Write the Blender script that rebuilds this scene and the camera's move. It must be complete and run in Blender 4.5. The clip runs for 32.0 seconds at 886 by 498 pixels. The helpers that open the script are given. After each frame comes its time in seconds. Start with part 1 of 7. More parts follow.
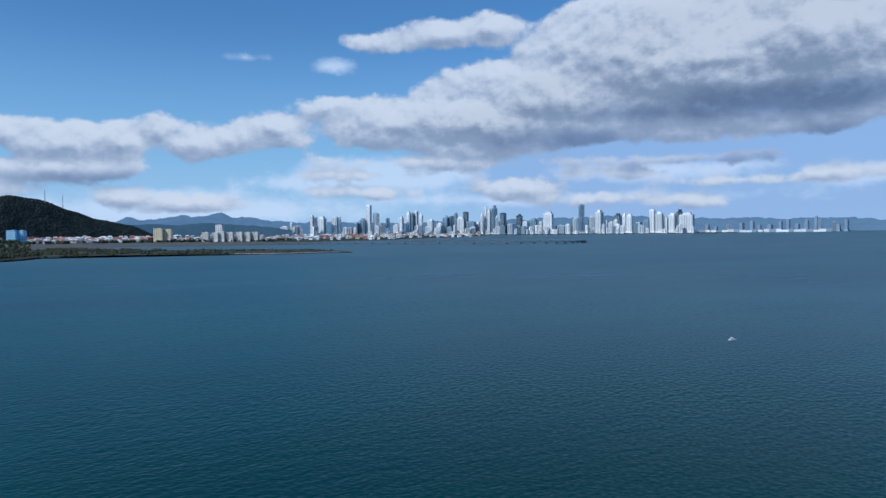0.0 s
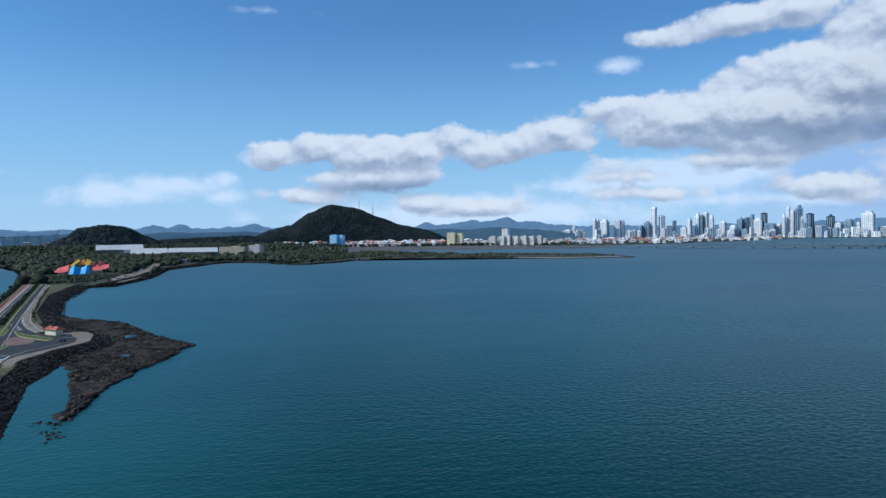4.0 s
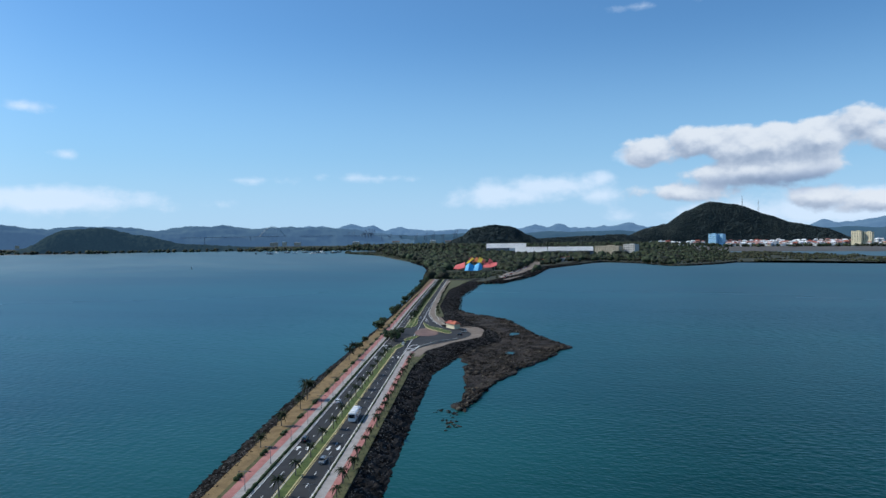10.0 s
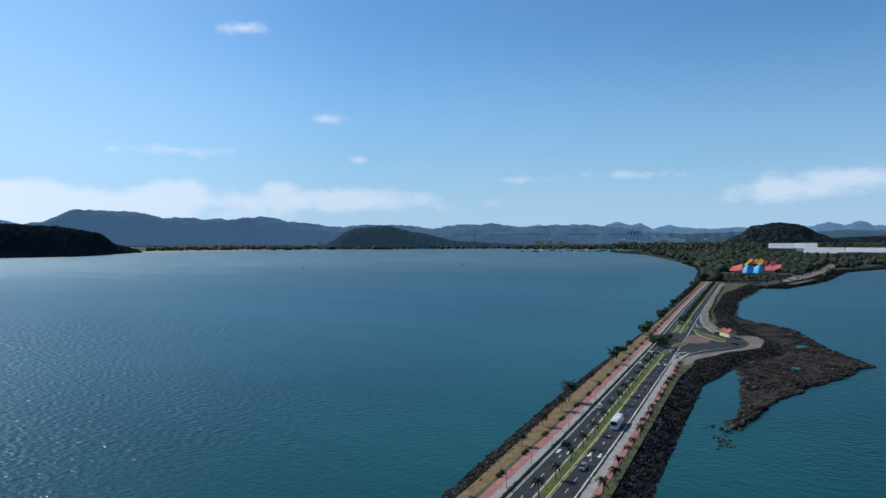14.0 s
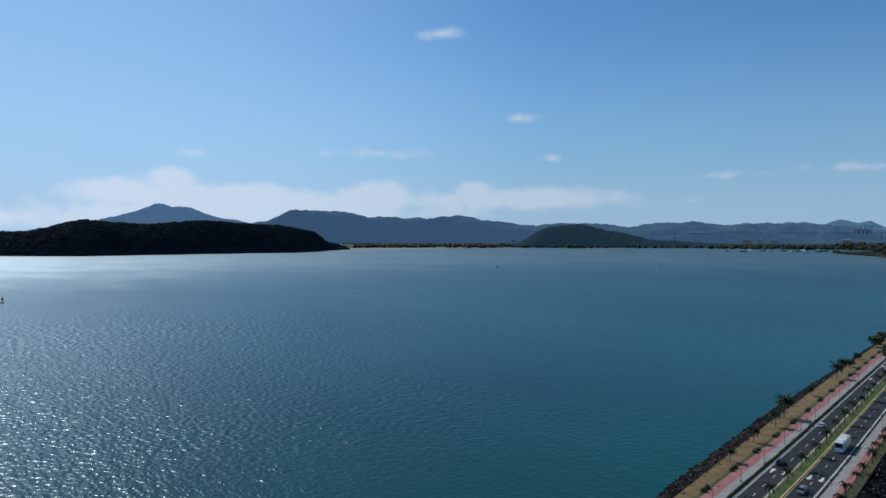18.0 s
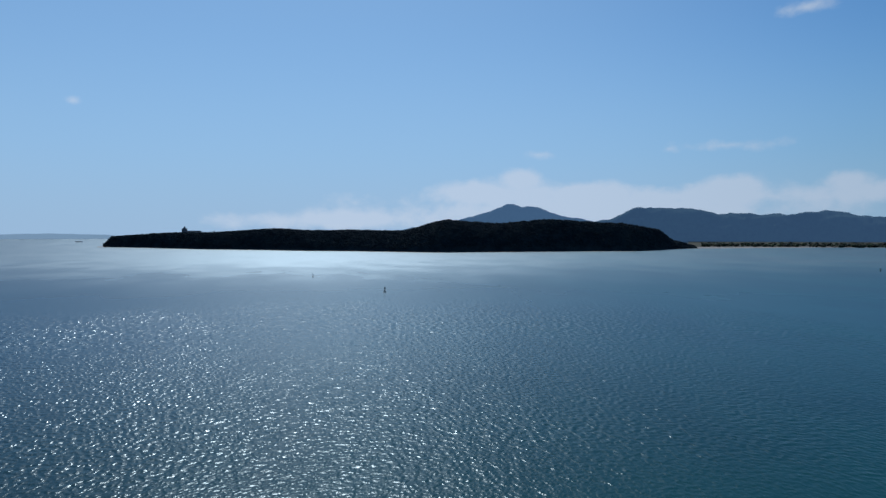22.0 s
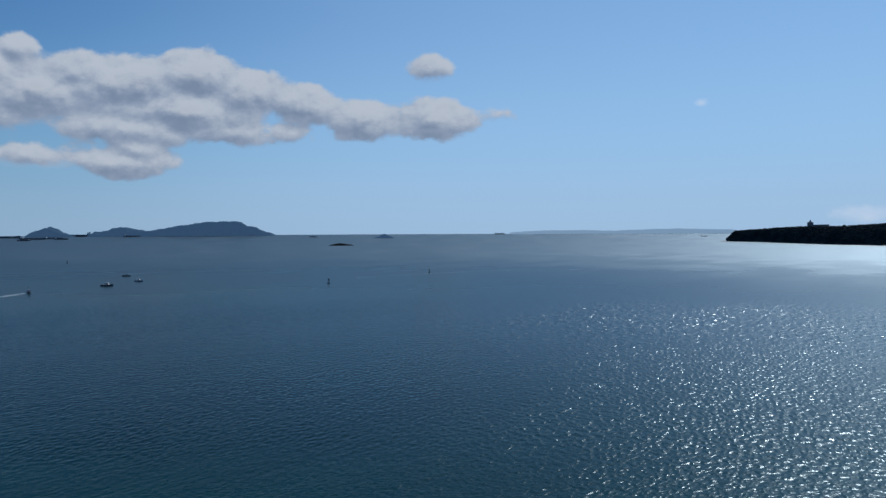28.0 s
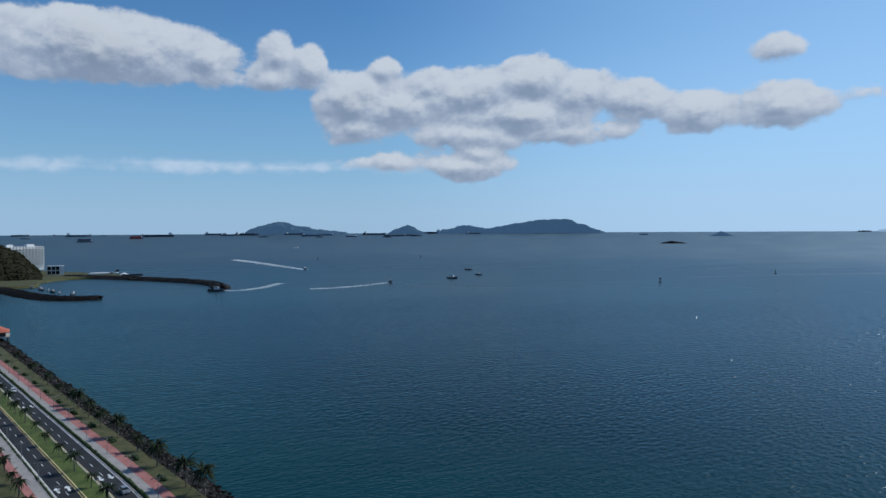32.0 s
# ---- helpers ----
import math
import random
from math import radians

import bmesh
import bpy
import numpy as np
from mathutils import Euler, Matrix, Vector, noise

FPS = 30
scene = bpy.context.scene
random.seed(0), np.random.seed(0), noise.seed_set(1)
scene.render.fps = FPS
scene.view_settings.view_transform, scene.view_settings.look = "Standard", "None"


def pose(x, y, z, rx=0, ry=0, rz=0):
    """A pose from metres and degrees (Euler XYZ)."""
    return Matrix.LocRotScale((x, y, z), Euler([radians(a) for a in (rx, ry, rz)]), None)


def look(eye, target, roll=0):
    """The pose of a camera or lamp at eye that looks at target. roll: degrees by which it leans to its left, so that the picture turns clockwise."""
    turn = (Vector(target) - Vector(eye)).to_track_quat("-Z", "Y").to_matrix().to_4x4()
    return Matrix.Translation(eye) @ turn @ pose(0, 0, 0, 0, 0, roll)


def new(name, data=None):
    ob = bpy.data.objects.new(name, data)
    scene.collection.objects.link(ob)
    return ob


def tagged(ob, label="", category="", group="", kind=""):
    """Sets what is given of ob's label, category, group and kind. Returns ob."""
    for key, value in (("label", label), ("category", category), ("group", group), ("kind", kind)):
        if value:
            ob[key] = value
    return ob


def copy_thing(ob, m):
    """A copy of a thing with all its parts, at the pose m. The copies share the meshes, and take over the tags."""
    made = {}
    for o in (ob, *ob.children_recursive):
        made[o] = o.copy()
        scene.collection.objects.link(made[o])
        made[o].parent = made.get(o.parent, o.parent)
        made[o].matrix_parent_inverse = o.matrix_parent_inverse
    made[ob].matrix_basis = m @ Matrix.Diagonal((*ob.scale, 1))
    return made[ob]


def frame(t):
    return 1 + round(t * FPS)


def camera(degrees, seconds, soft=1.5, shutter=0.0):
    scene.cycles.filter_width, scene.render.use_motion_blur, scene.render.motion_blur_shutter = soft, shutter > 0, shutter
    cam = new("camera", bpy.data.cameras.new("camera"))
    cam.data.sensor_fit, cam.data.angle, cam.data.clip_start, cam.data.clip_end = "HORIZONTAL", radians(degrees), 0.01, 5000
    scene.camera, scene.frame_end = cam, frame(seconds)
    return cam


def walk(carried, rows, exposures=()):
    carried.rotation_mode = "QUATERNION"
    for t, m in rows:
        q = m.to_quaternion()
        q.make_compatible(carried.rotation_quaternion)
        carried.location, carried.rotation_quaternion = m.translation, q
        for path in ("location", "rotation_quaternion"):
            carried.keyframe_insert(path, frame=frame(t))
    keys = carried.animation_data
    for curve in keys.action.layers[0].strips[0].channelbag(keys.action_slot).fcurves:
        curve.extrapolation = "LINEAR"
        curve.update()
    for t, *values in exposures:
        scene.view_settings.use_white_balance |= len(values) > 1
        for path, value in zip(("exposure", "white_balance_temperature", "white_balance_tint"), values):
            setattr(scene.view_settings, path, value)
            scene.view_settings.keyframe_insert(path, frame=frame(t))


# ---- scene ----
cam = camera(64.0, 32.0)
# seconds, place in metres, heading to the left of +y, pitch, roll
PATH = [
    (0, -3.64, 2.68, 55.90, -0.00, -1.37, 0.48),
    (0.5, -2.83, 2.15, 56.30, 2.90, -1.34, 0.46),
    (1, -2.00, 1.63, 56.72, 5.76, -1.29, 0.52),
    (1.5, -1.14, 1.12, 57.18, 8.64, -1.26, 0.53),
    (2, -0.31, 0.63, 57.76, 11.54, -1.21, 0.52),
    (2.5, 0.43, 0.13, 58.49, 14.44, -1.15, 0.49),
    (3, 0.95, -0.36, 59.46, 17.37, -1.10, 0.55),
    (3.5, 1.31, -0.80, 60.55, 19.91, -1.06, 0.62),
    (4, 1.48, -1.24, 61.60, 22.59, -0.95, 0.64),
    (4.5, 1.59, -1.44, 62.48, 25.46, -0.93, 0.68),
    (6.5, 1.92, -1.53, 64.65, 34.08, -0.80, 0.69),
    (7, 1.92, -1.46, 65.10, 36.20, -0.80, 0.71),
    (7.5, 1.86, -1.28, 65.51, 38.44, -0.83, 0.69),
    (8, 1.72, -1.20, 65.86, 41.12, -0.84, 0.66),
    (8.5, 1.64, -1.15, 66.15, 43.84, -0.84, 0.67),
    (9, 1.56, -1.08, 66.45, 46.56, -0.85, 0.65),
    (9.5, 1.29, -1.27, 66.71, 49.30, -0.85, 0.61),
    (10, 0.92, -0.96, 67.08, 52.19, -0.82, 0.54),
    (10.5, 0.45, -0.56, 67.49, 55.02, -0.83, 0.49),
    (11, 0.12, -0.20, 67.81, 57.78, -0.84, 0.47),
    (11.5, 0.00, 0.00, 68.01, 60.52, -0.82, 0.44),
    (12, -0.07, 0.12, 68.13, 63.26, -0.81, 0.39),
    (12.5, -0.21, 0.18, 68.25, 65.91, -0.84, 0.31),
    (13, -0.41, 0.20, 68.41, 68.54, -0.85, 0.29),
    (13.5, -0.51, 0.36, 68.57, 71.09, -0.85, 0.22),
    (14, -0.56, 0.42, 68.65, 73.35, -0.87, 0.19),
    (14.5, -0.71, 0.33, 68.70, 75.52, -0.87, 0.17),
    (16.5, -1.36, -0.15, 68.78, 81.86, -0.91, 0.03),
    (17, -1.14, -0.47, 68.90, 83.91, -0.92, -0.01),
    (17.5, -0.69, -0.81, 69.09, 86.11, -0.95, -0.02),
    (18, -0.25, -0.99, 69.38, 88.85, -0.98, -0.00),
    (18.5, 0.18, -1.12, 69.58, 91.70, -1.00, 0.09),
    (19, 0.07, -1.81, 69.62, 94.57, -0.99, 0.12),
    (19.5, -0.54, -2.54, 69.56, 97.50, -0.99, 0.13),
    (20, -1.43, -3.24, 69.45, 100.86, -1.00, 0.10),
    (20.5, -2.48, -3.71, 69.35, 104.78, -1.01, 0.03),
    (21, -3.52, -4.02, 69.28, 108.81, -1.03, -0.01),
    (21.5, -4.53, -4.12, 69.20, 112.67, -1.06, 0.02),
    (22, -5.48, -4.14, 69.13, 116.04, -1.11, 0.05),
    (22.5, -6.28, -4.23, 69.06, 119.01, -1.15, 0.06),
    (23, -6.91, -4.46, 69.00, 121.75, -1.15, 0.10),
    (23.5, -7.36, -4.85, 68.98, 124.64, -1.15, 0.05),
    (24, -7.73, -5.25, 68.96, 127.97, -1.20, 0.06),
    (24.5, -8.05, -5.62, 68.91, 132.14, -1.23, 0.02),
    (25, -8.33, -5.92, 68.82, 136.61, -1.23, 0.09),
    (25.5, -8.58, -6.14, 68.64, 141.61, -1.26, 0.19),
    (27.5, -9.20, -7.09, 67.48, 159.34, -1.35, 0.28),
    (28, -9.30, -7.42, 67.25, 163.45, -1.39, 0.26),
    (28.5, -9.37, -7.89, 67.07, 167.77, -1.41, 0.30),
    (29, -9.53, -8.50, 66.96, 172.11, -1.42, 0.24),
    (29.5, -9.66, -9.27, 66.91, 176.09, -1.43, 0.21),
    (30, -9.63, -10.22, 66.91, 179.23, -1.47, 0.25),
    (30.5, -9.56, -11.36, 66.93, 181.60, -1.47, 0.30),
    (31, -9.19, -12.06, 66.85, 184.15, -1.46, 0.28),
    (31.5, -8.78, -12.47, 66.72, 186.85, -1.49, 0.24),
    (32, -8.54, -12.91, 66.66, 189.59, -1.47, 0.29),
]
walk(cam, [(t, pose(x, y, z, 90 + p, r, h)) for t, x, y, z, h, p, r in PATH],
     exposures=[(0, -0.28, 5400, 7), (4, -0.1, 5550, 6), (7, 0.0, 5800, 5), (12, -0.05, 5950, 7), (14.5, -0.22, 5950, 7), (17, -0.45, 5900, 7), (20, -0.62, 5800, 7), (24, -0.82, 5600, 6), (28, -0.68, 5700, 7), (32, -0.42, 5750, 6)])

# ---- world and sun ----
SUN_AZ, SUN_EL = 127.0, 42.0     # degrees to the left of +y, degrees up


class Nodes:
    """A node tree with short calls."""

    def __init__(self, tree):
        self.tree = tree
        tree.nodes.clear()

    def add(self, node_kind, **settings):
        node = self.tree.nodes.new(node_kind)
        for key, value in settings.items():
            if key == "operation":
                node.operation = value
            elif key == "blend":
                node.blend_type = value
            elif key == "kind":
                node.data_type = value
        return node

    def link(self, a, b):
        self.tree.links.new(a, b)

    def put(self, value, socket):
        if isinstance(value, bpy.types.NodeSocket):
            self.link(value, socket)
        elif value is not None:
            socket.default_value = value

    def math(self, op, a, b=None, c=None, clamp=False):
        n = self.add("ShaderNodeMath", operation=op)
        n.use_clamp = clamp
        for v, s in zip((a, b, c), n.inputs):
            self.put(v, s)
        return n.outputs[0]

    def smooth(self, v, lo, hi):
        n = self.add("ShaderNodeMapRange")
        n.interpolation_type = "SMOOTHSTEP"
        self.put(v, n.inputs[0])
        n.inputs[1].default_value, n.inputs[2].default_value = lo, hi
        return n.outputs[0]

    def mix(self, fac, a, b, blend="MIX"):
        n = self.add("ShaderNodeMix", kind="RGBA")
        n.blend_type = blend
        self.put(fac, n.inputs[0])
        for v, s in ((a, n.inputs[6]), (b, n.inputs[7])):
            self.put((*v, 1) if isinstance(v, tuple) else v, s)
        return n.outputs[2]

    def noise(self, vec, scale, detail=4.0, rough=0.55, distort=0.0):
        n = self.add("ShaderNodeTexNoise")
        self.put(vec, n.inputs["Vector"])
        n.inputs["Scale"].default_value, n.inputs["Detail"].default_value = scale, detail
        n.inputs["Roughness"].default_value, n.inputs["Distortion"].default_value = rough, distort
        return n.outputs["Fac"]

    def stretch(self, vec, sx, sy, sz, turn=0.0):
        n = self.add("ShaderNodeMapping")
        self.put(vec, n.inputs["Vector"])
        n.inputs["Rotation"].default_value = (0, 0, radians(turn))
        n.inputs["Scale"].default_value = (sx, sy, sz)
        return n.outputs[0]


# clouds: heading, height, half width, half height, all in degrees
CLOUDS_CITY = [(-20.4, 12.8, 14.9, 6.01), (-9.8, 10.4, 11.3, 3.45), (-3.1, 8.8, 8.6, 3.09), (9.3, 9.8, 2.4, 0.87), (3.7, 8.6, 5.9, 1.99), (-27.9, 13.6, 9.2, 6.75), (0.3, 15.4, 3.2, 1.09), (5.3, 14.8, 1.9, 0.55), (-4.0, 15.7, 2.7, 1.17), (1.5, 5.7, 5.0, 0.45), (-2.5, 5.6, 2.6, 0.6), (7.0, 4.6, 2.2, 0.22), (-5.8, 3.5, 3.2, 0.72), (23.8, 2.7, 1.4, 0.54), (19.9, 2.3, 2.0, 0.47), (-18.0, 5.4, 3.4, 0.25), (-14.0, 4.5, 2.2, 0.18), (-28.5, 4.0, 2.6, 0.42), (-22.5, 3.7, 2.0, 0.15), (6.5, 3.2, 2.7, 0.41), (-8.7, 2.7, 0.8, 0.45), (-19.2, 2.3, 1.5, 0.39), (-12.4, 2.4, 2.2, 0.36)]
CLOUDS_HILL = [(35.8, 6.6, 1.8, 0.95), (32.3, 6.9, 2.7, 1.05), (28.2, 6.6, 3.8, 1.33), (24.3, 6.9, 1.8, 1.25), (21.5, 7.6, 1.5, 1.07), (19.1, 7.1, 2.7, 1.25), (16.4, 7.5, 2.7, 1.16), (13.0, 8.3, 2.5, 1.15), (12.5, 7.4, 1.9, 0.71), (28.2, 4.8, 5.3, 0.98), (33.5, 3.4, 2.6, 0.57), (23.7, 2.9, 1.6, 0.45), (19.2, 2.4, 2.5, 0.45)]
CLOUDS_ISLES = [(183.5, 9.2, 6.5, 1.6), (182.4, 11.9, 3.0, 1.8), (188.2, 10.9, 4.9, 1.9), (193.3, 10.1, 3.4, 1.9), (194.3, 12.8, 1.0, 0.74), (178.7, 10.7, 2.5, 1.77), (174.4, 9.9, 3.1, 1.38), (169.7, 8.9, 3.1, 1.49), (164.3, 9.0, 3.5, 1.41), (186.4, 7.8, 4.6, 1.23), (179.5, 7.8, 4.6, 0.86), (188.1, 5.2, 2.3, 0.82), (187.0, 6.3, 1.9, 0.99), (164.5, 13.0, 1.4, 0.77), (158.8, 9.4, 1.1, 0.44), (215.1, 13.2, 8.7, 2.6), (207.6, 12.9, 2.2, 1.62), (202.6, 13.6, 1.4, 1.32), (200.2, 12.7, 1.4, 1.68), (203.0, 11.9, 2.1, 1.0), (196.7, 10.4, 3.1, 2.16), (196.8, 8.2, 2.7, 1.32), (194.1, 5.5, 2.6, 0.54), (187.3, 5.4, 2.7, 0.99)]
CLOUDS_THIN = [(4, 4.8, 8, 1.5), (10.5, 4.0, 5, 0.8), (-17, 4.6, 9, 0.9), (-30, 3.8, 4, 0.8), (-6, 2.6, 16, 0.5), (8.9, 13.0, 1.7, 0.55), (103, 1.8, 17, 1.3), (97, 2.9, 23, 0.8), (20, 1.8, 16, 1.0), (124, 1.2, 10, 0.8), (89.0, 15.9, 1.2, 0.38), (82.9, 9.4, 1.1, 0.35), (94.3, 6.7, 2.3, 0.31), (108.5, 6.4, 0.8, 0.25), (98.3, 6.6, 0.5, 0.22), (80.1, 6.3, 0.5, 0.22), (109.9, 4.4, 1.8, 0.75), (113.2, 3.3, 4.5, 0.99), (105.0, 3.3, 6.3, 0.96), (93.6, 3.5, 2.7, 0.95), (86.3, 3.8, 1.8, 0.82), (80.9, 3.1, 5.8, 0.9), (43.5, 4.1, 3.8, 0.66), (46.7, 3.5, 4.0, 0.73), (39.9, 3.3, 1.5, 0.6), (48.1, 2.9, 2.8, 0.4), (15.1, 1.6, 2.7, 0.41), (36.6, 17.3, 1.0, 0.12), (143.5, 9.6, 0.4, 0.25), (193.3, 5.2, 3.8, 0.35), (202.1, 5.0, 5.5, 0.18), (211.1, 5.2, 4.5, 0.15), (217.4, 4.8, 3.5, 0.25), (15.3, 13.4, 0.6, 0.10), (21.0, 3.0, 5.6, 0.59), (68.0, 4.7, 1.0, 0.10), (57.3, 4.9, 0.9, 0.08), (39.5, 4.7, 0.5, 0.36), (37.3, 6.3, 1.0, 0.61)]
CLOUDS_DEEP = [(-26.1, 9.3, 9.5, 1.42), (-10.2, 7.1, 5.7, 0.79), (-21.6, 5.1, 7.9, 0.63), (-29.7, 6.5, 4.1, 0.93), (-16.3, 9.0, 5.0, 0.68), (24.9, 4.0, 6.0, 0.58)]

world = bpy.data.worlds.new("sky")
scene.world = world
world.use_nodes = True
W = Nodes(world.node_tree)
sky = W.add("ShaderNodeTexSky")
sky.sky_type, sky.sun_disc = "NISHITA", False
sky.sun_elevation, sky.sun_rotation = radians(SUN_EL), radians(-SUN_AZ)
sky.air_density, sky.dust_density, sky.ozone_density, sky.altitude = 1.0, 0.25, 4.0, 50
way = W.add("ShaderNodeTexCoord").outputs["Generated"]
split = W.add("ShaderNodeSeparateXYZ")
W.link(way, split.inputs[0])
up = W.math("MULTIPLY", W.math("ARCSINE", split.outputs[2]), 57.2958)
# heading counted from -60 to 300 so that no cloud is cut
turned = W.math("ARCTAN2", W.math("MULTIPLY", split.outputs[0], -1), split.outputs[1])
heading = W.math("MULTIPLY", turned, 57.2958)
heading = W.math("ADD", heading, W.math("MULTIPLY", W.math("LESS_THAN", heading, -60.0), 360.0))



def vector(op, a, b=None, c=None, scale=None):
    """One vector step in the sky's nodes."""
    n = W.add("ShaderNodeVectorMath", operation=op)
    for v, socket in zip((a, b, c), n.inputs):
        W.put(v, socket)
    if scale is not None:
        W.put(scale, n.inputs["Scale"])
    return n.outputs["Value"] if op == "LENGTH" else n.outputs[0]


def joined(x, y):
    n = W.add("ShaderNodeCombineXYZ")
    W.put(x, n.inputs[0])
    W.put(y, n.inputs[1])
    return n.outputs[0]


def depth_in(where, blobs_of_cloud):
    """Degrees that a direction lies inside the nearest of the clouds' round masses."""
    best = None
    for a, e, ra, re in blobs_of_cloud:
        d = vector("MULTIPLY_ADD", where, (1 / ra, 1 / re, 0), (-a / ra, -e / re, 0))
        d = W.math("MULTIPLY_ADD", vector("LENGTH", d), -re, re)
        if best is None:
            best = d
        else:
            n = W.add("ShaderNodeMath", operation="SMOOTH_MAX")
            W.link(best, n.inputs[0])
            W.link(d, n.inputs[1])
            n.inputs[2].default_value = 0.8
            best = n.outputs[0]
    return W.math("MAXIMUM", best, -4.0)


def billows(where, detail):
    """Heaped lumps at three sizes, in degrees."""
    flat = vector("MULTIPLY", where, (0.72, 1.0, 0))
    warp_n = W.add("ShaderNodeTexNoise")
    W.link(flat, warp_n.inputs["Vector"])
    warp_n.inputs["Scale"].default_value, warp_n.inputs["Detail"].default_value = 0.9, 3.0
    bent = vector("ADD", flat, vector("SCALE", warp_n.outputs["Color"], scale=0.9))
    lump = W.math("MULTIPLY", W.math("SUBTRACT", W.noise(flat, 0.30, detail, 0.55), 0.5), 3.0)
    for size, tall in ((0.62, 0.95), (1.5, 0.42)):
        cell = W.add("ShaderNodeTexVoronoi")
        cell.feature = "SMOOTH_F1"
        W.link(bent, cell.inputs["Vector"])
        cell.inputs["Scale"].default_value, cell.inputs["Smoothness"].default_value = size, 0.35
        lump = W.math("ADD", lump, W.math("MULTIPLY", W.math("SUBTRACT", 0.45, cell.outputs["Distance"]), tall))
    return W.math("ADD", lump, W.math("MULTIPLY", W.math("SUBTRACT", W.noise(flat, 3.2, 5.0, 0.62), 0.5), 0.60))


HEAPS = CLOUDS_CITY + CLOUDS_HILL + CLOUDS_ISLES
gaze = joined(heading, up)
raised = vector("ADD", gaze, (-0.25, 0.62, 0))
mass, mass_up = depth_in(gaze, HEAPS), depth_in(raised, HEAPS)
lump, lump_up = billows(gaze, 5.0), billows(raised, 5.0)
# small clouds are dented less than the great bank
dent = W.math("ADD", 0.50, W.math("MULTIPLY", W.smooth(mass, -0.3, 1.6), 0.40))
here = W.math("ADD", W.math("ADD", mass, 0.30), W.math("MULTIPLY", lump, dent))
above = W.math("ADD", W.math("ADD", mass_up, 0.30), W.math("MULTIPLY", lump_up, dent))
cover = W.smooth(here, -0.08, 0.36)
thin = W.math("ADD", depth_in(gaze, CLOUDS_THIN), W.math("MULTIPLY", lump, 0.45))
veil = W.math("MULTIPLY", W.smooth(thin, -0.25, 0.50), 0.74)
lit = W.smooth(W.math("SUBTRACT", here, above), -0.95, 0.75)
thick = W.smooth(here, 0.8, 3.2)
# the deep base of the bank over the city
deep_cloud = W.smooth(W.math("ADD", depth_in(gaze, CLOUDS_DEEP), W.math("MULTIPLY", lump, 0.55)), -0.55, 0.75)
bright = W.math("SUBTRACT", W.math("ADD", 0.66, W.math("MULTIPLY", lit, 0.48)), W.math("MULTIPLY", thick, 0.12))
CLOUD = 6.7
tint = W.mix(W.math("MULTIPLY", deep_cloud, 0.90), W.mix(lit, (0.72, 0.84, 1.08), (1.02, 1.02, 1.05)), (0.36, 0.48, 0.74))
cloud = vector("SCALE", tint, scale=W.math("MULTIPLY", bright, CLOUD))
clear = W.mix(1.0, sky.outputs[0], (0.80, 1.04, 1.16), "MULTIPLY")
# thin haze low over the sea, whiter and brighter towards the sun
haze = W.math("MULTIPLY", W.smooth(up, 17.0, 0.0), 0.80)
sunward = W.smooth(W.math("COSINE", W.math("MULTIPLY", W.math("SUBTRACT", heading, SUN_AZ + 11), 0.0174533)), 0.50, 1.0)
base = W.mix(haze, clear, W.mix(sunward, (3.5, 5.5, 7.6), (5.5, 7.5, 10.0)))
base = W.mix(W.math("MULTIPLY", W.math("MULTIPLY", sunward, W.smooth(up, 60.0, 0.0)), 0.55), base, (5.5, 7.9, 10.6))
base = W.mix(W.math("MULTIPLY", W.smooth(up, 7.0, 0.0), 0.35), base, (6.0, 7.3, 9.0))
# grey air under the great bank
under = W.math("MULTIPLY", W.smooth(depth_in(gaze, [(-22, 4.5, 26, 7.0)]), -1.0, 3.5), 0.75)
base = W.mix(under, base, (3.7, 4.9, 7.3))
base = W.mix(veil, base, W.mix(sunward, (7.6, 8.2, 9.2), (9.4, 9.9, 10.9)))
full = W.mix(W.math("MULTIPLY", cover, 0.96), base, cloud)
ground_shade = W.mix(W.smooth(up, -0.8, -0.6), (0.7, 1.5, 2.0), full)
back = W.add("ShaderNodeBackground")
back.inputs["Strength"].default_value = 0.105
W.link(ground_shade, back.inputs[0])
W.link(back.outputs[0], W.add("ShaderNodeOutputWorld").inputs[0])

sun = new("sun", bpy.data.lights.new("sun", "SUN"))
sun.data.energy, sun.data.angle, sun.data.color = 4.2, radians(0.6), (1.0, 0.92, 0.80)
_a, _e = radians(SUN_AZ), radians(SUN_EL)
SUN_WAY = Vector((-math.sin(_a) * math.cos(_e), math.cos(_a) * math.cos(_e), math.sin(_e)))
sun.matrix_world = look(SUN_WAY * 100, (0, 0, 0))


# ---- materials ----
def material(name):
    m = bpy.data.materials.new(name)
    m.use_nodes = True
    n = Nodes(m.node_tree)
    out = n.add("ShaderNodeOutputMaterial")
    b = n.add("ShaderNodeBsdfPrincipled")
    n.link(b.outputs[0], out.inputs[0])
    return m, n, b


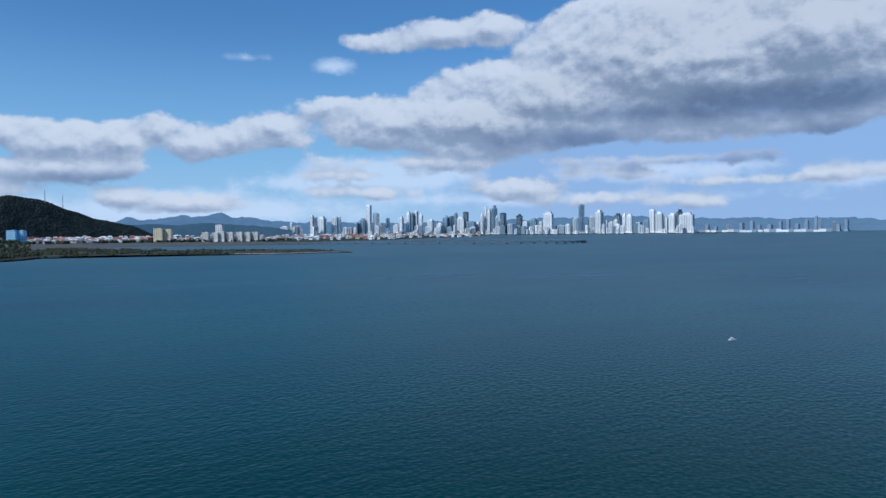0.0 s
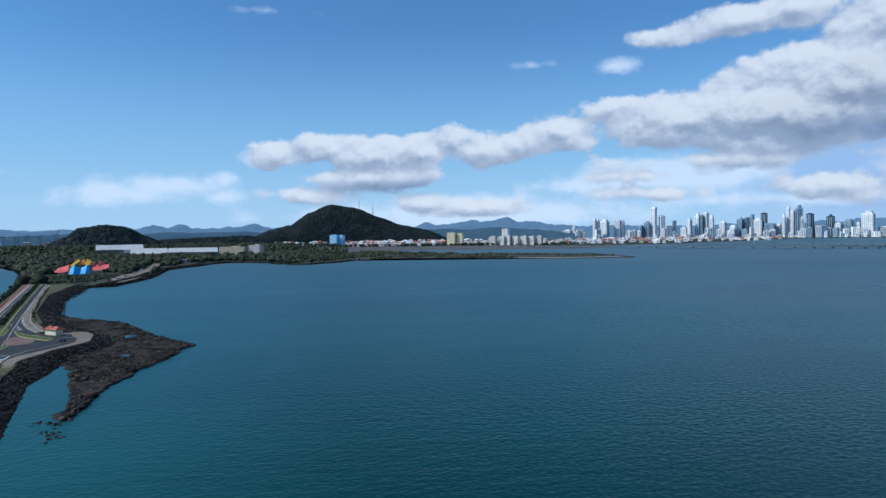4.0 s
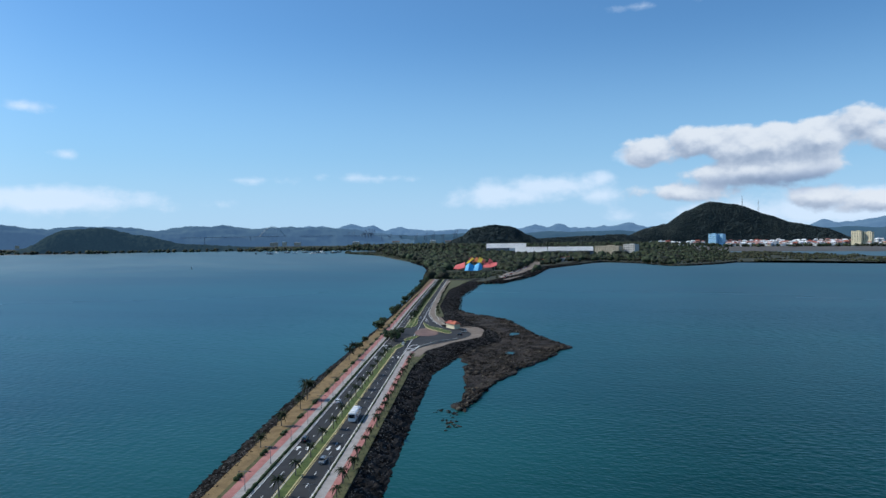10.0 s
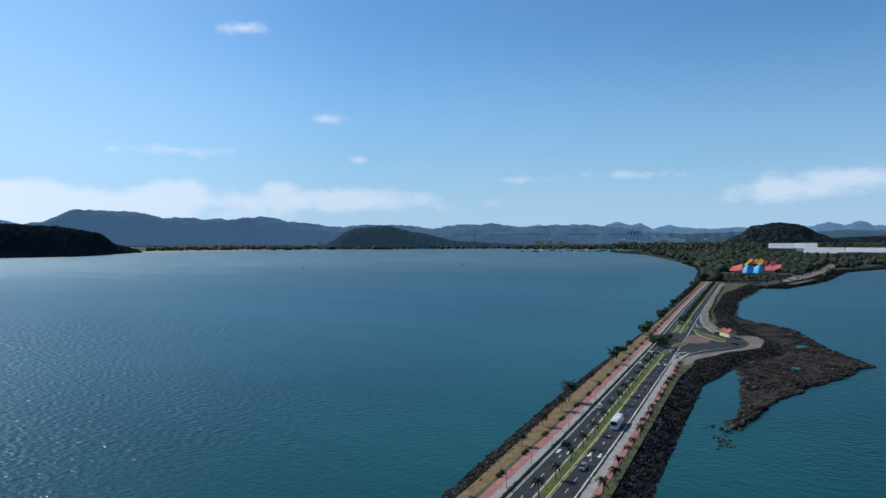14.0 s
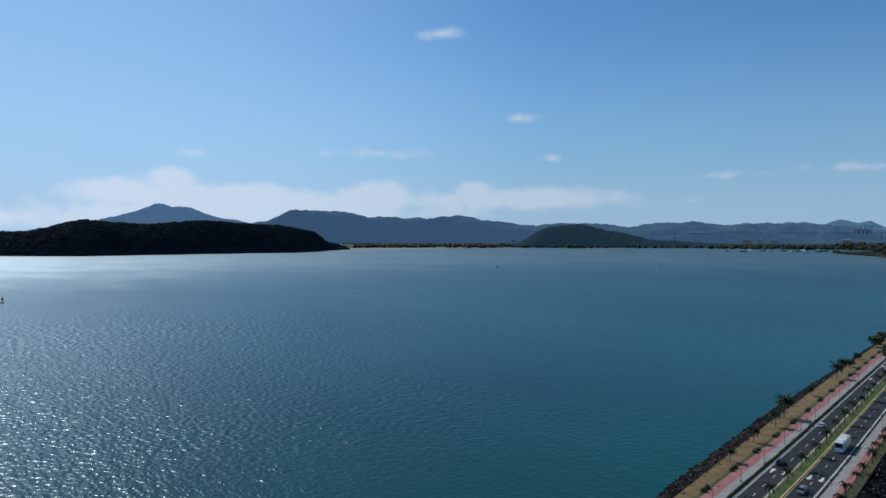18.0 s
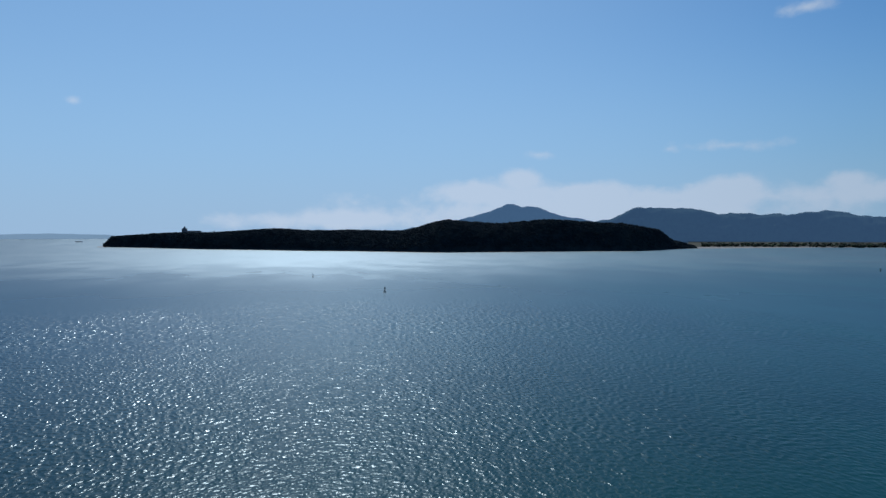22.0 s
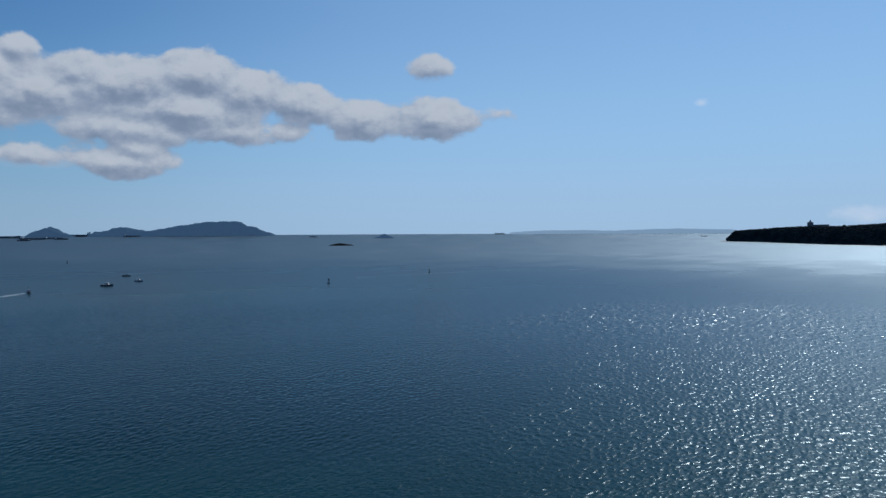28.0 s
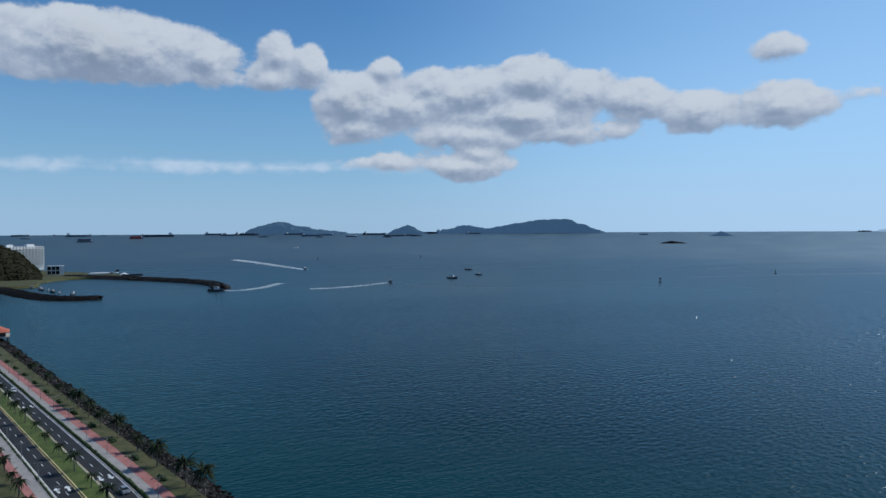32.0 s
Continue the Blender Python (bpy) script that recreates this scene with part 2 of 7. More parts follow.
def surface(name, dark, light, size=1.0, rough=0.8, bump=0.3, metal=0.0, random=0.0, fine=8.0, depth=0.1, spec=0.4, glow=None, pale=0.0):
    """Two tones mixed by patches of about size metres and by grain, with a little relief."""
    m, n, b = material(name)
    where = n.add("ShaderNodeTexCoord").outputs["Object"]
    patch = n.noise(where, 1 / size, 5.0, 0.6)
    grain = n.noise(where, fine / size, 4.0, 0.6)
    fac = n.smooth(n.math("ADD", n.math("MULTIPLY", patch, 0.65), n.math("MULTIPLY", grain, 0.35)), 0.36, 0.64)
    col = n.mix(fac, dark, light)
    if random:
        info = n.add("ShaderNodeObjectInfo").outputs["Random"]
        isle = n.add("ShaderNodeNewGeometry").outputs["Random Per Island"]
        r = n.math("FRACT", n.math("ADD", info, isle))
        shift = n.add("ShaderNodeHueSaturation")
        n.link(col, shift.inputs["Color"])
        value = n.math("ADD", 1 - random, n.math("MULTIPLY", r, 2 * random))
        if pale:      # a few stones much lighter than the rest
            value = n.math("ADD", value, n.math("MULTIPLY", n.math("POWER", n.math("FRACT", n.math("MULTIPLY", r, 57.3)), 9.0), pale))
        n.link(value, shift.inputs["Value"])
        n.link(n.math("ADD", 0.5 - random * 0.04, n.math("MULTIPLY", r, random * 0.08)), shift.inputs["Hue"])
        col = shift.outputs[0]
    n.link(col, b.inputs["Base Color"])
    n.link(n.math("ADD", rough - 0.08, n.math("MULTIPLY", grain, 0.16)), b.inputs["Roughness"])
    b.inputs["Metallic"].default_value = metal
    b.inputs["Specular IOR Level"].default_value = spec
    if glow:
        b.inputs["Emission Color"].default_value, b.inputs["Emission Strength"].default_value = (*glow, 1), 1.0
    if bump:
        bp = n.add("ShaderNodeBump")
        bp.inputs["Strength"].default_value, bp.inputs["Distance"].default_value = bump, depth
        n.link(grain, bp.inputs["Height"])
        n.link(bp.outputs[0], b.inputs["Normal"])
    return m


# the waves run before the wind along WIND, their crests lie along CREST
WIND, CREST = Vector((-0.574, 0.819, 0)), Vector((0.819, 0.574, 0))


def water():
    m = bpy.data.materials.new("sea_water")
    m.use_nodes = True
    n = Nodes(m.node_tree)
    body, sheen, gloss = n.add("ShaderNodeBsdfDiffuse"), n.add("ShaderNodeBsdfGlossy"), n.add("ShaderNodeBsdfGlossy")
    where = n.add("ShaderNodeTexCoord").outputs["Object"]

    def vec(op, a, b=None, c=None, scale=None):
        v = n.add("ShaderNodeVectorMath", operation=op)
        for value, socket in zip((a, b, c), v.inputs):
            n.put(value, socket)
        if scale is not None:
            n.put(scale, v.inputs["Scale"])
        return v.outputs["Value"] if op in ("LENGTH", "DOT_PRODUCT") else v.outputs[0]

    def pair(x, y):
        c = n.add("ShaderNodeCombineXYZ")
        n.put(x, c.inputs[0])
        n.put(y, c.inputs[1])
        return c.outputs[0]

    run, crest = vec("DOT_PRODUCT", where, WIND), vec("DOT_PRODUCT", where, CREST)
    along = vec("DOT_PRODUCT", vec("SUBTRACT", where, (-165.8, 68.8, 0)), (-0.760, 0.650, 0))
    across = vec("DOT_PRODUCT", vec("SUBTRACT", where, (-165.8, 68.8, 0)), (0.650, 0.760, 0))
    lanes = pair(run, n.math("MULTIPLY", crest, 0.3))
    # colour: sun-side darkness put into open water, silty teal bay, paler shallows beside causeway
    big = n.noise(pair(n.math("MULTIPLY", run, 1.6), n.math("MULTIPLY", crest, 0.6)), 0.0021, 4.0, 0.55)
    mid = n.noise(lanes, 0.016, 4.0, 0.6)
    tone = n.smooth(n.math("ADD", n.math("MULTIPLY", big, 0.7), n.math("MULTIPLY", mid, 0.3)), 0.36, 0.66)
    bayward = n.smooth(n.math("ADD", vec("DOT_PRODUCT", where, (-0.342, 0.940, 0)), n.math("MULTIPLY", mid, 90.0)), -420.0, 420.0)
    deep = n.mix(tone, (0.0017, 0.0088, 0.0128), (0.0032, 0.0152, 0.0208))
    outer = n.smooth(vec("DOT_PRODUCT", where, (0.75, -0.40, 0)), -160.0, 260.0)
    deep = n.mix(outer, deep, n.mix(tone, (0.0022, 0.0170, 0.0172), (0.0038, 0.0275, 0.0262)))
    bay_tint = n.mix(tone, (0.0034, 0.042, 0.043), (0.0075, 0.066, 0.063))
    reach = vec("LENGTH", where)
    # eastward the white cloud's grey reflection is put into the water colour
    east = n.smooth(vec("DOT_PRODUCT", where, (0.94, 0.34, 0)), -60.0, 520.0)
    bay_tint = n.mix(east, bay_tint, n.mix(tone, (0.0165, 0.056, 0.063), (0.0230, 0.077, 0.083)))
    # bay colour darkens from 950 to 250 m out, except eastward
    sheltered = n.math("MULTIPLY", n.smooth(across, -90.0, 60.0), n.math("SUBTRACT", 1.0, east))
    bay_tint = n.mix(n.math("MULTIPLY", n.smooth(reach, 950.0, 250.0), sheltered), bay_tint, n.mix(tone, (0.0020, 0.0340, 0.0300), (0.0038, 0.0520, 0.0440)))
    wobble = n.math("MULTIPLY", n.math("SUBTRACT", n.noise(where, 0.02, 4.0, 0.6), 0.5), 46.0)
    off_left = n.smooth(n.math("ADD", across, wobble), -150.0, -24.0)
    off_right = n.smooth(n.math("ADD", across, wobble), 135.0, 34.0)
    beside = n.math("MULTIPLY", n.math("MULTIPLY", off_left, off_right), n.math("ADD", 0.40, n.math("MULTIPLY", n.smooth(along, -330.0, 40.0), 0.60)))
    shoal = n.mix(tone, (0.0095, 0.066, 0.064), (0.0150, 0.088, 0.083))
    n.link(n.mix(n.math("MULTIPLY", beside, 0.70), n.mix(bayward, deep, bay_tint), shoal), body.inputs["Color"])
    # wind comes in patches, with slicks between them
    gust = n.smooth(n.noise(pair(n.math("MULTIPLY", run, 1.5), n.math("MULTIPLY", crest, 0.5)), 0.0050, 3.0, 0.5), 0.34, 0.62)
    lee = n.math("SUBTRACT", 1.0, n.math("MULTIPLY", beside, 0.35))
    ragged = n.math("ADD", reach, n.math("MULTIPLY", n.math("SUBTRACT", n.noise(lanes, 0.006, 3.0, 0.6), 0.5), 420.0))
    calm_far = n.math("SUBTRACT", 1.0, n.math("MULTIPLY", n.smooth(ragged, 560.0, 900.0), 0.78))
    open_sea = n.math("SUBTRACT", 1.30, n.math("MULTIPLY", bayward, 0.78))
    wind = n.math("MULTIPLY", n.math("MULTIPLY", n.math("ADD", 0.72, n.math("MULTIPLY", gust, 0.40)), open_sea), n.math("MULTIPLY", lee, calm_far))

    def slope(length, stretch, detail, steep, skew=0.0):
        """Slope of wind waves of a length in metres, taken straight from the height."""
        e = 0.16
        spot_a = pair(n.math("MULTIPLY", n.math("MULTIPLY_ADD", crest, skew, run), 2 / length), n.math("MULTIPLY", crest, 2 / (length * stretch)))
        h0 = n.noise(spot_a, 1.0, detail, 0.55)
        h1 = n.noise(vec("ADD", spot_a, (e, 0, 0)), 1.0, detail, 0.55)
        h2 = n.noise(vec("ADD", spot_a, (0, e, 0)), 1.0, detail, 0.55)
        a = n.math("MULTIPLY", n.math("SUBTRACT", h1, h0), steep / e)
        b = n.math("MULTIPLY", n.math("SUBTRACT", h2, h0), steep / e / stretch)
        return vec("ADD", vec("SCALE", tuple(WIND), scale=a), vec("SCALE", tuple(CREST), scale=b))

    # the longer waves tell farther out, the short ones only close by
    near = n.smooth(reach, 330.0, 180.0)
    middle = n.math("MULTIPLY", n.smooth(reach, 160.0, 270.0), n.smooth(reach, 580.0, 400.0))
    wide = n.math("MULTIPLY", n.smooth(reach, 380.0, 560.0), n.smooth(ragged, 900.0, 640.0))
    total = vec("ADD", slope(12.0, 4.0, 1.0, 0.09, 0.12), slope(4.2, 2.6, 1.0, 0.24, -0.1))
    total = vec("ADD", total, vec("SCALE", slope(2.4, 1.4, 0.6, 0.40, 0.2), scale=near))
    total = vec("ADD", total, vec("SCALE", slope(4.0, 1.4, 0.4, 0.43, -0.2), scale=middle))
    total = vec("ADD", total, vec("SCALE", slope(7.5, 1.4, 0.2, 0.42, 0.1), scale=wide))
    # the broad faces of the waves carry the sky's sheen, their steep small facets the sun's glints
    faces = vec("NORMALIZE", vec("SUBTRACT", (0, 0, 1), vec("SCALE", total, scale=n.math("MULTIPLY", wind, n.math("ADD", 0.22, n.math("MULTIPLY", bayward, 0.50))))))
    facets = vec("NORMALIZE", vec("SUBTRACT", (0, 0, 1), vec("SCALE", total, scale=wind)))
    n.link(faces, sheen.inputs["Normal"])
    n.link(facets, gloss.inputs["Normal"])
    far = n.smooth(ragged, 700.0, 2300.0)
    streak = n.smooth(n.noise(pair(run, n.math("MULTIPLY", crest, 0.5)), 0.010, 3.0, 0.6), 0.40, 0.64)
    distant = n.math("MULTIPLY", far, n.math("ADD", 0.18, n.math("MULTIPLY", streak, 0.12)))
    n.link(n.math("ADD", n.math("ADD", 0.20, n.math("MULTIPLY", bayward, 0.12)), distant), sheen.inputs["Roughness"])
    n.link(n.math("ADD", 0.265, distant), gloss.inputs["Roughness"])
    sheen.inputs["Color"].default_value = (0.62, 0.83, 1.0, 1)
    gloss.inputs["Color"].default_value = (0.78, 0.90, 1.0, 1)
    shine = n.add("ShaderNodeMixShader")
    shine.inputs[0].default_value = 0.52
    n.link(sheen.outputs[0], shine.inputs[1])
    n.link(gloss.outputs[0], shine.inputs[2])
    # wave faces hide one another at low angles, so the mirror share stays well under half
    rim = n.add("ShaderNodeFresnel")
    rim.inputs["IOR"].default_value = 1.33
    n.link(faces, rim.inputs["Normal"])
    both = n.add("ShaderNodeMixShader")
    n.link(n.math("MINIMUM", n.math("MULTIPLY", rim.outputs[0], 0.58), 0.28), both.inputs[0])
    n.link(body.outputs[0], both.inputs[1])
    n.link(shine.outputs[0], both.inputs[2])
    n.link(both.outputs[0], n.add("ShaderNodeOutputMaterial").inputs[0])
    return m


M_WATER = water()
M_ASPHALT = surface("asphalt", (0.014, 0.0145, 0.016), (0.027, 0.0275, 0.030), 6, 0.85, 0.2, fine=20, depth=0.02)
M_PAINT = surface("road_paint", (0.62, 0.62, 0.60), (0.80, 0.80, 0.78), 0.6, 0.6, 0.0)
M_YELLOW = surface("yellow_paint", (0.55, 0.45, 0.20), (0.66, 0.56, 0.28), 0.8, 0.6, 0.0)
M_KERB = surface("kerb_concrete", (0.34, 0.32, 0.28), (0.46, 0.44, 0.39), 1.5, 0.85, 0.2, depth=0.02)
M_WALK = surface("grey_paving", (0.26, 0.24, 0.225), (0.36, 0.335, 0.315), 3, 0.85, 0.2, random=0.10, depth=0.02)
M_RED = surface("red_paving", (0.29, 0.110, 0.096), (0.41, 0.18, 0.155), 3, 0.85, 0.2, random=0.10, depth=0.02)
M_GRASS = surface("mown_grass", (0.038, 0.066, 0.010), (0.098, 0.124, 0.024), 3, 0.9, 0.6, fine=14, depth=0.08)
M_DRY = surface("dry_grass", (0.13, 0.084, 0.032), (0.245, 0.165, 0.068), 4, 0.9, 0.6, fine=14, depth=0.08)
M_OLIVE = surface("worn_olive_grass", (0.036, 0.046, 0.012), (0.100, 0.092, 0.036), 3, 0.95, 0.6, fine=10, depth=0.1)
M_STONE = surface("pale_weathered_stone", (0.045, 0.042, 0.040), (0.16, 0.15, 0.14), 1, 0.95, 0.5, random=0.5, spec=0.1)
M_ROCK = surface("dark_rock", (0.0032, 0.0030, 0.0029), (0.017, 0.0155, 0.0145), 5, 0.95, 1.0, random=0.6, fine=9, depth=0.5, spec=0.08, pale=6.0)
M_REEF = surface("wet_reef_rock", (0.0050, 0.0045, 0.0040), (0.040, 0.033, 0.026), 9, 0.9, 1.0, random=0.6, fine=16, depth=0.5, spec=0.15, pale=4.0)
M_SOIL = surface("bare_soil", (0.14, 0.11, 0.085), (0.23, 0.185, 0.145), 12, 0.9, 0.5)
M_LAND = surface("scrub_ground", (0.016, 0.023, 0.010), (0.045, 0.044, 0.024), 60, 0.9, 0.5)
M_MUD = surface("tidal_mud", (0.062, 0.058, 0.052), (0.125, 0.115, 0.10), 80, 0.7, 0.2)
M_SAND = surface("pale_sand", (0.22, 0.195, 0.17), (0.33, 0.295, 0.26), 60, 0.8, 0.2)
# one forest toned twice: lighter for sunlit hills, darker for the backlit headland
M_FOREST_SUNLIT = surface("sunlit_hill_forest", (0.022, 0.033, 0.036), (0.046, 0.057, 0.054), 60, 1.0, 0.4, random=0.15, fine=8, depth=6, spec=0.05)
# the haze's blue is mixed into both forest tones
M_WOOD_BACKLIT = surface("woodland", (0.011, 0.019, 0.024), (0.026, 0.038, 0.042), 40, 1.0, 0.25, random=0.12, fine=8, depth=6, spec=0.05)
M_CROWN = surface("leaf_crown", (0.014, 0.030, 0.009), (0.058, 0.084, 0.026), 3, 0.8, 1.0, random=0.35, fine=9, depth=0.6)


# ---- plan: one far-shrinking map, so that things beyond 2.5 km stand closer and smaller by the same share ----
EYE = Vector((0, 0, 68.0))


def shrink(R):
    return 1.0 if R < 2500 else (2500 + 2350 * (R - 2500) / (R - 150)) / R


def warp(v):
    v = Vector(v)
    return EYE + (v - EYE) * shrink(math.hypot(v.x, v.y))


def polar(az, R, z=0.0):
    a = radians(az)
    return Vector((-math.sin(a) * R, math.cos(a) * R, z))


def table(rows, x):
    """Piecewise smooth reading of rows of (x, value)."""
    if x <= rows[0][0]:
        return rows[0][1]
    for (a, p), (b, q) in zip(rows, rows[1:]):
        if x <= b:
            f = (x - a) / (b - a)
            return p + (q - p) * (f * f * (3 - 2 * f) * 0.5 + f * 0.5)
    return rows[-1][1]


def mesh(name, verts, faces, mat, smooth=False, parent=None, label=""):
    me = bpy.data.meshes.new(name)
    me.from_pydata([tuple(v) for v in verts], [], faces)
    me.update()
    me.materials.append(mat)
    if smooth:
        me.shade_smooth()
    ob = new(name, me)
    if parent is not None:
        ob.parent = parent
    if label:
        ob["label"] = label
    return ob


def grid_faces(nu, nv, wrap=False):
    out = []
    for i in range(nu - (0 if wrap else 1)):
        j = (i + 1) % nu
        for k in range(nv - 1):
            out.append((i * nv + k, i * nv + k + 1, j * nv + k + 1, j * nv + k))
    return out


# the causeway's own axes: s along, l across (to the north-east)
ORIGIN = Vector((-165.8, 68.8))
AL, AC = Vector((-0.760, 0.650)), Vector((0.650, 0.760))
CENTRE = [(-1000, 2), (-700, 0.5), (-485, -2.3), (-353, -3.6), (-200, 1.0), (-60, 6.0), (60, 6.9), (260, 6.5), (530, 3.5), (840, 2.0), (960, 2.0)]


def spot(s, l, z=0.0):
    p = ORIGIN + AL * s + AC * l
    return Vector((p.x, p.y, z))


def centre(s):
    return table(CENTRE, s)


def rd(s, off, z):
    """A place off metres across from the road's middle."""
    return spot(s, centre(s) + off, z)


# ---- sea ----
def build_sea():
    rings = [0.0] + [20500 * (i / 130) ** 2.6 for i in range(4, 131)]
    segs = 260
    verts = [warp(polar(360 * k / segs, R, 0.0)) for R in rings for k in range(segs)]
    n = len(rings)
    faces = [(i * segs + k, (i + 1) * segs + k, (i + 1) * segs + (k + 1) % segs, i * segs + (k + 1) % segs) for i in range(n - 1) for k in range(segs)]
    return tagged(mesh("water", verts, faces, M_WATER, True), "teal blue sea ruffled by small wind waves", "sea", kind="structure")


build_sea()

# ---- causeway ----
S0, S1 = -760, 930
L_TOP = [(-760, -22), (-450, -21.5), (-338, -22.8), (-200, -18), (0, -12.5), (90, -14), (200, -14.5), (400, -14), (700, -15), (930, -18)]
L_WET = [(-760, -31), (-350, -31.5), (-200, -27), (0, -20), (130, -22), (336, -19), (585, -19), (930, -26)]
R_TOP = [(-760, 17), (-350, 15), (-200, 18), (0, 22), (170, 22.5), (224, 27), (250, 38), (285, 59), (315, 61), (328, 58), (345, 41), (396, 28), (502, 19.5), (700, 20), (808, 33), (888, 43), (930, 60)]
R_WET = [(-760, 27), (-350, 25), (-200, 26), (64, 29.5), (173, 31.5), (214, 40), (250, 55), (290, 72), (330, 70), (400, 52), (482, 38), (631, 37), (836, 57), (930, 76)]
ROAD_Z = 4.0


def build_causeway():
    step, verts = 2.5, []
    ss = [S0 + step * i for i in range(int((S1 - S0) / step) + 1)]
    cols = 46
    for s in ss:
        lt, lw, rt, rw = table(L_TOP, s), table(L_WET, s), table(R_TOP, s), table(R_WET, s)
        for k in range(cols):
            if k < 10:
                f = k / 10
                l, z = lw - 3 + (lt - lw + 3) * f, -1.0 + (ROAD_Z + 0.75) * f
                rough = 1
            elif k > cols - 15:
                f = (cols - 1 - k) / 14
                l, z = rw + 3 + (rt - rw - 3) * f, -1.0 + (ROAD_Z + 0.75) * f ** 0.85
                rough = 1
            else:
                f = (k - 10) / (cols - 25)
                l, z, rough = lt + (rt - lt) * f, ROAD_Z - 0.22, 0
            p = spot(s, l, z)
            if rough:
                q = noise.noise(p * 0.35) * 0.7 + noise.noise(p * 0.9) * 0.5
                p.z += q * (0.3 + 1.1 * math.sin(math.pi * min(1, f)))
                p.x += noise.noise(p * 0.5 + Vector((9, 0, 0))) * 0.8
                p.y += noise.noise(p * 0.5 + Vector((0, 7, 0))) * 0.8
            verts.append(p)
    return tagged(mesh("ground", verts, grid_faces(len(ss), cols), M_ROCK), "causeway embankment of dark basalt rubble rising from the sea", "causeway", kind="structure")


build_causeway()


def strip(name, off0, off1, z, s0, s1, mat, thick=0.3, step=5.0, absolute=False):
    """A slab that follows the causeway between two offsets (numbers or functions of s)."""
    n = max(2, int((s1 - s0) / step) + 1)
    verts = []
    for i in range(n):
        s = s0 + (s1 - s0) * i / (n - 1)
        a = off0(s) if callable(off0) else off0
        b = off1(s) if callable(off1) else off1
        place = spot if absolute else rd
        verts += [place(s, a, z - thick), place(s, a, z), place(s, b, z), place(s, b, z - thick)]
    faces = [(i * 4 + k, i * 4 + k + 1, i * 4 + 5 + k, i * 4 + 4 + k) for i in range(n - 1) for k in range(3)]
    faces += [(3, 2, 1, 0), (n * 4 - 4, n * 4 - 3, n * 4 - 2, n * 4 - 1)]
    return mesh(name, verts, faces, mat)


HALF = [(-760, 2.3), (-330, 2.2), (-150, 1.7), (0, 1.3), (150, 1.4), (240, 1.8), (300, 2.0), (930, 2.0)]


def half(s):
    return table(HALF, s)


Z = ROAD_Z
tagged(strip("road", lambda s: -7.7, lambda s: -half(s) - 0.3, Z, S0, S1, M_ASPHALT), "dark asphalt carriageway beside the red promenade", "road", kind="structure")
tagged(strip("road", lambda s: half(s) + 0.3, lambda s: 7.9, Z, S0, S1, M_ASPHALT), "dark asphalt carriageway on the sheltered side", "road", kind="structure")
tagged(strip("median", lambda s: -half(s), lambda s: half(s), Z + 0.22, S0, 236, M_GRASS), "raised green grass median between the carriageways", "median", kind="structure")
tagged(strip("median", lambda s: -half(s), lambda s: half(s), Z + 0.22, 330, S1, M_GRASS), "raised green grass median beyond the junction", "median", kind="structure")
tagged(strip("pavement", -14.2, -11.6, Z + 0.16, S0, S1, M_RED), "red paved cycle path along the seaward side", "pavement", kind="structure")
tagged(strip("pavement", -11.6, -9.2, Z + 0.15, S0, S1, M_WALK), "pale grey paved footway beside the red path", "pavement", kind="structure")
tagged(strip("pavement", 8.3, 11.2, Z + 0.15, S0, 225, M_WALK), "pale grey paved footway on the sheltered side", "pavement", kind="structure")
tagged(strip("pavement", 11.2, 13.1, Z + 0.16, S0, 225, M_RED), "red paved path on the sheltered side", "pavement", kind="structure")
tagged(strip("verge", lambda s: table(L_TOP, s) - centre(s) - 0.3, -14.2, Z + 0.05, -210, S1, M_DRY), "strip of dry yellow grass above the rocks", "verge", kind="structure")
tagged(strip("verge", lambda s: table(L_TOP, s) - centre(s) - 0.3, -14.2, Z + 0.05, S0, -210, M_OLIVE), "strip of worn olive grass above the rocks", "verge", kind="structure")
tagged(strip("verge", 13.1, lambda s: table(R_TOP, s) - centre(s) + 0.3, Z + 0.05, S0, 215, M_OLIVE), "strip of patchy green grass above the rocks", "verge", kind="structure")
tagged(strip("verge", -15.5, -14.2, Z + 0.07, -210, S1, M_OLIVE), "thin greenish grass edge beside the red path", "verge", kind="structure")


# ---- hills and land ----
CANOPY = []


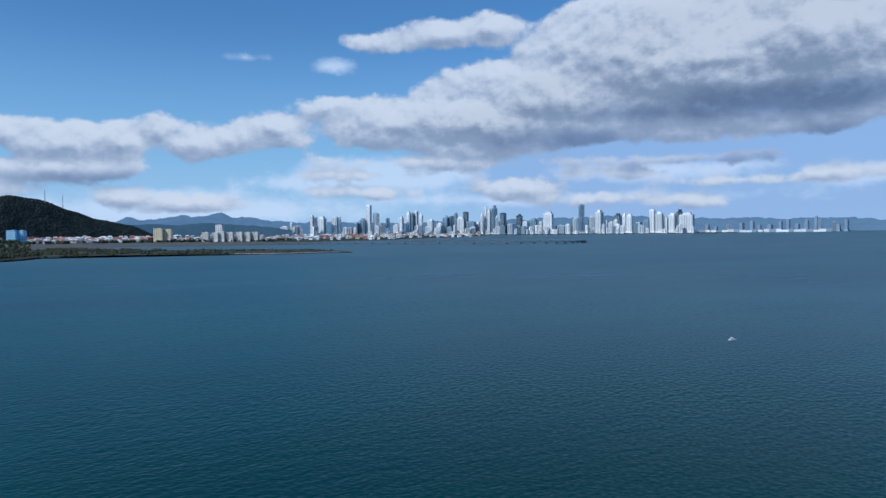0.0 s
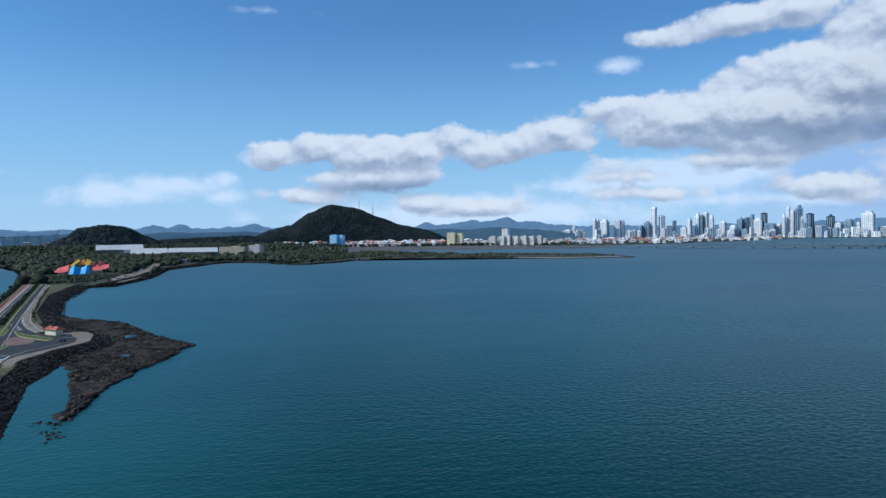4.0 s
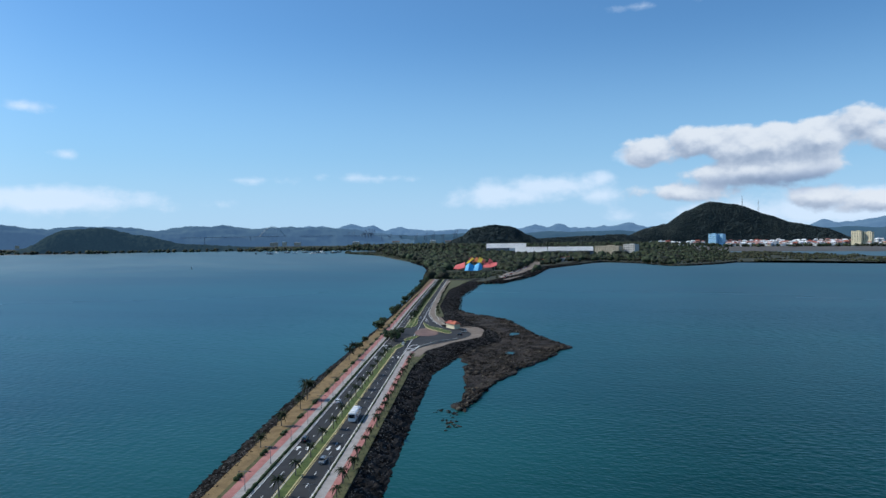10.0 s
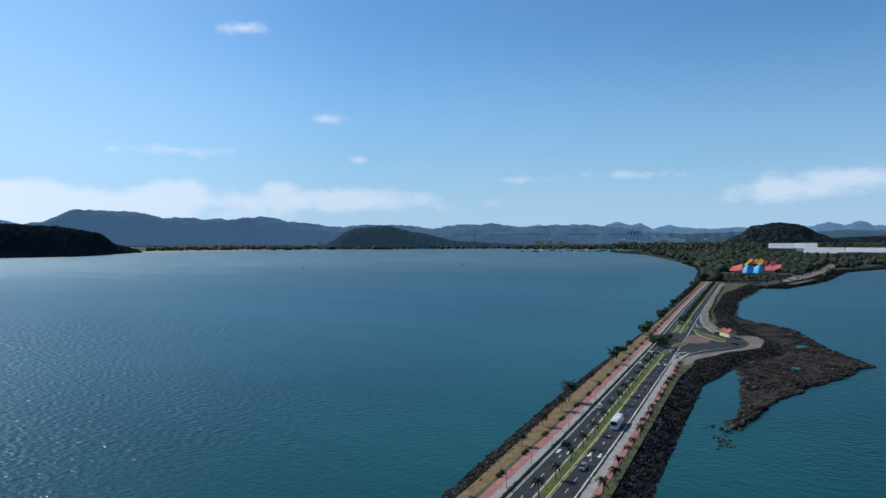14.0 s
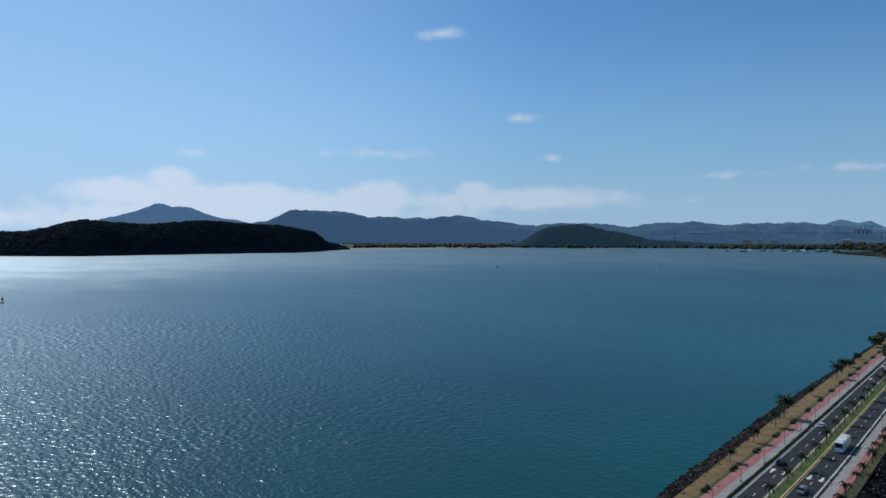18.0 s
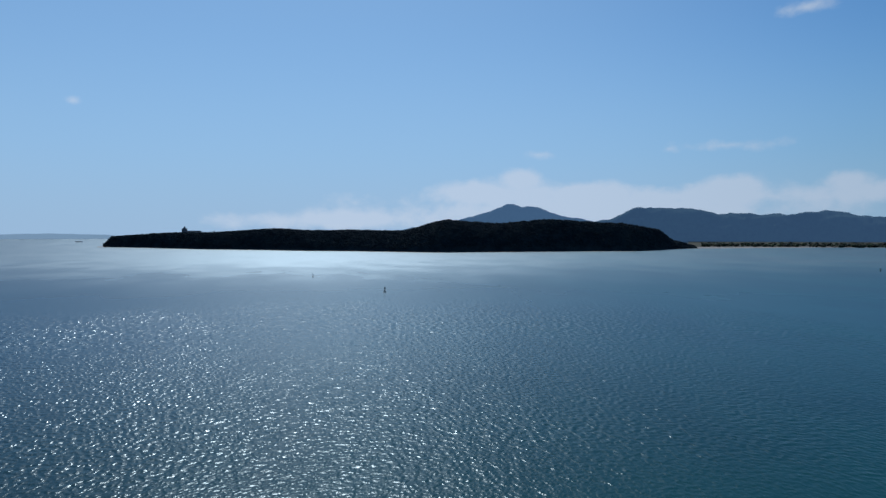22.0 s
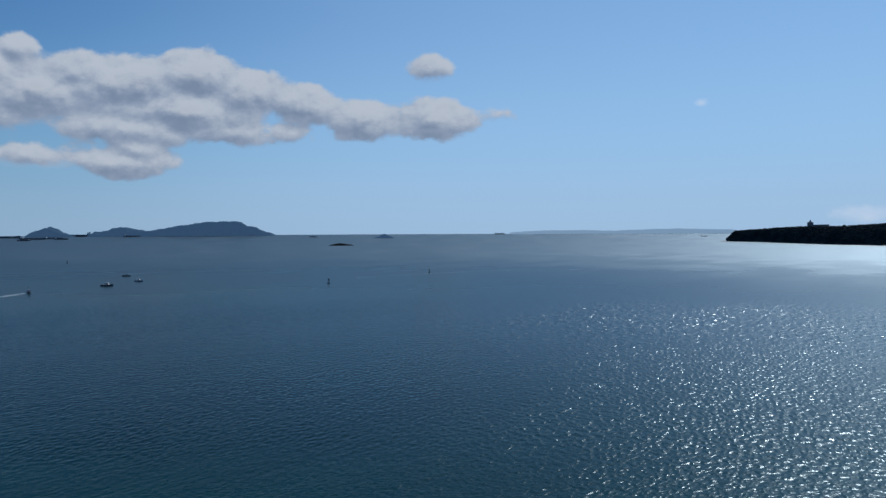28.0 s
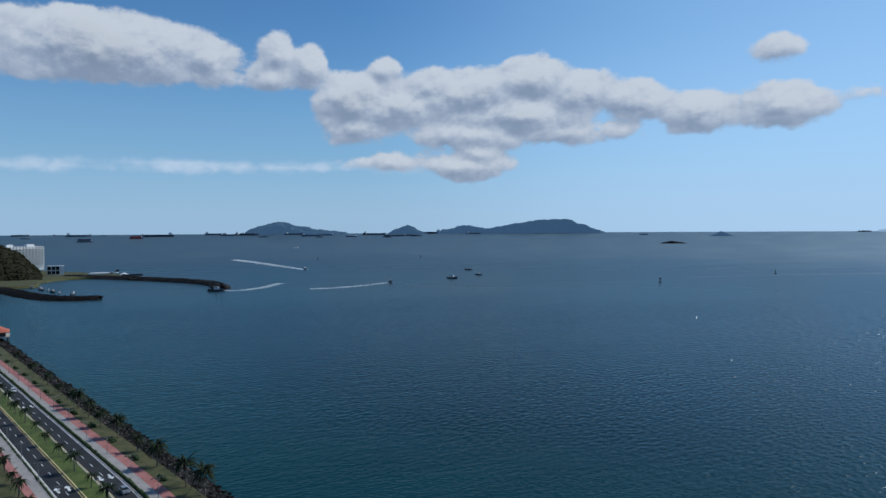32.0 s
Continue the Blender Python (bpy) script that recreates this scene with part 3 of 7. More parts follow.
def ridge(name, crest, front, depth, mat, n=300, rows=22, lumps=(6, 40), label="", kind="structure", category="hill", trees=0, size=8.0):
    """A range of hills: crest is rows of (heading, height in degrees as seen), front the distance of its foot, or rows of it."""
    crest = sorted(crest)
    a0, a1 = crest[0][0], crest[-1][0]

    def place(az, f):
        Rf = table(front, az) if isinstance(front, list) else front
        Rc = Rf + depth
        top = 68 + Rc * math.tan(radians(table(crest, az)))
        g = min(1.0, f / 0.7)
        R = Rf + (Rc - Rf) * f / 0.7
        h = top * math.sin(g * math.pi / 2) ** 0.8 if f <= 0.7 else top * (1 - ((f - 0.7) / 0.3) ** 2)
        p = polar(az, R, 0)
        w = noise.fractal(p / lumps[1], 0.9, 2.1, 4) * lumps[0] * min(1.0, 6 * g) + noise.noise(p / (lumps[1] * 9)) * top * 0.12 * g * (1 - g) * 4
        return Vector((p.x, p.y, max(-2.0, h + w * (0.5 + 0.5 * (1 - f)))))

    verts = [warp(place(a0 + (a1 - a0) * i / (n - 1), k / (rows - 1))) for i in range(n) for k in range(rows)]
    ob = mesh(name, verts, grid_faces(n, rows), mat, True)
    rnd = random.Random(n)
    for _ in range(trees):
        p = place(rnd.uniform(a0, a1), rnd.uniform(0.04, 0.74))
        if p.z > 3:
            q = size * rnd.uniform(0.7, 1.15)
            R = math.hypot(p.x, p.y)
            CANOPY.append((warp(p + Vector((0, 0, q * 0.25)))[:], q * shrink(R)))
    return tagged(ob, label, category, kind=kind)


def sector(name, a0, a1, front, back, z, mat, label, n=120, rows=12, category="land"):
    verts = []
    for i in range(n):
        az = a0 + (a1 - a0) * i / (n - 1)
        Rf = table(front, az) if isinstance(front, list) else front
        Rb = table(back, az) if isinstance(back, list) else back
        for k in range(rows):
            f = k / (rows - 1)
            R = Rf + (Rb - Rf) * f
            p = polar(az, R)
            R += noise.noise(p / 160) * 40 * (1 - f)
            p = polar(az, R)
            verts.append(warp((p.x, p.y, z * min(1, f * 8) - 0.6 + noise.noise(p / 90) * 0.3 * z)))
    return tagged(mesh(name, verts, grid_faces(n, rows), mat, True), label, category, kind="structure")


# plain backdrop of far hills; the blue air between is put in as glow
M_FAR = surface("hazed_forest_hills", (0.030, 0.050, 0.055), (0.050, 0.075, 0.070), 220, 1.0, 0.0, spec=0.0, glow=(0.054, 0.100, 0.180))
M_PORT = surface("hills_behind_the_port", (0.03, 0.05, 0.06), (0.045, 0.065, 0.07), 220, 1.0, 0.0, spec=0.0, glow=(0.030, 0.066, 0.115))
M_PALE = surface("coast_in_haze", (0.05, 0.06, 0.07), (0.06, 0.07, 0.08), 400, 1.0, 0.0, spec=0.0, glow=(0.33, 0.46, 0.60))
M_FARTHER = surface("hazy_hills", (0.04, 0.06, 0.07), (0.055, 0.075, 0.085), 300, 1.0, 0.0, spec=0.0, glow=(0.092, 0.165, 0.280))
# a weaker haze glow for the wooded hill on the far shore
M_VEILED = surface("hazed_shore_woods", (0.014, 0.022, 0.020), (0.030, 0.040, 0.034), 90, 1.0, 0.3, spec=0.0, depth=5, glow=(0.016, 0.032, 0.050))

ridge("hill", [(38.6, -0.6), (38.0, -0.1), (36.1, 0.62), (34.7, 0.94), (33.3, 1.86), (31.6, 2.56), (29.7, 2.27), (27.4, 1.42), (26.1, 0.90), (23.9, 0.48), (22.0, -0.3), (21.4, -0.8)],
      5700, 700, M_FOREST_SUNLIT, 320, 40, (9, 55), "steep hill covered with dark green forest", trees=9000, size=7.5)
ridge("hill", [(52.5, -0.7), (50.7, 0.1), (49.8, 0.78), (48.1, 1.03), (46.8, 0.89), (45.1, 0.1), (43.8, -0.6)], 3600, 420, M_FOREST_SUNLIT, 160, 30, (6, 30), "low wooded hill behind the white hall roofs", trees=2600, size=5)
ridge("hill", [(46.0, -0.7), (44.6, -0.12), (43.0, -0.02), (41.2, 0.06), (39.6, 0.10), (38.0, 0.16), (36.6, -0.1), (35.8, -0.7)], 4300, 400, M_FOREST_SUNLIT, 200, 24, (7, 34), "low wooded rise between the two hills", trees=2600, size=5.5)
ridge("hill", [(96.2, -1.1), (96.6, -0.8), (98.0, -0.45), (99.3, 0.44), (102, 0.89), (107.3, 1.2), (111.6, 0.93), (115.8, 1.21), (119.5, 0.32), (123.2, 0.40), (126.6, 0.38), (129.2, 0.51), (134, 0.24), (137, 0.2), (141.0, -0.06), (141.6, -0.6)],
      [(96.2, 3900), (101, 3150), (116, 2850), (126, 3200), (134, 3700), (141.6, 4700)], 330, M_WOOD_BACKLIT, 900, 30, (6, 28), "long headland under dense dark woodland", trees=13000, size=5.2)
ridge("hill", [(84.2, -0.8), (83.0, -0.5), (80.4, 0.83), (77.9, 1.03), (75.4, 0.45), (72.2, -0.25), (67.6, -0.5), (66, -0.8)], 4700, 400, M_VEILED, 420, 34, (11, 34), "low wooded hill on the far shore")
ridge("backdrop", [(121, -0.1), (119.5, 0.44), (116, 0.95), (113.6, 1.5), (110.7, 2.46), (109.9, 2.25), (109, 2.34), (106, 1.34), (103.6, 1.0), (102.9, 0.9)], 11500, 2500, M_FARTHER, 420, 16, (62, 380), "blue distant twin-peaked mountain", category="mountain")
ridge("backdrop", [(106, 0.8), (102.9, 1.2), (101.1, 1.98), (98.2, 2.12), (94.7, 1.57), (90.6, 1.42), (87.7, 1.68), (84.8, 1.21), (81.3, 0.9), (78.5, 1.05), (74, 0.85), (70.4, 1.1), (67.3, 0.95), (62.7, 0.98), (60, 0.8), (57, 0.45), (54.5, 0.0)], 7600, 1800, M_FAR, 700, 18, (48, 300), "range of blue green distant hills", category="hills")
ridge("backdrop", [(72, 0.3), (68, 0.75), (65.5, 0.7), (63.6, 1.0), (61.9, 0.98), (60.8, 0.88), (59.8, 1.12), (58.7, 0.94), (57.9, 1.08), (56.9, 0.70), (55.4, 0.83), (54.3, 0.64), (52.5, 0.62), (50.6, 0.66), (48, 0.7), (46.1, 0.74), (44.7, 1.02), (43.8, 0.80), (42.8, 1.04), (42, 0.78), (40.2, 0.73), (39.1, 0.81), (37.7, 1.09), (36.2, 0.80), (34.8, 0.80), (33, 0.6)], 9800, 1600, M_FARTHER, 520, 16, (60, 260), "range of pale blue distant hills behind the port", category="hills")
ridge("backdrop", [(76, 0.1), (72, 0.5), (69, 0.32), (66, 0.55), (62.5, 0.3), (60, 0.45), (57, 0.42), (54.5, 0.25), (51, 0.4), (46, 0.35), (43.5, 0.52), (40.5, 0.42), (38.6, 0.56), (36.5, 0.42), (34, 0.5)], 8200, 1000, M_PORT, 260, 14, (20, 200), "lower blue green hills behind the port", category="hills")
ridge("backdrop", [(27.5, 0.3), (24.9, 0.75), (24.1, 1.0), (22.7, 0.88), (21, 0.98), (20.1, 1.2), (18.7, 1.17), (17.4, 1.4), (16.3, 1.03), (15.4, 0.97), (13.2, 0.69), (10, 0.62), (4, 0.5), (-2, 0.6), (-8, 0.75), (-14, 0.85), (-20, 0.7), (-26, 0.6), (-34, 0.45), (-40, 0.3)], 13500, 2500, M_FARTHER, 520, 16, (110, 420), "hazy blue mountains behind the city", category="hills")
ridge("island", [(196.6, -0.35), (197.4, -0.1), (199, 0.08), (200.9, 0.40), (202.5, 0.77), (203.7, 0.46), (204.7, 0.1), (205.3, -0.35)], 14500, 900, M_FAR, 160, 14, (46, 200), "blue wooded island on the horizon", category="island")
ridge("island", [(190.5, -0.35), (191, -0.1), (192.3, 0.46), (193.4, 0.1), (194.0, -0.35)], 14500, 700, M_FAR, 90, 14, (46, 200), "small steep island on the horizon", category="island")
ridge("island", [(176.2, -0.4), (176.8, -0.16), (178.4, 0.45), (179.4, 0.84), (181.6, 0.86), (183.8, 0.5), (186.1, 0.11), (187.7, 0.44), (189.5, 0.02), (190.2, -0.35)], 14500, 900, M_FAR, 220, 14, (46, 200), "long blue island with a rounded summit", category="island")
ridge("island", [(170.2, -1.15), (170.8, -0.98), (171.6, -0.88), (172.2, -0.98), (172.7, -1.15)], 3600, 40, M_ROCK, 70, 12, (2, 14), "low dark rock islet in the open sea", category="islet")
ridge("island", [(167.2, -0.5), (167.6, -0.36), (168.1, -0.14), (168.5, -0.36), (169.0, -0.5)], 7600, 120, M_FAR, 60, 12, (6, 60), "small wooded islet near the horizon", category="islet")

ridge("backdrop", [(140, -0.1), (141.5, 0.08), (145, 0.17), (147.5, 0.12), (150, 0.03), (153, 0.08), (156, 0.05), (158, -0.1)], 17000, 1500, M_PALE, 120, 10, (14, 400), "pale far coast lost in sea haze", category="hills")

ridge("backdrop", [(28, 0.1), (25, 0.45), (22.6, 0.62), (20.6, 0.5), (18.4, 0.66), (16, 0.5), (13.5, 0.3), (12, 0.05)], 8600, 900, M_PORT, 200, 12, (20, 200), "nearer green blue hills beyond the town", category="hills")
SHORE_R = [(-22.5, 9500), (-19, 9000), (-4, 8500), (0, 6000), (6, 4600), (12, 4100), (20, 4600), (30, 5200), (45, 5200)]
sector("ground", -22.5, 46, SHORE_R, 13000, 3.0, M_LAND, "low built-up city shore", 160, 14)
sector("ground", 44, 97, [(44, 4200), (58, 4300), (62, 5600), (66, 5000), (75, 4900), (84, 4700), (97, 4300)], 8200, 4.0, M_LAND, "low green shore beneath the hills", 160, 12)
sector("ground", 83, 142, [(83, 4600), (96, 3800), (101, 3050), (116, 2760), (126, 3080), (134, 3560), (141.6, 4550)], [(83, 5200), (97, 4500), (101, 3400), (116, 3100), (134, 4000), (141.6, 5000)], 1.0, M_SAND, "narrow pale beach at the foot of the headland", 200, 6)


sector("ground", 72, 97, [(72, 4800), (80, 4480), (90, 4250), (97, 3950)], [(72, 5000), (84, 4800), (97, 4500)], 0.7, M_MUD, "grey tidal flat along the far shore", 100, 6)


def outline(points, per=8):
    """A closed smooth line through a few corner points."""
    pts = [Vector(p) for p in points]
    n, out = len(pts), []
    for i in range(n):
        a, b, c, d = pts[i - 1], pts[i], pts[(i + 1) % n], pts[(i + 2) % n]
        for k in range(per):
            f = k / per
            out.append(0.5 * ((2 * b) + (c - a) * f + (2 * a - 5 * b + 4 * c - d) * f * f + (3 * b - a - 3 * c + d) * f ** 3))
    return out


def inside(line, x, y):
    hit, n = False, len(line)
    for i in range(n):
        a, b = line[i], line[i - 1]
        if (a.y > y) != (b.y > y) and x < (b.x - a.x) * (y - a.y) / (b.y - a.y) + a.x:
            hit = not hit
    return hit


def slab(name, points, z, mat, thick=2.0, per=8, fan=True, jag=0.0, skirt=0.0, warped=False):
    line = outline(points, per)
    if jag:
        line = [p + Vector((noise.noise(Vector((p.x, p.y, 1)) * 0.08), noise.noise(Vector((p.x, p.y, 5)) * 0.08))) * jag for p in line]
    bm = bmesh.new()
    top = [bm.verts.new((p.x, p.y, z)) for p in line]
    mid = sum(line, Vector((0, 0))) / len(line)
    low = []
    for p in line:
        q = p + (p - mid).normalized() * skirt
        low.append(bm.verts.new((q.x, q.y, z - thick)))
    f = bm.faces.new(top)
    for i in range(len(line)):
        bm.faces.new((top[i - 1], low[i - 1], low[i], top[i]))
    bmesh.ops.triangulate(bm, faces=[f])
    bmesh.ops.recalc_face_normals(bm, faces=bm.faces)
    if warped:
        for v in bm.verts:
            v.co = warp(v.co)
    me = bpy.data.meshes.new(name)
    bm.to_mesh(me)
    bm.free()
    me.materials.append(mat)
    return new(name, me)


# the wooded land at the causeway's root, and the low spit that runs out from it
def sl(s, l):
    p = spot(s, l)
    return (p.x, p.y)


LAND = [sl(905, -20), sl(1097, -26), sl(1508, -63), sl(1899, -142), sl(2638, -324), sl(3600, -560), (-3300, 3600), (-1900, 3000), (-1570, 2700), (-1150, 1950), (-973, 1690), (-950, 1420), (-1115, 1500), (-1240, 1500), (-1160, 1290), (-1090, 1130), (-895, 885), (-790, 715), sl(888, 50)]
tagged(slab("ground", LAND, 3.2, M_LAND, 4, 6, jag=8, skirt=3, warped=True), "wooded land at the root of the causeway", "land", kind="structure")
SPIT = [(-1000, 1680), (-907, 1853), (-688, 1890), (-489, 1890), (-320, 2010), (-265, 2000), (-300, 2120), (-420, 2330), (-636, 2480), (-881, 2420), (-1500, 2750), (-1250, 2100)]
tagged(slab("ground", SPIT, 1.6, M_LAND, 3, 6, jag=10, skirt=3), "low scrubby spit of land across the bay", "land", kind="structure")
REEF = [sl(244, 50), sl(222, 47), sl(205, 51), sl(190, 49), sl(160, 50), sl(126, 49.5), sl(106, 47.5), sl(104, 50), sl(122, 55), sl(152, 62), sl(188, 75), sl(216, 91), sl(248, 103), sl(268, 110), sl(300, 100), sl(328, 93), sl(372, 86), sl(416, 76), sl(458, 50), sl(482, 38), sl(440, 26), sl(345, 40), sl(330, 58), sl(285, 60)]
tagged(slab("reef", REEF, 0.7, M_REEF, 1.6, 6, jag=5, skirt=2), "flat dark reef of tidal rock beside the lay-by", "reef", kind="structure")
BANK = [(-560, 1905), (-430, 1905), (-330, 1985), (-290, 2010), (-330, 2040), (-450, 1960), (-570, 1935)]
tagged(slab("ground", BANK, 2.3, M_SAND, 1.0, 6, jag=5), "bare pale sand bank on the low spit", "sand", kind="structure")

# ---- the city ----
M_TOWER = surface("pale_tower_wall", (0.62, 0.63, 0.64), (0.80, 0.80, 0.80), 60, 0.6, 0.0, random=0.18)
M_GLASS = surface("blue_tower_glass", (0.18, 0.27, 0.36), (0.28, 0.38, 0.46), 40, 0.35, 0.0, random=0.25)
M_DARKGLASS = surface("dark_tower_glass", (0.03, 0.05, 0.07), (0.06, 0.09, 0.12), 40, 0.25, 0.0, random=0.3)
# the sea haze over the farthest buildings is mixed into this colour
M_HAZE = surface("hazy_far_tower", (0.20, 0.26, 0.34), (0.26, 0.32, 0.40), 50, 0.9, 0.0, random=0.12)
M_WHITE = surface("white_painted_wall", (0.62, 0.62, 0.60), (0.80, 0.80, 0.78), 4, 0.6, 0.1, depth=0.02)
M_ROOFW = surface("white_sheet_roof", (0.78, 0.79, 0.79), (0.88, 0.88, 0.88), 20, 0.5, 0.1)
M_BEIGE = surface("beige_render", (0.42, 0.36, 0.26), (0.55, 0.48, 0.36), 12, 0.8, 0.1, random=0.12)
M_CREAM = surface("yellow_cream_render", (0.60, 0.53, 0.36), (0.72, 0.65, 0.46), 3, 0.8, 0.1)
M_TILE = surface("red_roof_tile", (0.30, 0.075, 0.045), (0.46, 0.13, 0.08), 3, 0.8, 0.3, random=0.2)
M_PINK = surface("faded_red_roof", (0.34, 0.16, 0.13), (0.50, 0.26, 0.22), 15, 0.8, 0.1, random=0.3)
M_BLUEB = surface("bright_blue_render", (0.30, 0.56, 0.78), (0.40, 0.64, 0.84), 20, 0.7, 0.0)
M_STEEL = surface("grey_painted_steel", (0.16, 0.17, 0.18), (0.24, 0.25, 0.26), 1, 0.5, 0.1, metal=0.3)
M_DARK = surface("dark_steel", (0.02, 0.022, 0.025), (0.045, 0.047, 0.05), 1, 0.5, 0.1, metal=0.2)
M_TRUNK = surface("grey_palm_trunk", (0.10, 0.085, 0.065), (0.20, 0.17, 0.13), 0.4, 0.9, 0.5, depth=0.03)
M_FROND = surface("palm_frond", (0.006, 0.013, 0.005), (0.022, 0.033, 0.011), 0.8, 0.7, 0.3, random=0.3, depth=0.02, spec=0.15)
M_HEDGE = surface("clipped_hedge", (0.016, 0.034, 0.010), (0.050, 0.075, 0.020), 0.8, 0.9, 1.0, depth=0.1)
M_RUBBER = surface("tyre_rubber", (0.012, 0.012, 0.012), (0.02, 0.02, 0.02), 0.4, 0.8, 0.0)
M_CARGLASS = surface("car_glass", (0.012, 0.016, 0.02), (0.02, 0.026, 0.03), 1, 0.12, 0.0)
M_CARW = surface("white_car_paint", (0.72, 0.72, 0.72), (0.80, 0.80, 0.80), 2, 0.25, 0.0)
M_CARD = surface("dark_car_paint", (0.014, 0.016, 0.02), (0.022, 0.024, 0.03), 2, 0.25, 0.0)
M_CARG = surface("silver_car_paint", (0.36, 0.38, 0.40), (0.44, 0.46, 0.48), 2, 0.25, 0.0, metal=0.5)
M_CARR = surface("red_car_paint", (0.34, 0.03, 0.025), (0.42, 0.045, 0.035), 2, 0.25, 0.0)
M_M_RED = surface("coral_red_panel", (0.62, 0.115, 0.10), (0.74, 0.17, 0.15), 12, 0.55, 0.0)
M_M_BLUE = surface("sky_blue_panel", (0.06, 0.36, 0.66), (0.10, 0.45, 0.78), 12, 0.55, 0.0)
M_M_YEL = surface("yellow_panel", (0.78, 0.50, 0.03), (0.86, 0.60, 0.06), 12, 0.55, 0.0)
M_M_ORA = surface("orange_panel", (0.72, 0.20, 0.06), (0.80, 0.28, 0.09), 12, 0.55, 0.0)
M_M_DARK = surface("brown_red_panel", (0.16, 0.035, 0.03), (0.26, 0.06, 0.05), 12, 0.55, 0.0)
# grey blue of the haze over the roads is part of this hull colour
M_HULL = surface("hazed_grey_blue_hull", (0.055, 0.075, 0.105), (0.09, 0.115, 0.15), 30, 0.7, 0.0, random=0.3)
M_SLATE = surface("slate_wall_and_deck_shade", (0.07, 0.10, 0.14), (0.12, 0.16, 0.20), 12, 0.6, 0.1)
M_PLAZA = surface("brown_brick_paving", (0.125, 0.074, 0.062), (0.20, 0.125, 0.105), 6, 0.85, 0.2)
M_NAVY = surface("dark_ship_hull", (0.022, 0.030, 0.045), (0.045, 0.055, 0.075), 30, 0.6, 0.0, random=0.3)
M_SHIPRED = surface("red_ship_hull", (0.36, 0.07, 0.07), (0.46, 0.11, 0.10), 30, 0.6, 0.0)


def foam():
    m, n, b = material("boat_wake_foam")
    where = n.add("ShaderNodeTexCoord").outputs["Object"]
    fac = n.smooth(n.noise(where, 0.35, 5.0, 0.65), 0.40, 0.62)
    n.link(n.mix(fac, (0.30, 0.42, 0.48), (0.80, 0.84, 0.86)), b.inputs["Base Color"])
    n.link(n.math("ADD", 0.16, n.math("MULTIPLY", fac, 0.80)), b.inputs["Alpha"])
    b.inputs["Roughness"].default_value = 0.8
    return m


M_FOAM = foam()


# ---- shaping helpers ----
def box(bm, at, size, turn=0.0, taper=1.0):
    m = Matrix.Translation(at) @ Matrix.Rotation(radians(turn), 4, "Z")
    made = bmesh.ops.create_cube(bm, size=1, matrix=m @ Matrix.Diagonal((*size, 1)))
    if taper != 1.0:
        inv = m.inverted()
        for v in made["verts"]:
            q = inv @ v.co
            if q.z > 0:
                v.co = m @ Vector((q.x * taper, q.y * taper, q.z))
    return made["verts"]


def tube(bm, a, b, r0, r1=None, n=8):
    a, b = Vector(a), Vector(b)
    d = b - a
    m = Matrix.Translation((a + b) / 2) @ d.to_track_quat("Z", "Y").to_matrix().to_4x4()
    bmesh.ops.create_cone(bm, cap_ends=True, segments=n, radius1=r0, radius2=r0 if r1 is None else r1, depth=d.length, matrix=m)


def part(name, bm, mat, parent=None, label=""):
    me = bpy.data.meshes.new(name)
    bm.normal_update()
    bm.to_mesh(me)
    bm.free()
    me.materials.append(mat)
    ob = new(name, me)
    if parent is not None:
        ob.parent = parent
    if label:
        ob["label"] = label
    return ob


def empty(name, m=None):
    ob = new(name)
    if m is not None:
        ob.matrix_basis = m
    return ob


def at(p, turn=0.0, scale=1.0):
    return Matrix.Translation(p) @ Matrix.Rotation(radians(turn), 4, "Z") @ Matrix.Scale(scale, 4)


def ico(sub):
    bm = bmesh.new()
    bmesh.ops.create_icosphere(bm, subdivisions=sub, radius=1)
    v = np.array([x.co[:] for x in bm.verts])
    f = np.array([[y.index for y in x.verts] for x in bm.faces])
    bm.free()
    return v, f


ICO = {1: ico(1), 2: ico(2)}
RNG = np.random.default_rng(7)


def blobs(name, where, radii, mat, sub=1, rough=0.22, squash=1.0, parent=None, smooth=False):
    """Many lumps in one mesh: where n x 3, radii n, each lump turned, stretched and dented by chance."""
    v, f = ICO[sub]
    where, radii = np.asarray(where, float), np.asarray(radii, float)
    n, k = len(where), len(v)
    a = RNG.uniform(0, 2 * np.pi, n)
    st = RNG.uniform(0.75, 1.3, (n, 3))
    st[:, 2] *= squash
    p = v[None] * (1 + RNG.normal(0, rough, (n, k, 1))) * st[:, None, :] * radii[:, None, None]
    x = p[..., 0] * np.cos(a)[:, None] - p[..., 1] * np.sin(a)[:, None]
    y = p[..., 0] * np.sin(a)[:, None] + p[..., 1] * np.cos(a)[:, None]
    p = np.stack([x, y, p[..., 2]], -1) + where[:, None, :]
    faces = (f[None] + (np.arange(n) * k)[:, None, None]).reshape(-1, 3)
    me = bpy.data.meshes.new(name)
    me.vertices.add(n * k)
    me.vertices.foreach_set("co", p.reshape(-1))
    me.loops.add(faces.size)
    me.loops.foreach_set("vertex_index", faces.reshape(-1).astype(np.int32))
    me.polygons.add(len(faces))
    me.polygons.foreach_set("loop_start", np.arange(0, faces.size, 3, dtype=np.int32))
    me.update(calc_edges=True)
    me.materials.append(mat)
    if smooth:
        me.shade_smooth()
    ob = new(name, me)
    if parent is not None:
        ob.parent = parent
    return ob


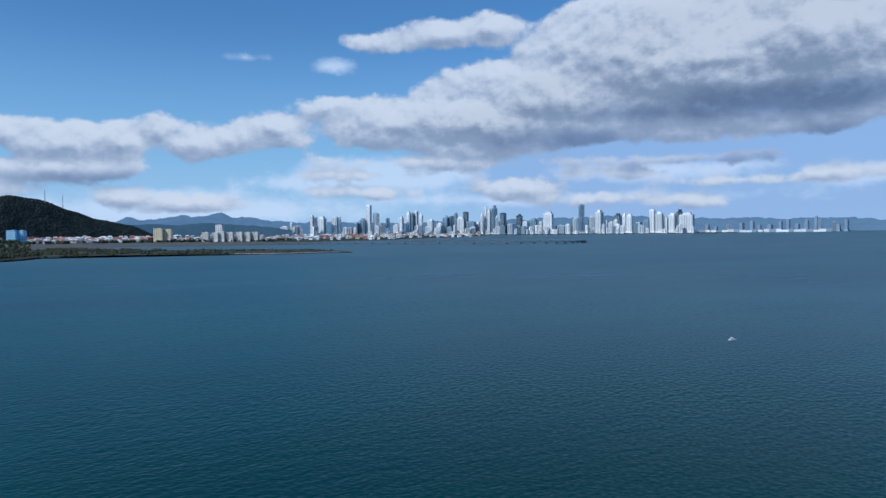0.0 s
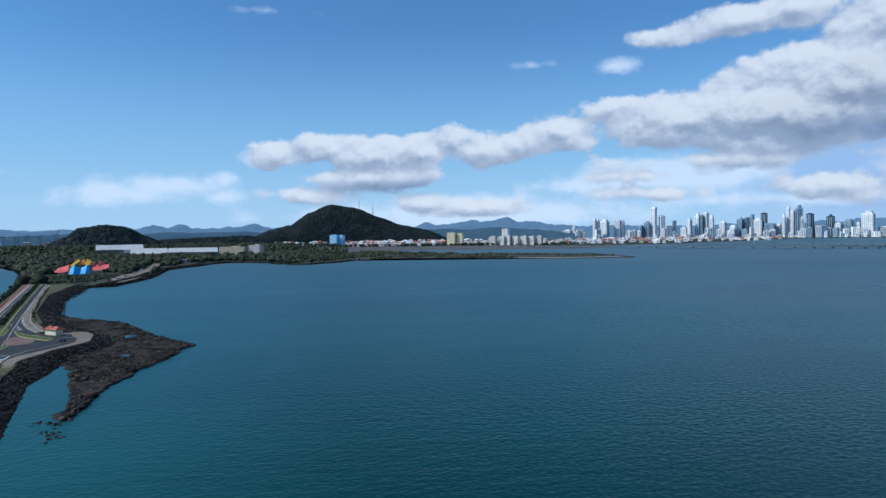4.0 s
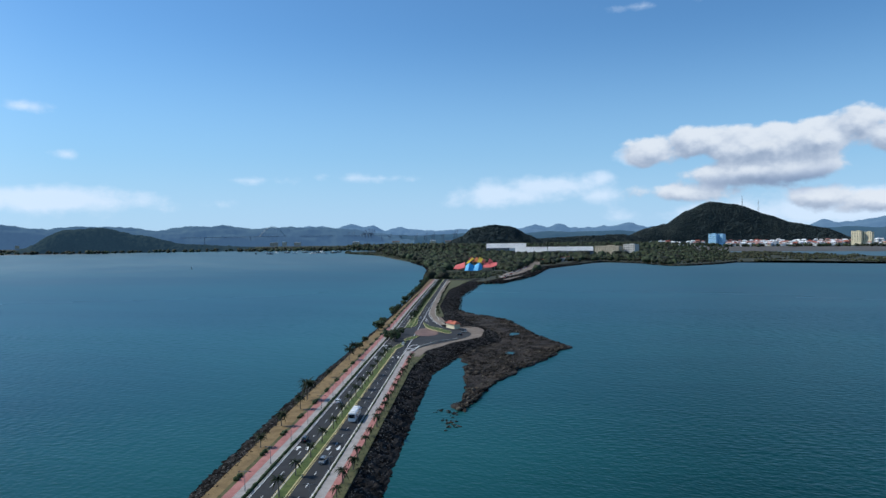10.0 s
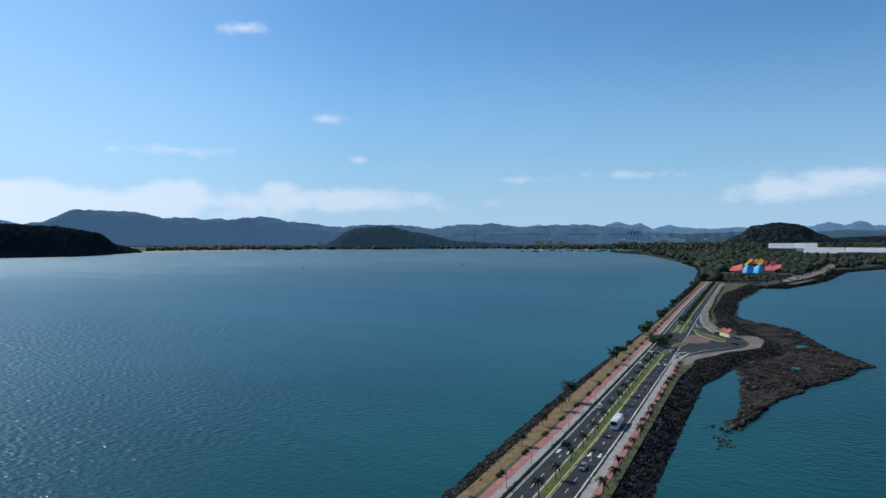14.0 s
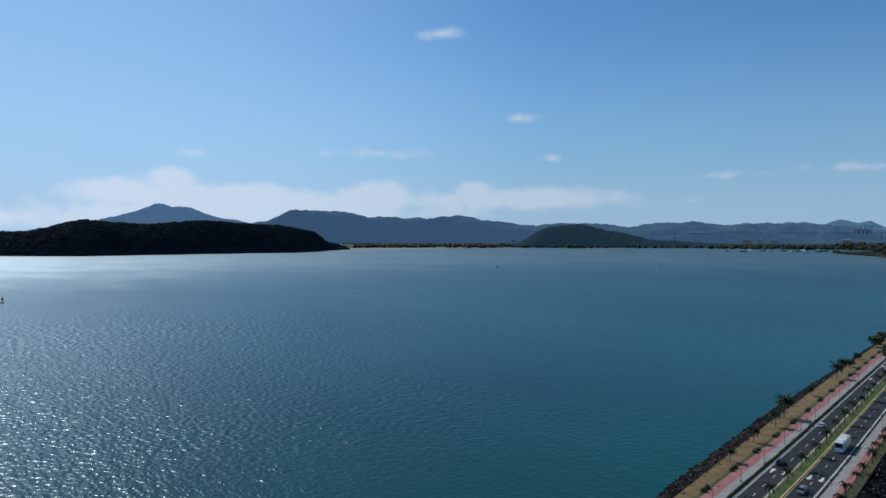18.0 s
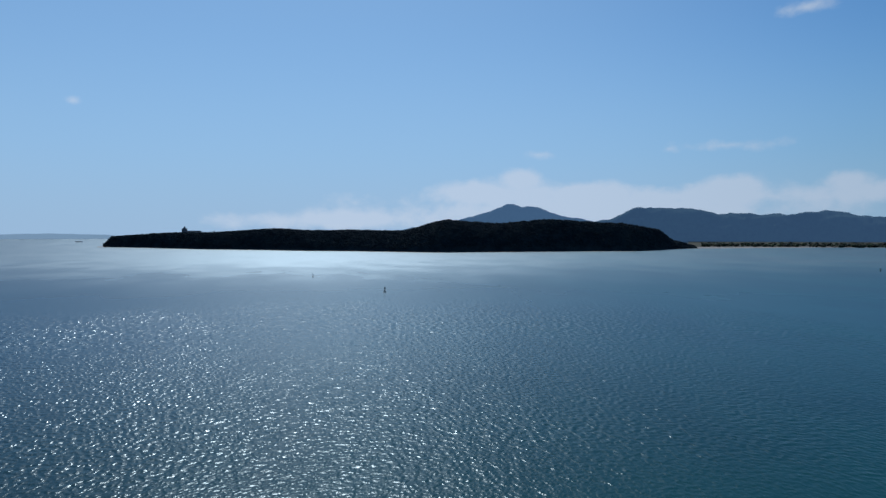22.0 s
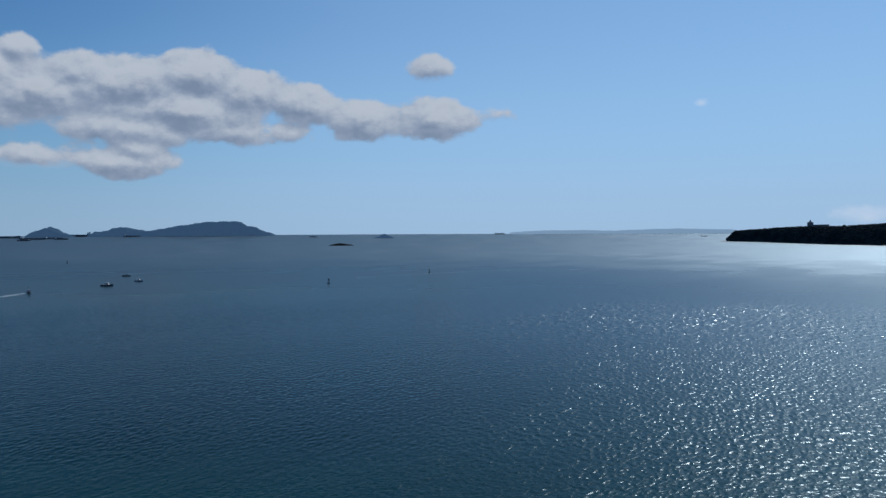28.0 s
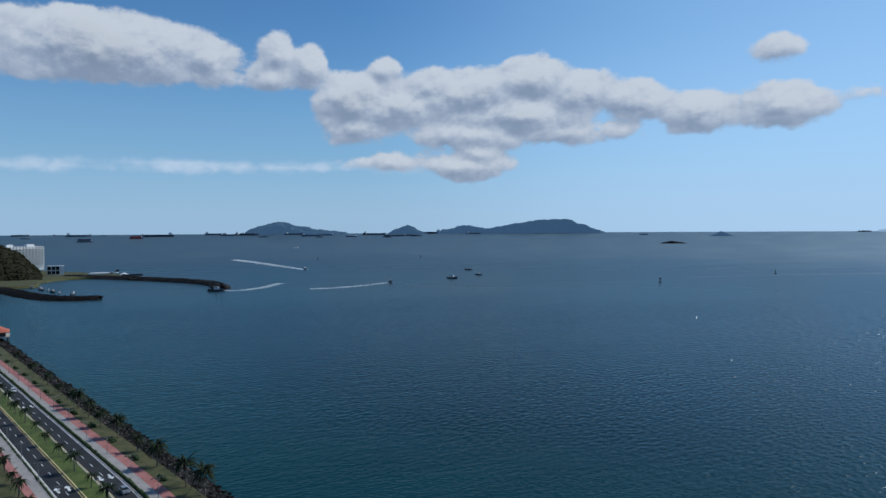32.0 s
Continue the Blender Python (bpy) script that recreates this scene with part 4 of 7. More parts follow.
for seaward, mat, text in ((True, M_WOOD_BACKLIT, "dark tree crowns covering the headland"), (False, M_FOREST_SUNLIT, "dull green tree crowns covering the hills")):
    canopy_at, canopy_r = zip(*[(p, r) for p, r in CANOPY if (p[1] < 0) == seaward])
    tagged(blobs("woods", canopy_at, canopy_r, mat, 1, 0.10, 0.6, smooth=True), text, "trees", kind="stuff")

# ---- rubble ----
def rubble():
    where, rad = [], []
    for s0, s1, count in ((-760, -250, 6500), (-250, 420, 21000), (420, 930, 5000)):
        for _ in range(count):
            s = RNG.uniform(s0, s1)
            right = RNG.random() < 0.6
            top, wet = (table(R_TOP, s), table(R_WET, s)) if right else (table(L_TOP, s), table(L_WET, s))
            f = RNG.uniform(-0.12, 1.10)
            l = wet + (top - wet) * f
            z = max(0.0, (ROAD_Z - 0.3) * min(1.0, max(0, f)) ** 0.9)
            p = spot(s, l, z - 0.1)
            where.append(p[:])
            rad.append(RNG.uniform(0.22, 0.72) * (1.25 if f < 0.3 else 1.0) * (1.0 if right else 1.15))
    return tagged(blobs("rubble", where, rad, M_ROCK, 1, 0.2, 0.7), "dark basalt boulders heaped along both shores", "rocks", kind="stuff")


rubble()


def pale_stones():
    where, rad = [], []
    for _ in range(6500):
        s = RNG.uniform(-560, 480)
        right = RNG.random() < 0.65
        top, wet = (table(R_TOP, s), table(R_WET, s)) if right else (table(L_TOP, s), table(L_WET, s))
        f = RNG.uniform(0.0, 1.0)
        where.append(spot(s, wet + (top - wet) * f, (ROAD_Z - 0.3) * f ** 0.9 + RNG.uniform(0.15, 0.45))[:])
        rad.append(RNG.uniform(0.14, 0.36))
    return tagged(blobs("rubble", where, rad, M_STONE, 1, 0.2, 0.6), "small pale stones strewn over the dark rubble", "rocks", kind="stuff")


pale_stones()
REEF_LINE = outline(REEF, 6)


def reef_stones():
    where, rad = [], []
    while len(where) < 11000:
        s, l = RNG.uniform(100, 485), RNG.uniform(26, 116)
        p = spot(s, l)
        if inside(REEF_LINE, p.x, p.y):
            h = noise.noise(p * 0.05) + 0.5 * noise.noise(p * 0.2)
            edge = any((q - Vector((p.x, p.y))).length < 6 for q in REEF_LINE[::3])
            if h < -0.25 and not edge:
                continue
            where.append((p.x, p.y, 0.55 + 0.6 * h))
            rad.append(RNG.uniform(0.25, 0.75) * (1.6 if edge else 1.0) * RNG.choice([0.7, 1.0, 1.3]))
    for s, l in ((100, 44), (96, 46), (86, 46), (82, 47), (78, 45), (103, 40), (470, 36), (90, 44)):
        for _ in range(6):
            p = spot(s + RNG.uniform(-4, 4), l + RNG.uniform(-2, 2), 0.0)
            where.append(p[:])
            rad.append(RNG.uniform(0.3, 0.8))
    return tagged(blobs("reef_stones", where, rad, M_REEF, 1, 0.2, 0.6), "rough dark tidal stones over the reef", "rocks", kind="stuff")


reef_stones()
for cs, cl, rs, rl in ((318, 80, 7, 3.5), (236, 74, 5, 2.5)):
    pool = slab("tide_pool", [sl(cs - rs, cl), sl(cs - rs * 0.3, cl - rl), sl(cs + rs, cl - rl * 0.4), sl(cs + rs * 0.5, cl + rl)], 0.95, M_WATER, 0.3, 6, jag=2)
    tagged(pool, "shallow tide pool left in the dark reef", "pool", kind="structure")


# ---- road surface details ----
def walk_shift(s):
    return table([(-300, -0.8), (-100, 0.0)], s)


for o0, o1, col, text in ((-7.62, -7.34, M_PAINT, "white edge line of the seaward carriageway"), (7.54, 7.82, M_PAINT, "white edge line of the sheltered carriageway")):
    tagged(strip("edge_line", o0, o1, Z + 0.012, S0, S1, col, 0.01), text, "road marking", kind="structure")
for sgn in (-1, 1):
    for s0, s1 in ((S0, 236), (330, S1)):
        tagged(strip("edge_line", lambda s: sgn * (half(s) + 0.55), lambda s: sgn * (half(s) + 0.72), Z + 0.012, s0, s1, M_YELLOW, 0.01), "yellow line beside the median", "road marking", kind="structure")
        tagged(strip("kerb", lambda s: sgn * half(s), lambda s: sgn * (half(s) + 0.3), Z + 0.24, s0, s1, M_KERB if sgn < 0 else M_YELLOW, 0.4), "pale painted kerb of the grass median", "kerb", kind="structure")
tagged(strip("kerb", -8.0, -7.7, Z + 0.18, S0, S1, M_KERB, 0.4), "concrete kerb beside the hedge", "kerb", kind="structure")
tagged(strip("kerb", 7.9, 8.3, Z + 0.32, S0, 218, M_KERB, 0.5), "low concrete kerb wall beside the footway", "kerb", kind="structure")


def hedge_row():
    where, rad = [], []
    s = S0
    while s < 212:
        where.append(rd(s, 8.45, Z + 0.2)[:])
        rad.append(RNG.uniform(0.22, 0.42))
        s += 0.8
    s = S0
    while s < S1:
        p = rd(s, -8.6, Z + 0.3)
        where.append(p[:])
        rad.append(RNG.uniform(0.35, 0.6))
        s += 0.75
    return tagged(blobs("hedge", where, rad, M_HEDGE, 1, 0.15), "low dark green hedge between road and footway", "hedge", kind="stuff")


hedge_row()


def dash_mesh():
    bm = bmesh.new()
    box(bm, (0, 0, 0.006), (3.0, 0.16, 0.012))
    me = bpy.data.meshes.new("lane_dash")
    bm.to_mesh(me)
    bm.free()
    me.materials.append(M_PAINT)
    return me


DASH = dash_mesh()
ROADS = [o for o in scene.objects if o.name.startswith("road")]


def heading_at(s):
    d = rd(s + 2, 0, 0) - rd(s - 2, 0, 0)
    return math.degrees(math.atan2(d.y, d.x))


for road, off in ((ROADS[0], lambda s: -(7.7 + half(s)) / 2), (ROADS[1], lambda s: (7.9 + half(s)) / 2)):
    s = S0 + 4
    while s < S1 - 4:
        if not (road is ROADS[1] and 228 < s < 330):
            ob = new("lane_dash", DASH)
            ob.parent = road
            ob.matrix_basis = at(rd(s, off(s), Z + 0.003), heading_at(s))
        s += 9.2


def arrow_mesh():
    bm = bmesh.new()
    pts = [(-2.2, -0.3), (0.4, -0.3), (0.4, -0.85), (2.2, 0), (0.4, 0.85), (0.4, 0.3), (-2.2, 0.3)]
    f = bm.faces.new([bm.verts.new((x, y, 0.0)) for x, y in pts])
    r = bmesh.ops.extrude_face_region(bm, geom=[f])
    bmesh.ops.translate(bm, verts=[v for v in r["geom"] if isinstance(v, bmesh.types.BMVert)], vec=(0, 0, 0.012))
    bmesh.ops.recalc_face_normals(bm, faces=bm.faces)
    me = bpy.data.meshes.new("lane_arrow")
    bm.to_mesh(me)
    bm.free()
    me.materials.append(M_PAINT)
    return me


ARROW = arrow_mesh()
for s, off, way, road in ((40, -6.2, 0, 0), (40, -3.2, 0, 0), (40, 3.2, 180, 1), (40, 6.2, 180, 1), (-366, -6.3, 0, 0), (-366, -3.9, 0, 0), (-364, 4.0, 180, 1), (-364, 6.4, 180, 1), (-463, -6.2, 0, 0), (-463, -3.8, 0, 0), (205, 3.2, 180, 1), (205, 6.2, 180, 1), (205, -6.2, 0, 0)):
    ob = new("lane_arrow", ARROW)
    ob.parent = ROADS[road]
    ob.matrix_basis = at(rd(s, off, Z + 0.003), heading_at(s) + way)

# the lay-by and its junction
tagged(slab("pavement", [sl(205, 15), sl(228, 24), sl(252, 35), sl(286, 56), sl(312, 59), sl(325, 54), sl(338, 40), sl(362, 32), sl(396, 26.5), sl(440, 19), sl(450, 13), sl(340, 13)], Z - 0.08, M_SOIL, 0.4, 6), "pale earth and concrete edge of the lay-by", "pavement", kind="structure")
tagged(slab("road", [sl(200, 13), sl(222, 17), sl(244, 25), sl(260, 36), sl(280, 48), sl(298, 51), sl(314, 47), sl(325, 38), sl(340, 29.5), sl(352, 25.5), sl(380, 19.8), sl(421, 14.8), sl(455, 13), sl(450, 10), sl(300, 9), sl(200, 10)], Z - 0.02, M_ASPHALT, 0.3, 6), "dark asphalt of the lay-by junction", "road", kind="structure")
tagged(strip("road", lambda s: -half(s) - 0.3, lambda s: half(s) + 0.3, Z - 0.012, 234, 332, M_ASPHALT), "asphalt crossing through the median", "road", kind="structure")
tagged(slab("plaza", [sl(322, 14.5), sl(326, 19), sl(318, 25), sl(302, 29), sl(290, 27), sl(287, 20), sl(291, 15.5), sl(304, 13)], Z + 0.03, M_PLAZA, 0.2, 5), "brown brick island in the junction", "traffic island", kind="structure")


def island(points, mat, text):
    top = tagged(slab("traffic_island", points, Z + 0.2, mat, 0.4, 5), text, "traffic island", kind="structure")
    line = [(p.x, p.y, 0) for p in outline(points, 5)]
    n = len(line)
    mid = sum((Vector(p) for p in line), Vector()) / n
    v = []
    for p in line:
        p = Vector(p)
        o = (p - mid).normalized() * 0.35
        v += [(p.x, p.y, Z - 0.1), (p.x, p.y, Z + 0.24), (p.x + o.x, p.y + o.y, Z + 0.24), (p.x + o.x, p.y + o.y, Z - 0.1)]
    f = [(i * 4 + k, i * 4 + k + 1, ((i + 1) % n) * 4 + k + 1, ((i + 1) % n) * 4 + k) for i in range(n) for k in range(3)]
    mesh("kerb", v, f, M_YELLOW, parent=top)


island([sl(362, 14.5), sl(340, 20.5), sl(325, 29), sl(309, 37), sl(299, 36), sl(312, 27.5), sl(331, 19)], M_GRASS, "kerbed grass island beside the kiosk")
island([sl(232, 6.2), sl(247, 7.6), sl(264, 11), sl(250, 11.5), sl(236, 9.8)], M_GRASS, "kerbed grass nose of the median")
island([sl(271, 9.5), sl(281, 12.5), sl(287, 17), sl(277, 15.5), sl(266, 11.5)], M_GRASS, "small kerbed grass island in the junction")
island([sl(353, 4.5), sl(337, 7.5), sl(341, 10.5), sl(362, 10), sl(385, 8.5), sl(378, 5)], M_GRASS, "kerbed grass head of the far median")


def painted(points, text):
    tagged(slab("hatching", points, Z + 0.012, M_PAINT, 0.02, 1), text, "road marking", kind="structure")


for k in range(7):
    f = k / 6
    w = 1.2 + 5.0 * f
    painted([sl(370 + 26 * (1 - f), 13.2 + 2.0 * f), sl(371 + 26 * (1 - f), 13.2 + 2.0 * f), sl(368 + 26 * (1 - f), 13.4 + 2.0 * f + w * 0.5), sl(367 + 26 * (1 - f), 13.4 + 2.0 * f + w * 0.5)], "white hatching stripe before the kerbed island")
    if k % 2 == 0:
        painted([sl(208 + 38 * f, 14.4 + 1.6 * f), sl(209 + 38 * f, 14.4 + 1.6 * f), sl(211 + 38 * f, 15.0 + 4.6 * f), sl(210 + 38 * f, 15.0 + 4.6 * f)], "white hatching stripe where the slip road parts")
for rows, s0, s1, text in (([(205, 14.2), (226, 14.6), (248, 15.8)], 205, 248, "white line where the slip road parts"), ([(205, 14.6), (226, 17.0), (248, 20.6)], 205, 248, "white line along the slip road"), ([(190, 16.0), (224, 17.6), (241, 20.0), (255, 25.4), (266, 33.0), (276, 41.0)], 205, 276, "white edge line curving into the lay-by"), ([(338, 29.2), (351, 25.2), (380, 19.2), (421, 14.4), (459, 12.4)], 338, 459, "white edge line curving out of the lay-by")):
    tagged(strip("edge_line", lambda s: table(rows, s), lambda s: table(rows, s) + 0.3, Z + 0.014, s0, s1, M_PAINT, 0.01, 2.0, True), text, "road marking", kind="structure")
ROAD_R = [(338, 30.2), (351, 26.2), (380, 20.2), (421, 15.2), (459, 13.2), (531, 12), (639, 10.4), (773, 10.4), (905, 9.6)]
tagged(strip("pavement", lambda s: table(ROAD_R, s) + 0.4, lambda s: table(ROAD_R, s) + 4.6, Z + 0.16, 345, 900, M_SOIL, 0.3, 3.0, True), "pale footway curving beyond the kiosk", "pavement", kind="structure")
for d0, d1 in ((0.0, 0.4), (4.6, 5.0)):
    tagged(strip("kerb", lambda s: table(ROAD_R, s) + d0, lambda s: table(ROAD_R, s) + d1, Z + 0.26, 345, 900, M_KERB, 0.4, 3.0, True), "pale concrete kerb of the curving footway", "kerb", kind="structure")
EDGE_R = [(205, 17.2), (224, 18.6), (241, 21.0), (255, 26.6), (266, 34.4), (276, 42.4)]
tagged(strip("kerb", lambda s: table(EDGE_R, s), lambda s: table(EDGE_R, s) + 0.5, Z + 0.42, 205, 276, M_KERB, 0.5, 2.0, True), "low concrete kerb wall round the lay-by", "kerb", kind="structure")
tagged(strip("pavement", lambda s: table(R_TOP, s) - 5.2, lambda s: table(R_TOP, s) - 1.2, Z + 0.10, 206, 335, M_SOIL, 0.3, 2.5, True), "pale footway curving round the lay-by", "pavement", kind="structure")
tagged(strip("verge", lambda s: table(ROAD_R, s) + 4.9, lambda s: max(table(ROAD_R, s) + 5.6, table(R_TOP, s) + 0.3), Z + 0.02, 400, 905, M_OLIVE, 0.3, 4.0, True), "dry verge above the rubble beyond the lay-by", "verge", kind="structure")
for k in range(7):
    tagged(strip("crossing_stripe", -7.2 + k * 0.85, -6.75 + k * 0.85, Z + 0.012, 244, 248, M_PAINT, 0.01), "white stripe of a pedestrian crossing", "road marking", "crossing stripes", "structure")


# ---- street furniture ----
def lamp_post():
    root = empty("street_lamp")
    bm = bmesh.new()
    tube(bm, (0, 0, 0.3), (0, 0, 4.9), 0.085, 0.06)
    part("pole", bm, M_STEEL, root)
    bm = bmesh.new()
    box(bm, (0, 0, 0.15), (0.36, 0.36, 0.3), 0, 0.8)
    part("base", bm, M_KERB, root)
    bm = bmesh.new()
    tube(bm, (0, -1.15, 4.85), (0, 1.15, 4.85), 0.05)
    part("arm", bm, M_STEEL, root)
    for y in (-1.35, 1.35):
        bm = bmesh.new()
        box(bm, (0, y, 4.84), (0.34, 0.75, 0.14), 0, 0.7)
        part("lamp_head", bm, M_DARK, root)
    return tagged(root, "dark steel street lamp with two arms on the promenade", "street lamp", "promenade lamps")


lamp = lamp_post()
first = True
for k in range(-34, 43):
    s = 3 + 21.6 * k
    if S0 + 8 < s < 900:
        m = at(rd(s, -10.0 + walk_shift(s), Z + 0.14), heading_at(s))
        if first:
            lamp.matrix_basis, first = m, False
        else:
            copy_thing(lamp, m)


# the same lamps, turned, along the sheltered kerb
for k in range(-34, 11):
    s = -6 + 21.6 * k
    if S0 + 8 < s < 215:
        tagged(copy_thing(lamp, at(rd(s, 8.7, Z + 0.14), heading_at(s) + 180)), "dark steel street lamp beside the sheltered footway", "street lamp", "kerb lamps")


def palm(height, crown, fronds, seed, text):
    rnd = random.Random(seed)
    root = empty("palm_tree")
    bm = bmesh.new()
    lean, pts = rnd.uniform(-0.06, 0.06), []
    for i in range(6):
        f = i / 5
        pts.append((Vector((lean * height * f * f, 0.03 * height * f * f, height * f)), 0.20 - 0.09 * f))
    for (a, r0), (b, r1) in zip(pts, pts[1:]):
        tube(bm, a, b, r0, r1, 7)
    part("trunk", bm, M_TRUNK, root)
    tip = pts[-1][0]
    bm = bmesh.new()
    for i in range(fronds):
        a = 2 * math.pi * (i + rnd.uniform(-0.3, 0.3)) / fronds
        rise, droop = rnd.uniform(0.15, 1.35), rnd.uniform(0.7, 1.5)
        size = crown * rnd.uniform(0.85, 1.1)
        side = Vector((-math.sin(a), math.cos(a), 0))
        prev = None
        for k in range(6):
            f = k / 5
            c = tip + Vector((math.cos(a), math.sin(a), 0)) * size * f + Vector((0, 0, size * (rise * f - droop * f * f)))
            w = size * 0.095 * math.sin(math.pi * min(1, 0.12 + f * 0.88)) + 0.02
            fold = Vector((0, 0, -w * 0.55))
            row = [bm.verts.new(c + side * w + fold), bm.verts.new(c), bm.verts.new(c - side * w + fold)]
            if prev:
                bm.faces.new((prev[0], row[0], row[1], prev[1]))
                bm.faces.new((prev[1], row[1], row[2], prev[2]))
            prev = row
    part("crown", bm, M_FROND, root)
    return tagged(root, text, "palm tree")


def plant_palms(makers, spots, group):
    used = set()
    for i, (p, turn, scale) in enumerate(spots):
        k = i % len(makers)
        m = at(p, turn, scale)
        if k not in used:
            makers[k].matrix_basis = m
            used.add(k)
            tagged(makers[k], group=group)
        else:
            c = copy_thing(makers[k], m)
            c.scale = (scale, scale, scale)


prnd = random.Random(3)
small = [palm(3.8, 2.15, 30, k, "young palm with a thin trunk on the grass median") for k in (1, 2, 3)]
spots = [(rd(s, prnd.uniform(-0.3, 0.3), Z + 0.2), prnd.uniform(0, 360), prnd.uniform(0.8, 1.2)) for s in [S0 + 10 + 15.6 * k for k in range(110)] if s < 225 or 345 < s < 900]
plant_palms(small, spots, "median palms")
low = [palm(3.2, 1.95, 28, k, "low palm in the grass verge above the rocks") for k in (4, 5, 6)]
spots = [(rd(s, 14.0 + prnd.uniform(-0.6, 0.6), Z + 0.03), prnd.uniform(0, 360), prnd.uniform(0.8, 1.2)) for s in [S0 + 10 + 11.0 * k for k in range(90)] if s < 205] + [(spot(s, table(ROAD_R, s) + 6.6 + prnd.uniform(-0.7, 0.7), Z + 0.03), prnd.uniform(0, 360), prnd.uniform(0.7, 1.1)) for s in range(408, 800, 13)]
plant_palms(low, spots, "sheltered side palms")
tall = [palm(5.6, 3.1, 38, k, "full-grown coconut palm leaning above the shore rocks") for k in (7, 8, 9)]
spots = [(spot(s, l, Z - 0.3), prnd.uniform(0, 360), q) for s, l, q in ((104, -12, 1.25), (89, -11, 0.85), (65, -11.5, 0.8), (40, -11, 0.7), (196, -12, 1.1), (214, -13, 1.0), (150, -13, 0.6),
         (-346, -22, 1.15), (-338, -23.5, 1.1), (-366, -21.5, 1.1), (-383, -21.5, 0.75), (-402, -21.5, 1.05), (-418, -20.5, 0.9), (-433, -20.5, 1.0), (-449, -21, 1.0), (-456, -21, 0.9), (-478, -21, 0.7), (-500, -21, 0.8), (-530, -21, 0.8), (-570, -21, 0.7), (-300, -20, 1.0), (-270, -19, 0.8))]
plant_palms(tall, spots, "seaward palms")


def tree(height, spread, seed, text):
    rnd = random.Random(seed)
    root = empty("tree")
    bm = bmesh.new()
    tube(bm, (0, 0, -0.3), (0, 0, height * 0.45), 0.28, 0.18, 8)
    for _ in range(5):
        a = rnd.uniform(0, 6.28)
        tube(bm, (0, 0, height * rnd.uniform(0.25, 0.45)), (math.cos(a) * spread * 0.6, math.sin(a) * spread * 0.6, height * rnd.uniform(0.6, 0.8)), 0.12, 0.05, 6)
    part("trunk", bm, M_TRUNK, root)
    where, rad = [], []
    for _ in range(130):
        a, q = rnd.uniform(0, 6.28), rnd.random() ** 0.5
        z = rnd.uniform(-1, 1)
        if abs(z) ** 2 + q ** 2 > 1.15:
            continue
        where.append((math.cos(a) * q * spread, math.sin(a) * q * spread, height * 0.66 + z * height * 0.36))
        rad.append(rnd.uniform(0.10, 0.22) * spread)
    blobs("crown", where, rad, M_CROWN, 1, 0.3, 0.75, root)
    return tagged(root, text, "tree")


makers = [tree(5.5, 3.4, k, "round dark green shore tree beside the promenade") for k in (1, 2, 3)]
spots = []
for s, l, q in ((234, -13, 0.7), (262, -14, 0.6), (315, -13, 1.2), (330, -14, 1.0), (352, -15, 0.9), (412, -14, 1.0), (428, -16, 1.15), (446, -15, 0.8), (470, -16, 0.8), (500, -15, 0.9), (535, -17, 1.1), (552, -17, 0.8), (585, -17, 0.9), (610, -17, 0.9), (640, -17, 1.0), (668, -17, 1.0), (690, -18, 1.0), (715, -18, 0.9), (740, -18, 1.0), (770, -18, 1.0), (800, -18, 1.0), (828, -19, 1.0), (858, -19, 1.1), (885, -20, 1.2), (264, 4, 1.15), (277, 2.5, 1.0), (288, 1, 0.8), (392, 4.5, 0.9), (270, -1, 0.9), (283, -3, 0.8), (296, 4.5, 0.8)) + tuple((m, centre(m) + prnd.uniform(-1.2, 0.2), prnd.uniform(0.4, 0.62)) for m in range(420, 880, 13)):
    spots.append((spot(s, l, Z - 0.2), prnd.uniform(0, 360), q))
plant_palms(makers, spots, "shore trees")


def shrub():
    root = empty("shrub")
    blobs("leaves", [(0.2, 0, 0.35), (-0.3, 0.2, 0.3), (0, -0.3, 0.4), (0.1, 0.1, 0.65)], [0.45, 0.4, 0.42, 0.35], M_HEDGE, 1, 0.2, 0.9, root)
    bm = bmesh.new()
    tube(bm, (0, 0, -0.1), (0, 0, 0.5), 0.06, 0.04, 6)
    part("stem", bm, M_TRUNK, root)
    return tagged(root, "clipped dark shrub at the edge of the red path", "shrub", "path shrubs")


bush = shrub()
first = True
for k in range(-34, 43):
    for d in (-1.3, 1.3):
        s = 12 + 21.6 * k + d
        if S0 + 8 < s < 620:
            m = at(rd(s, -14.7 + walk_shift(s), Z + 0.05), 40 * k, 1.3)
            if first:
                bush.matrix_basis, first = m, False
            else:
                copy_thing(bush, m).scale = (1.3, 1.3, 1.3)


# ---- vehicles ----
def wheel(parent, x, y, r):
    bm = bmesh.new()
    tube(bm, (x, y - 0.11, r), (x, y + 0.11, r), r, n=14)
    w = part("wheel", bm, M_RUBBER, parent)
    bm = bmesh.new()
    side = 0.12 if y > 0 else -0.12
    tube(bm, (x, y + side * 0.6, r), (x, y + side, r), r * 0.6, n=10)
    part("rim", bm, M_STEEL, w)


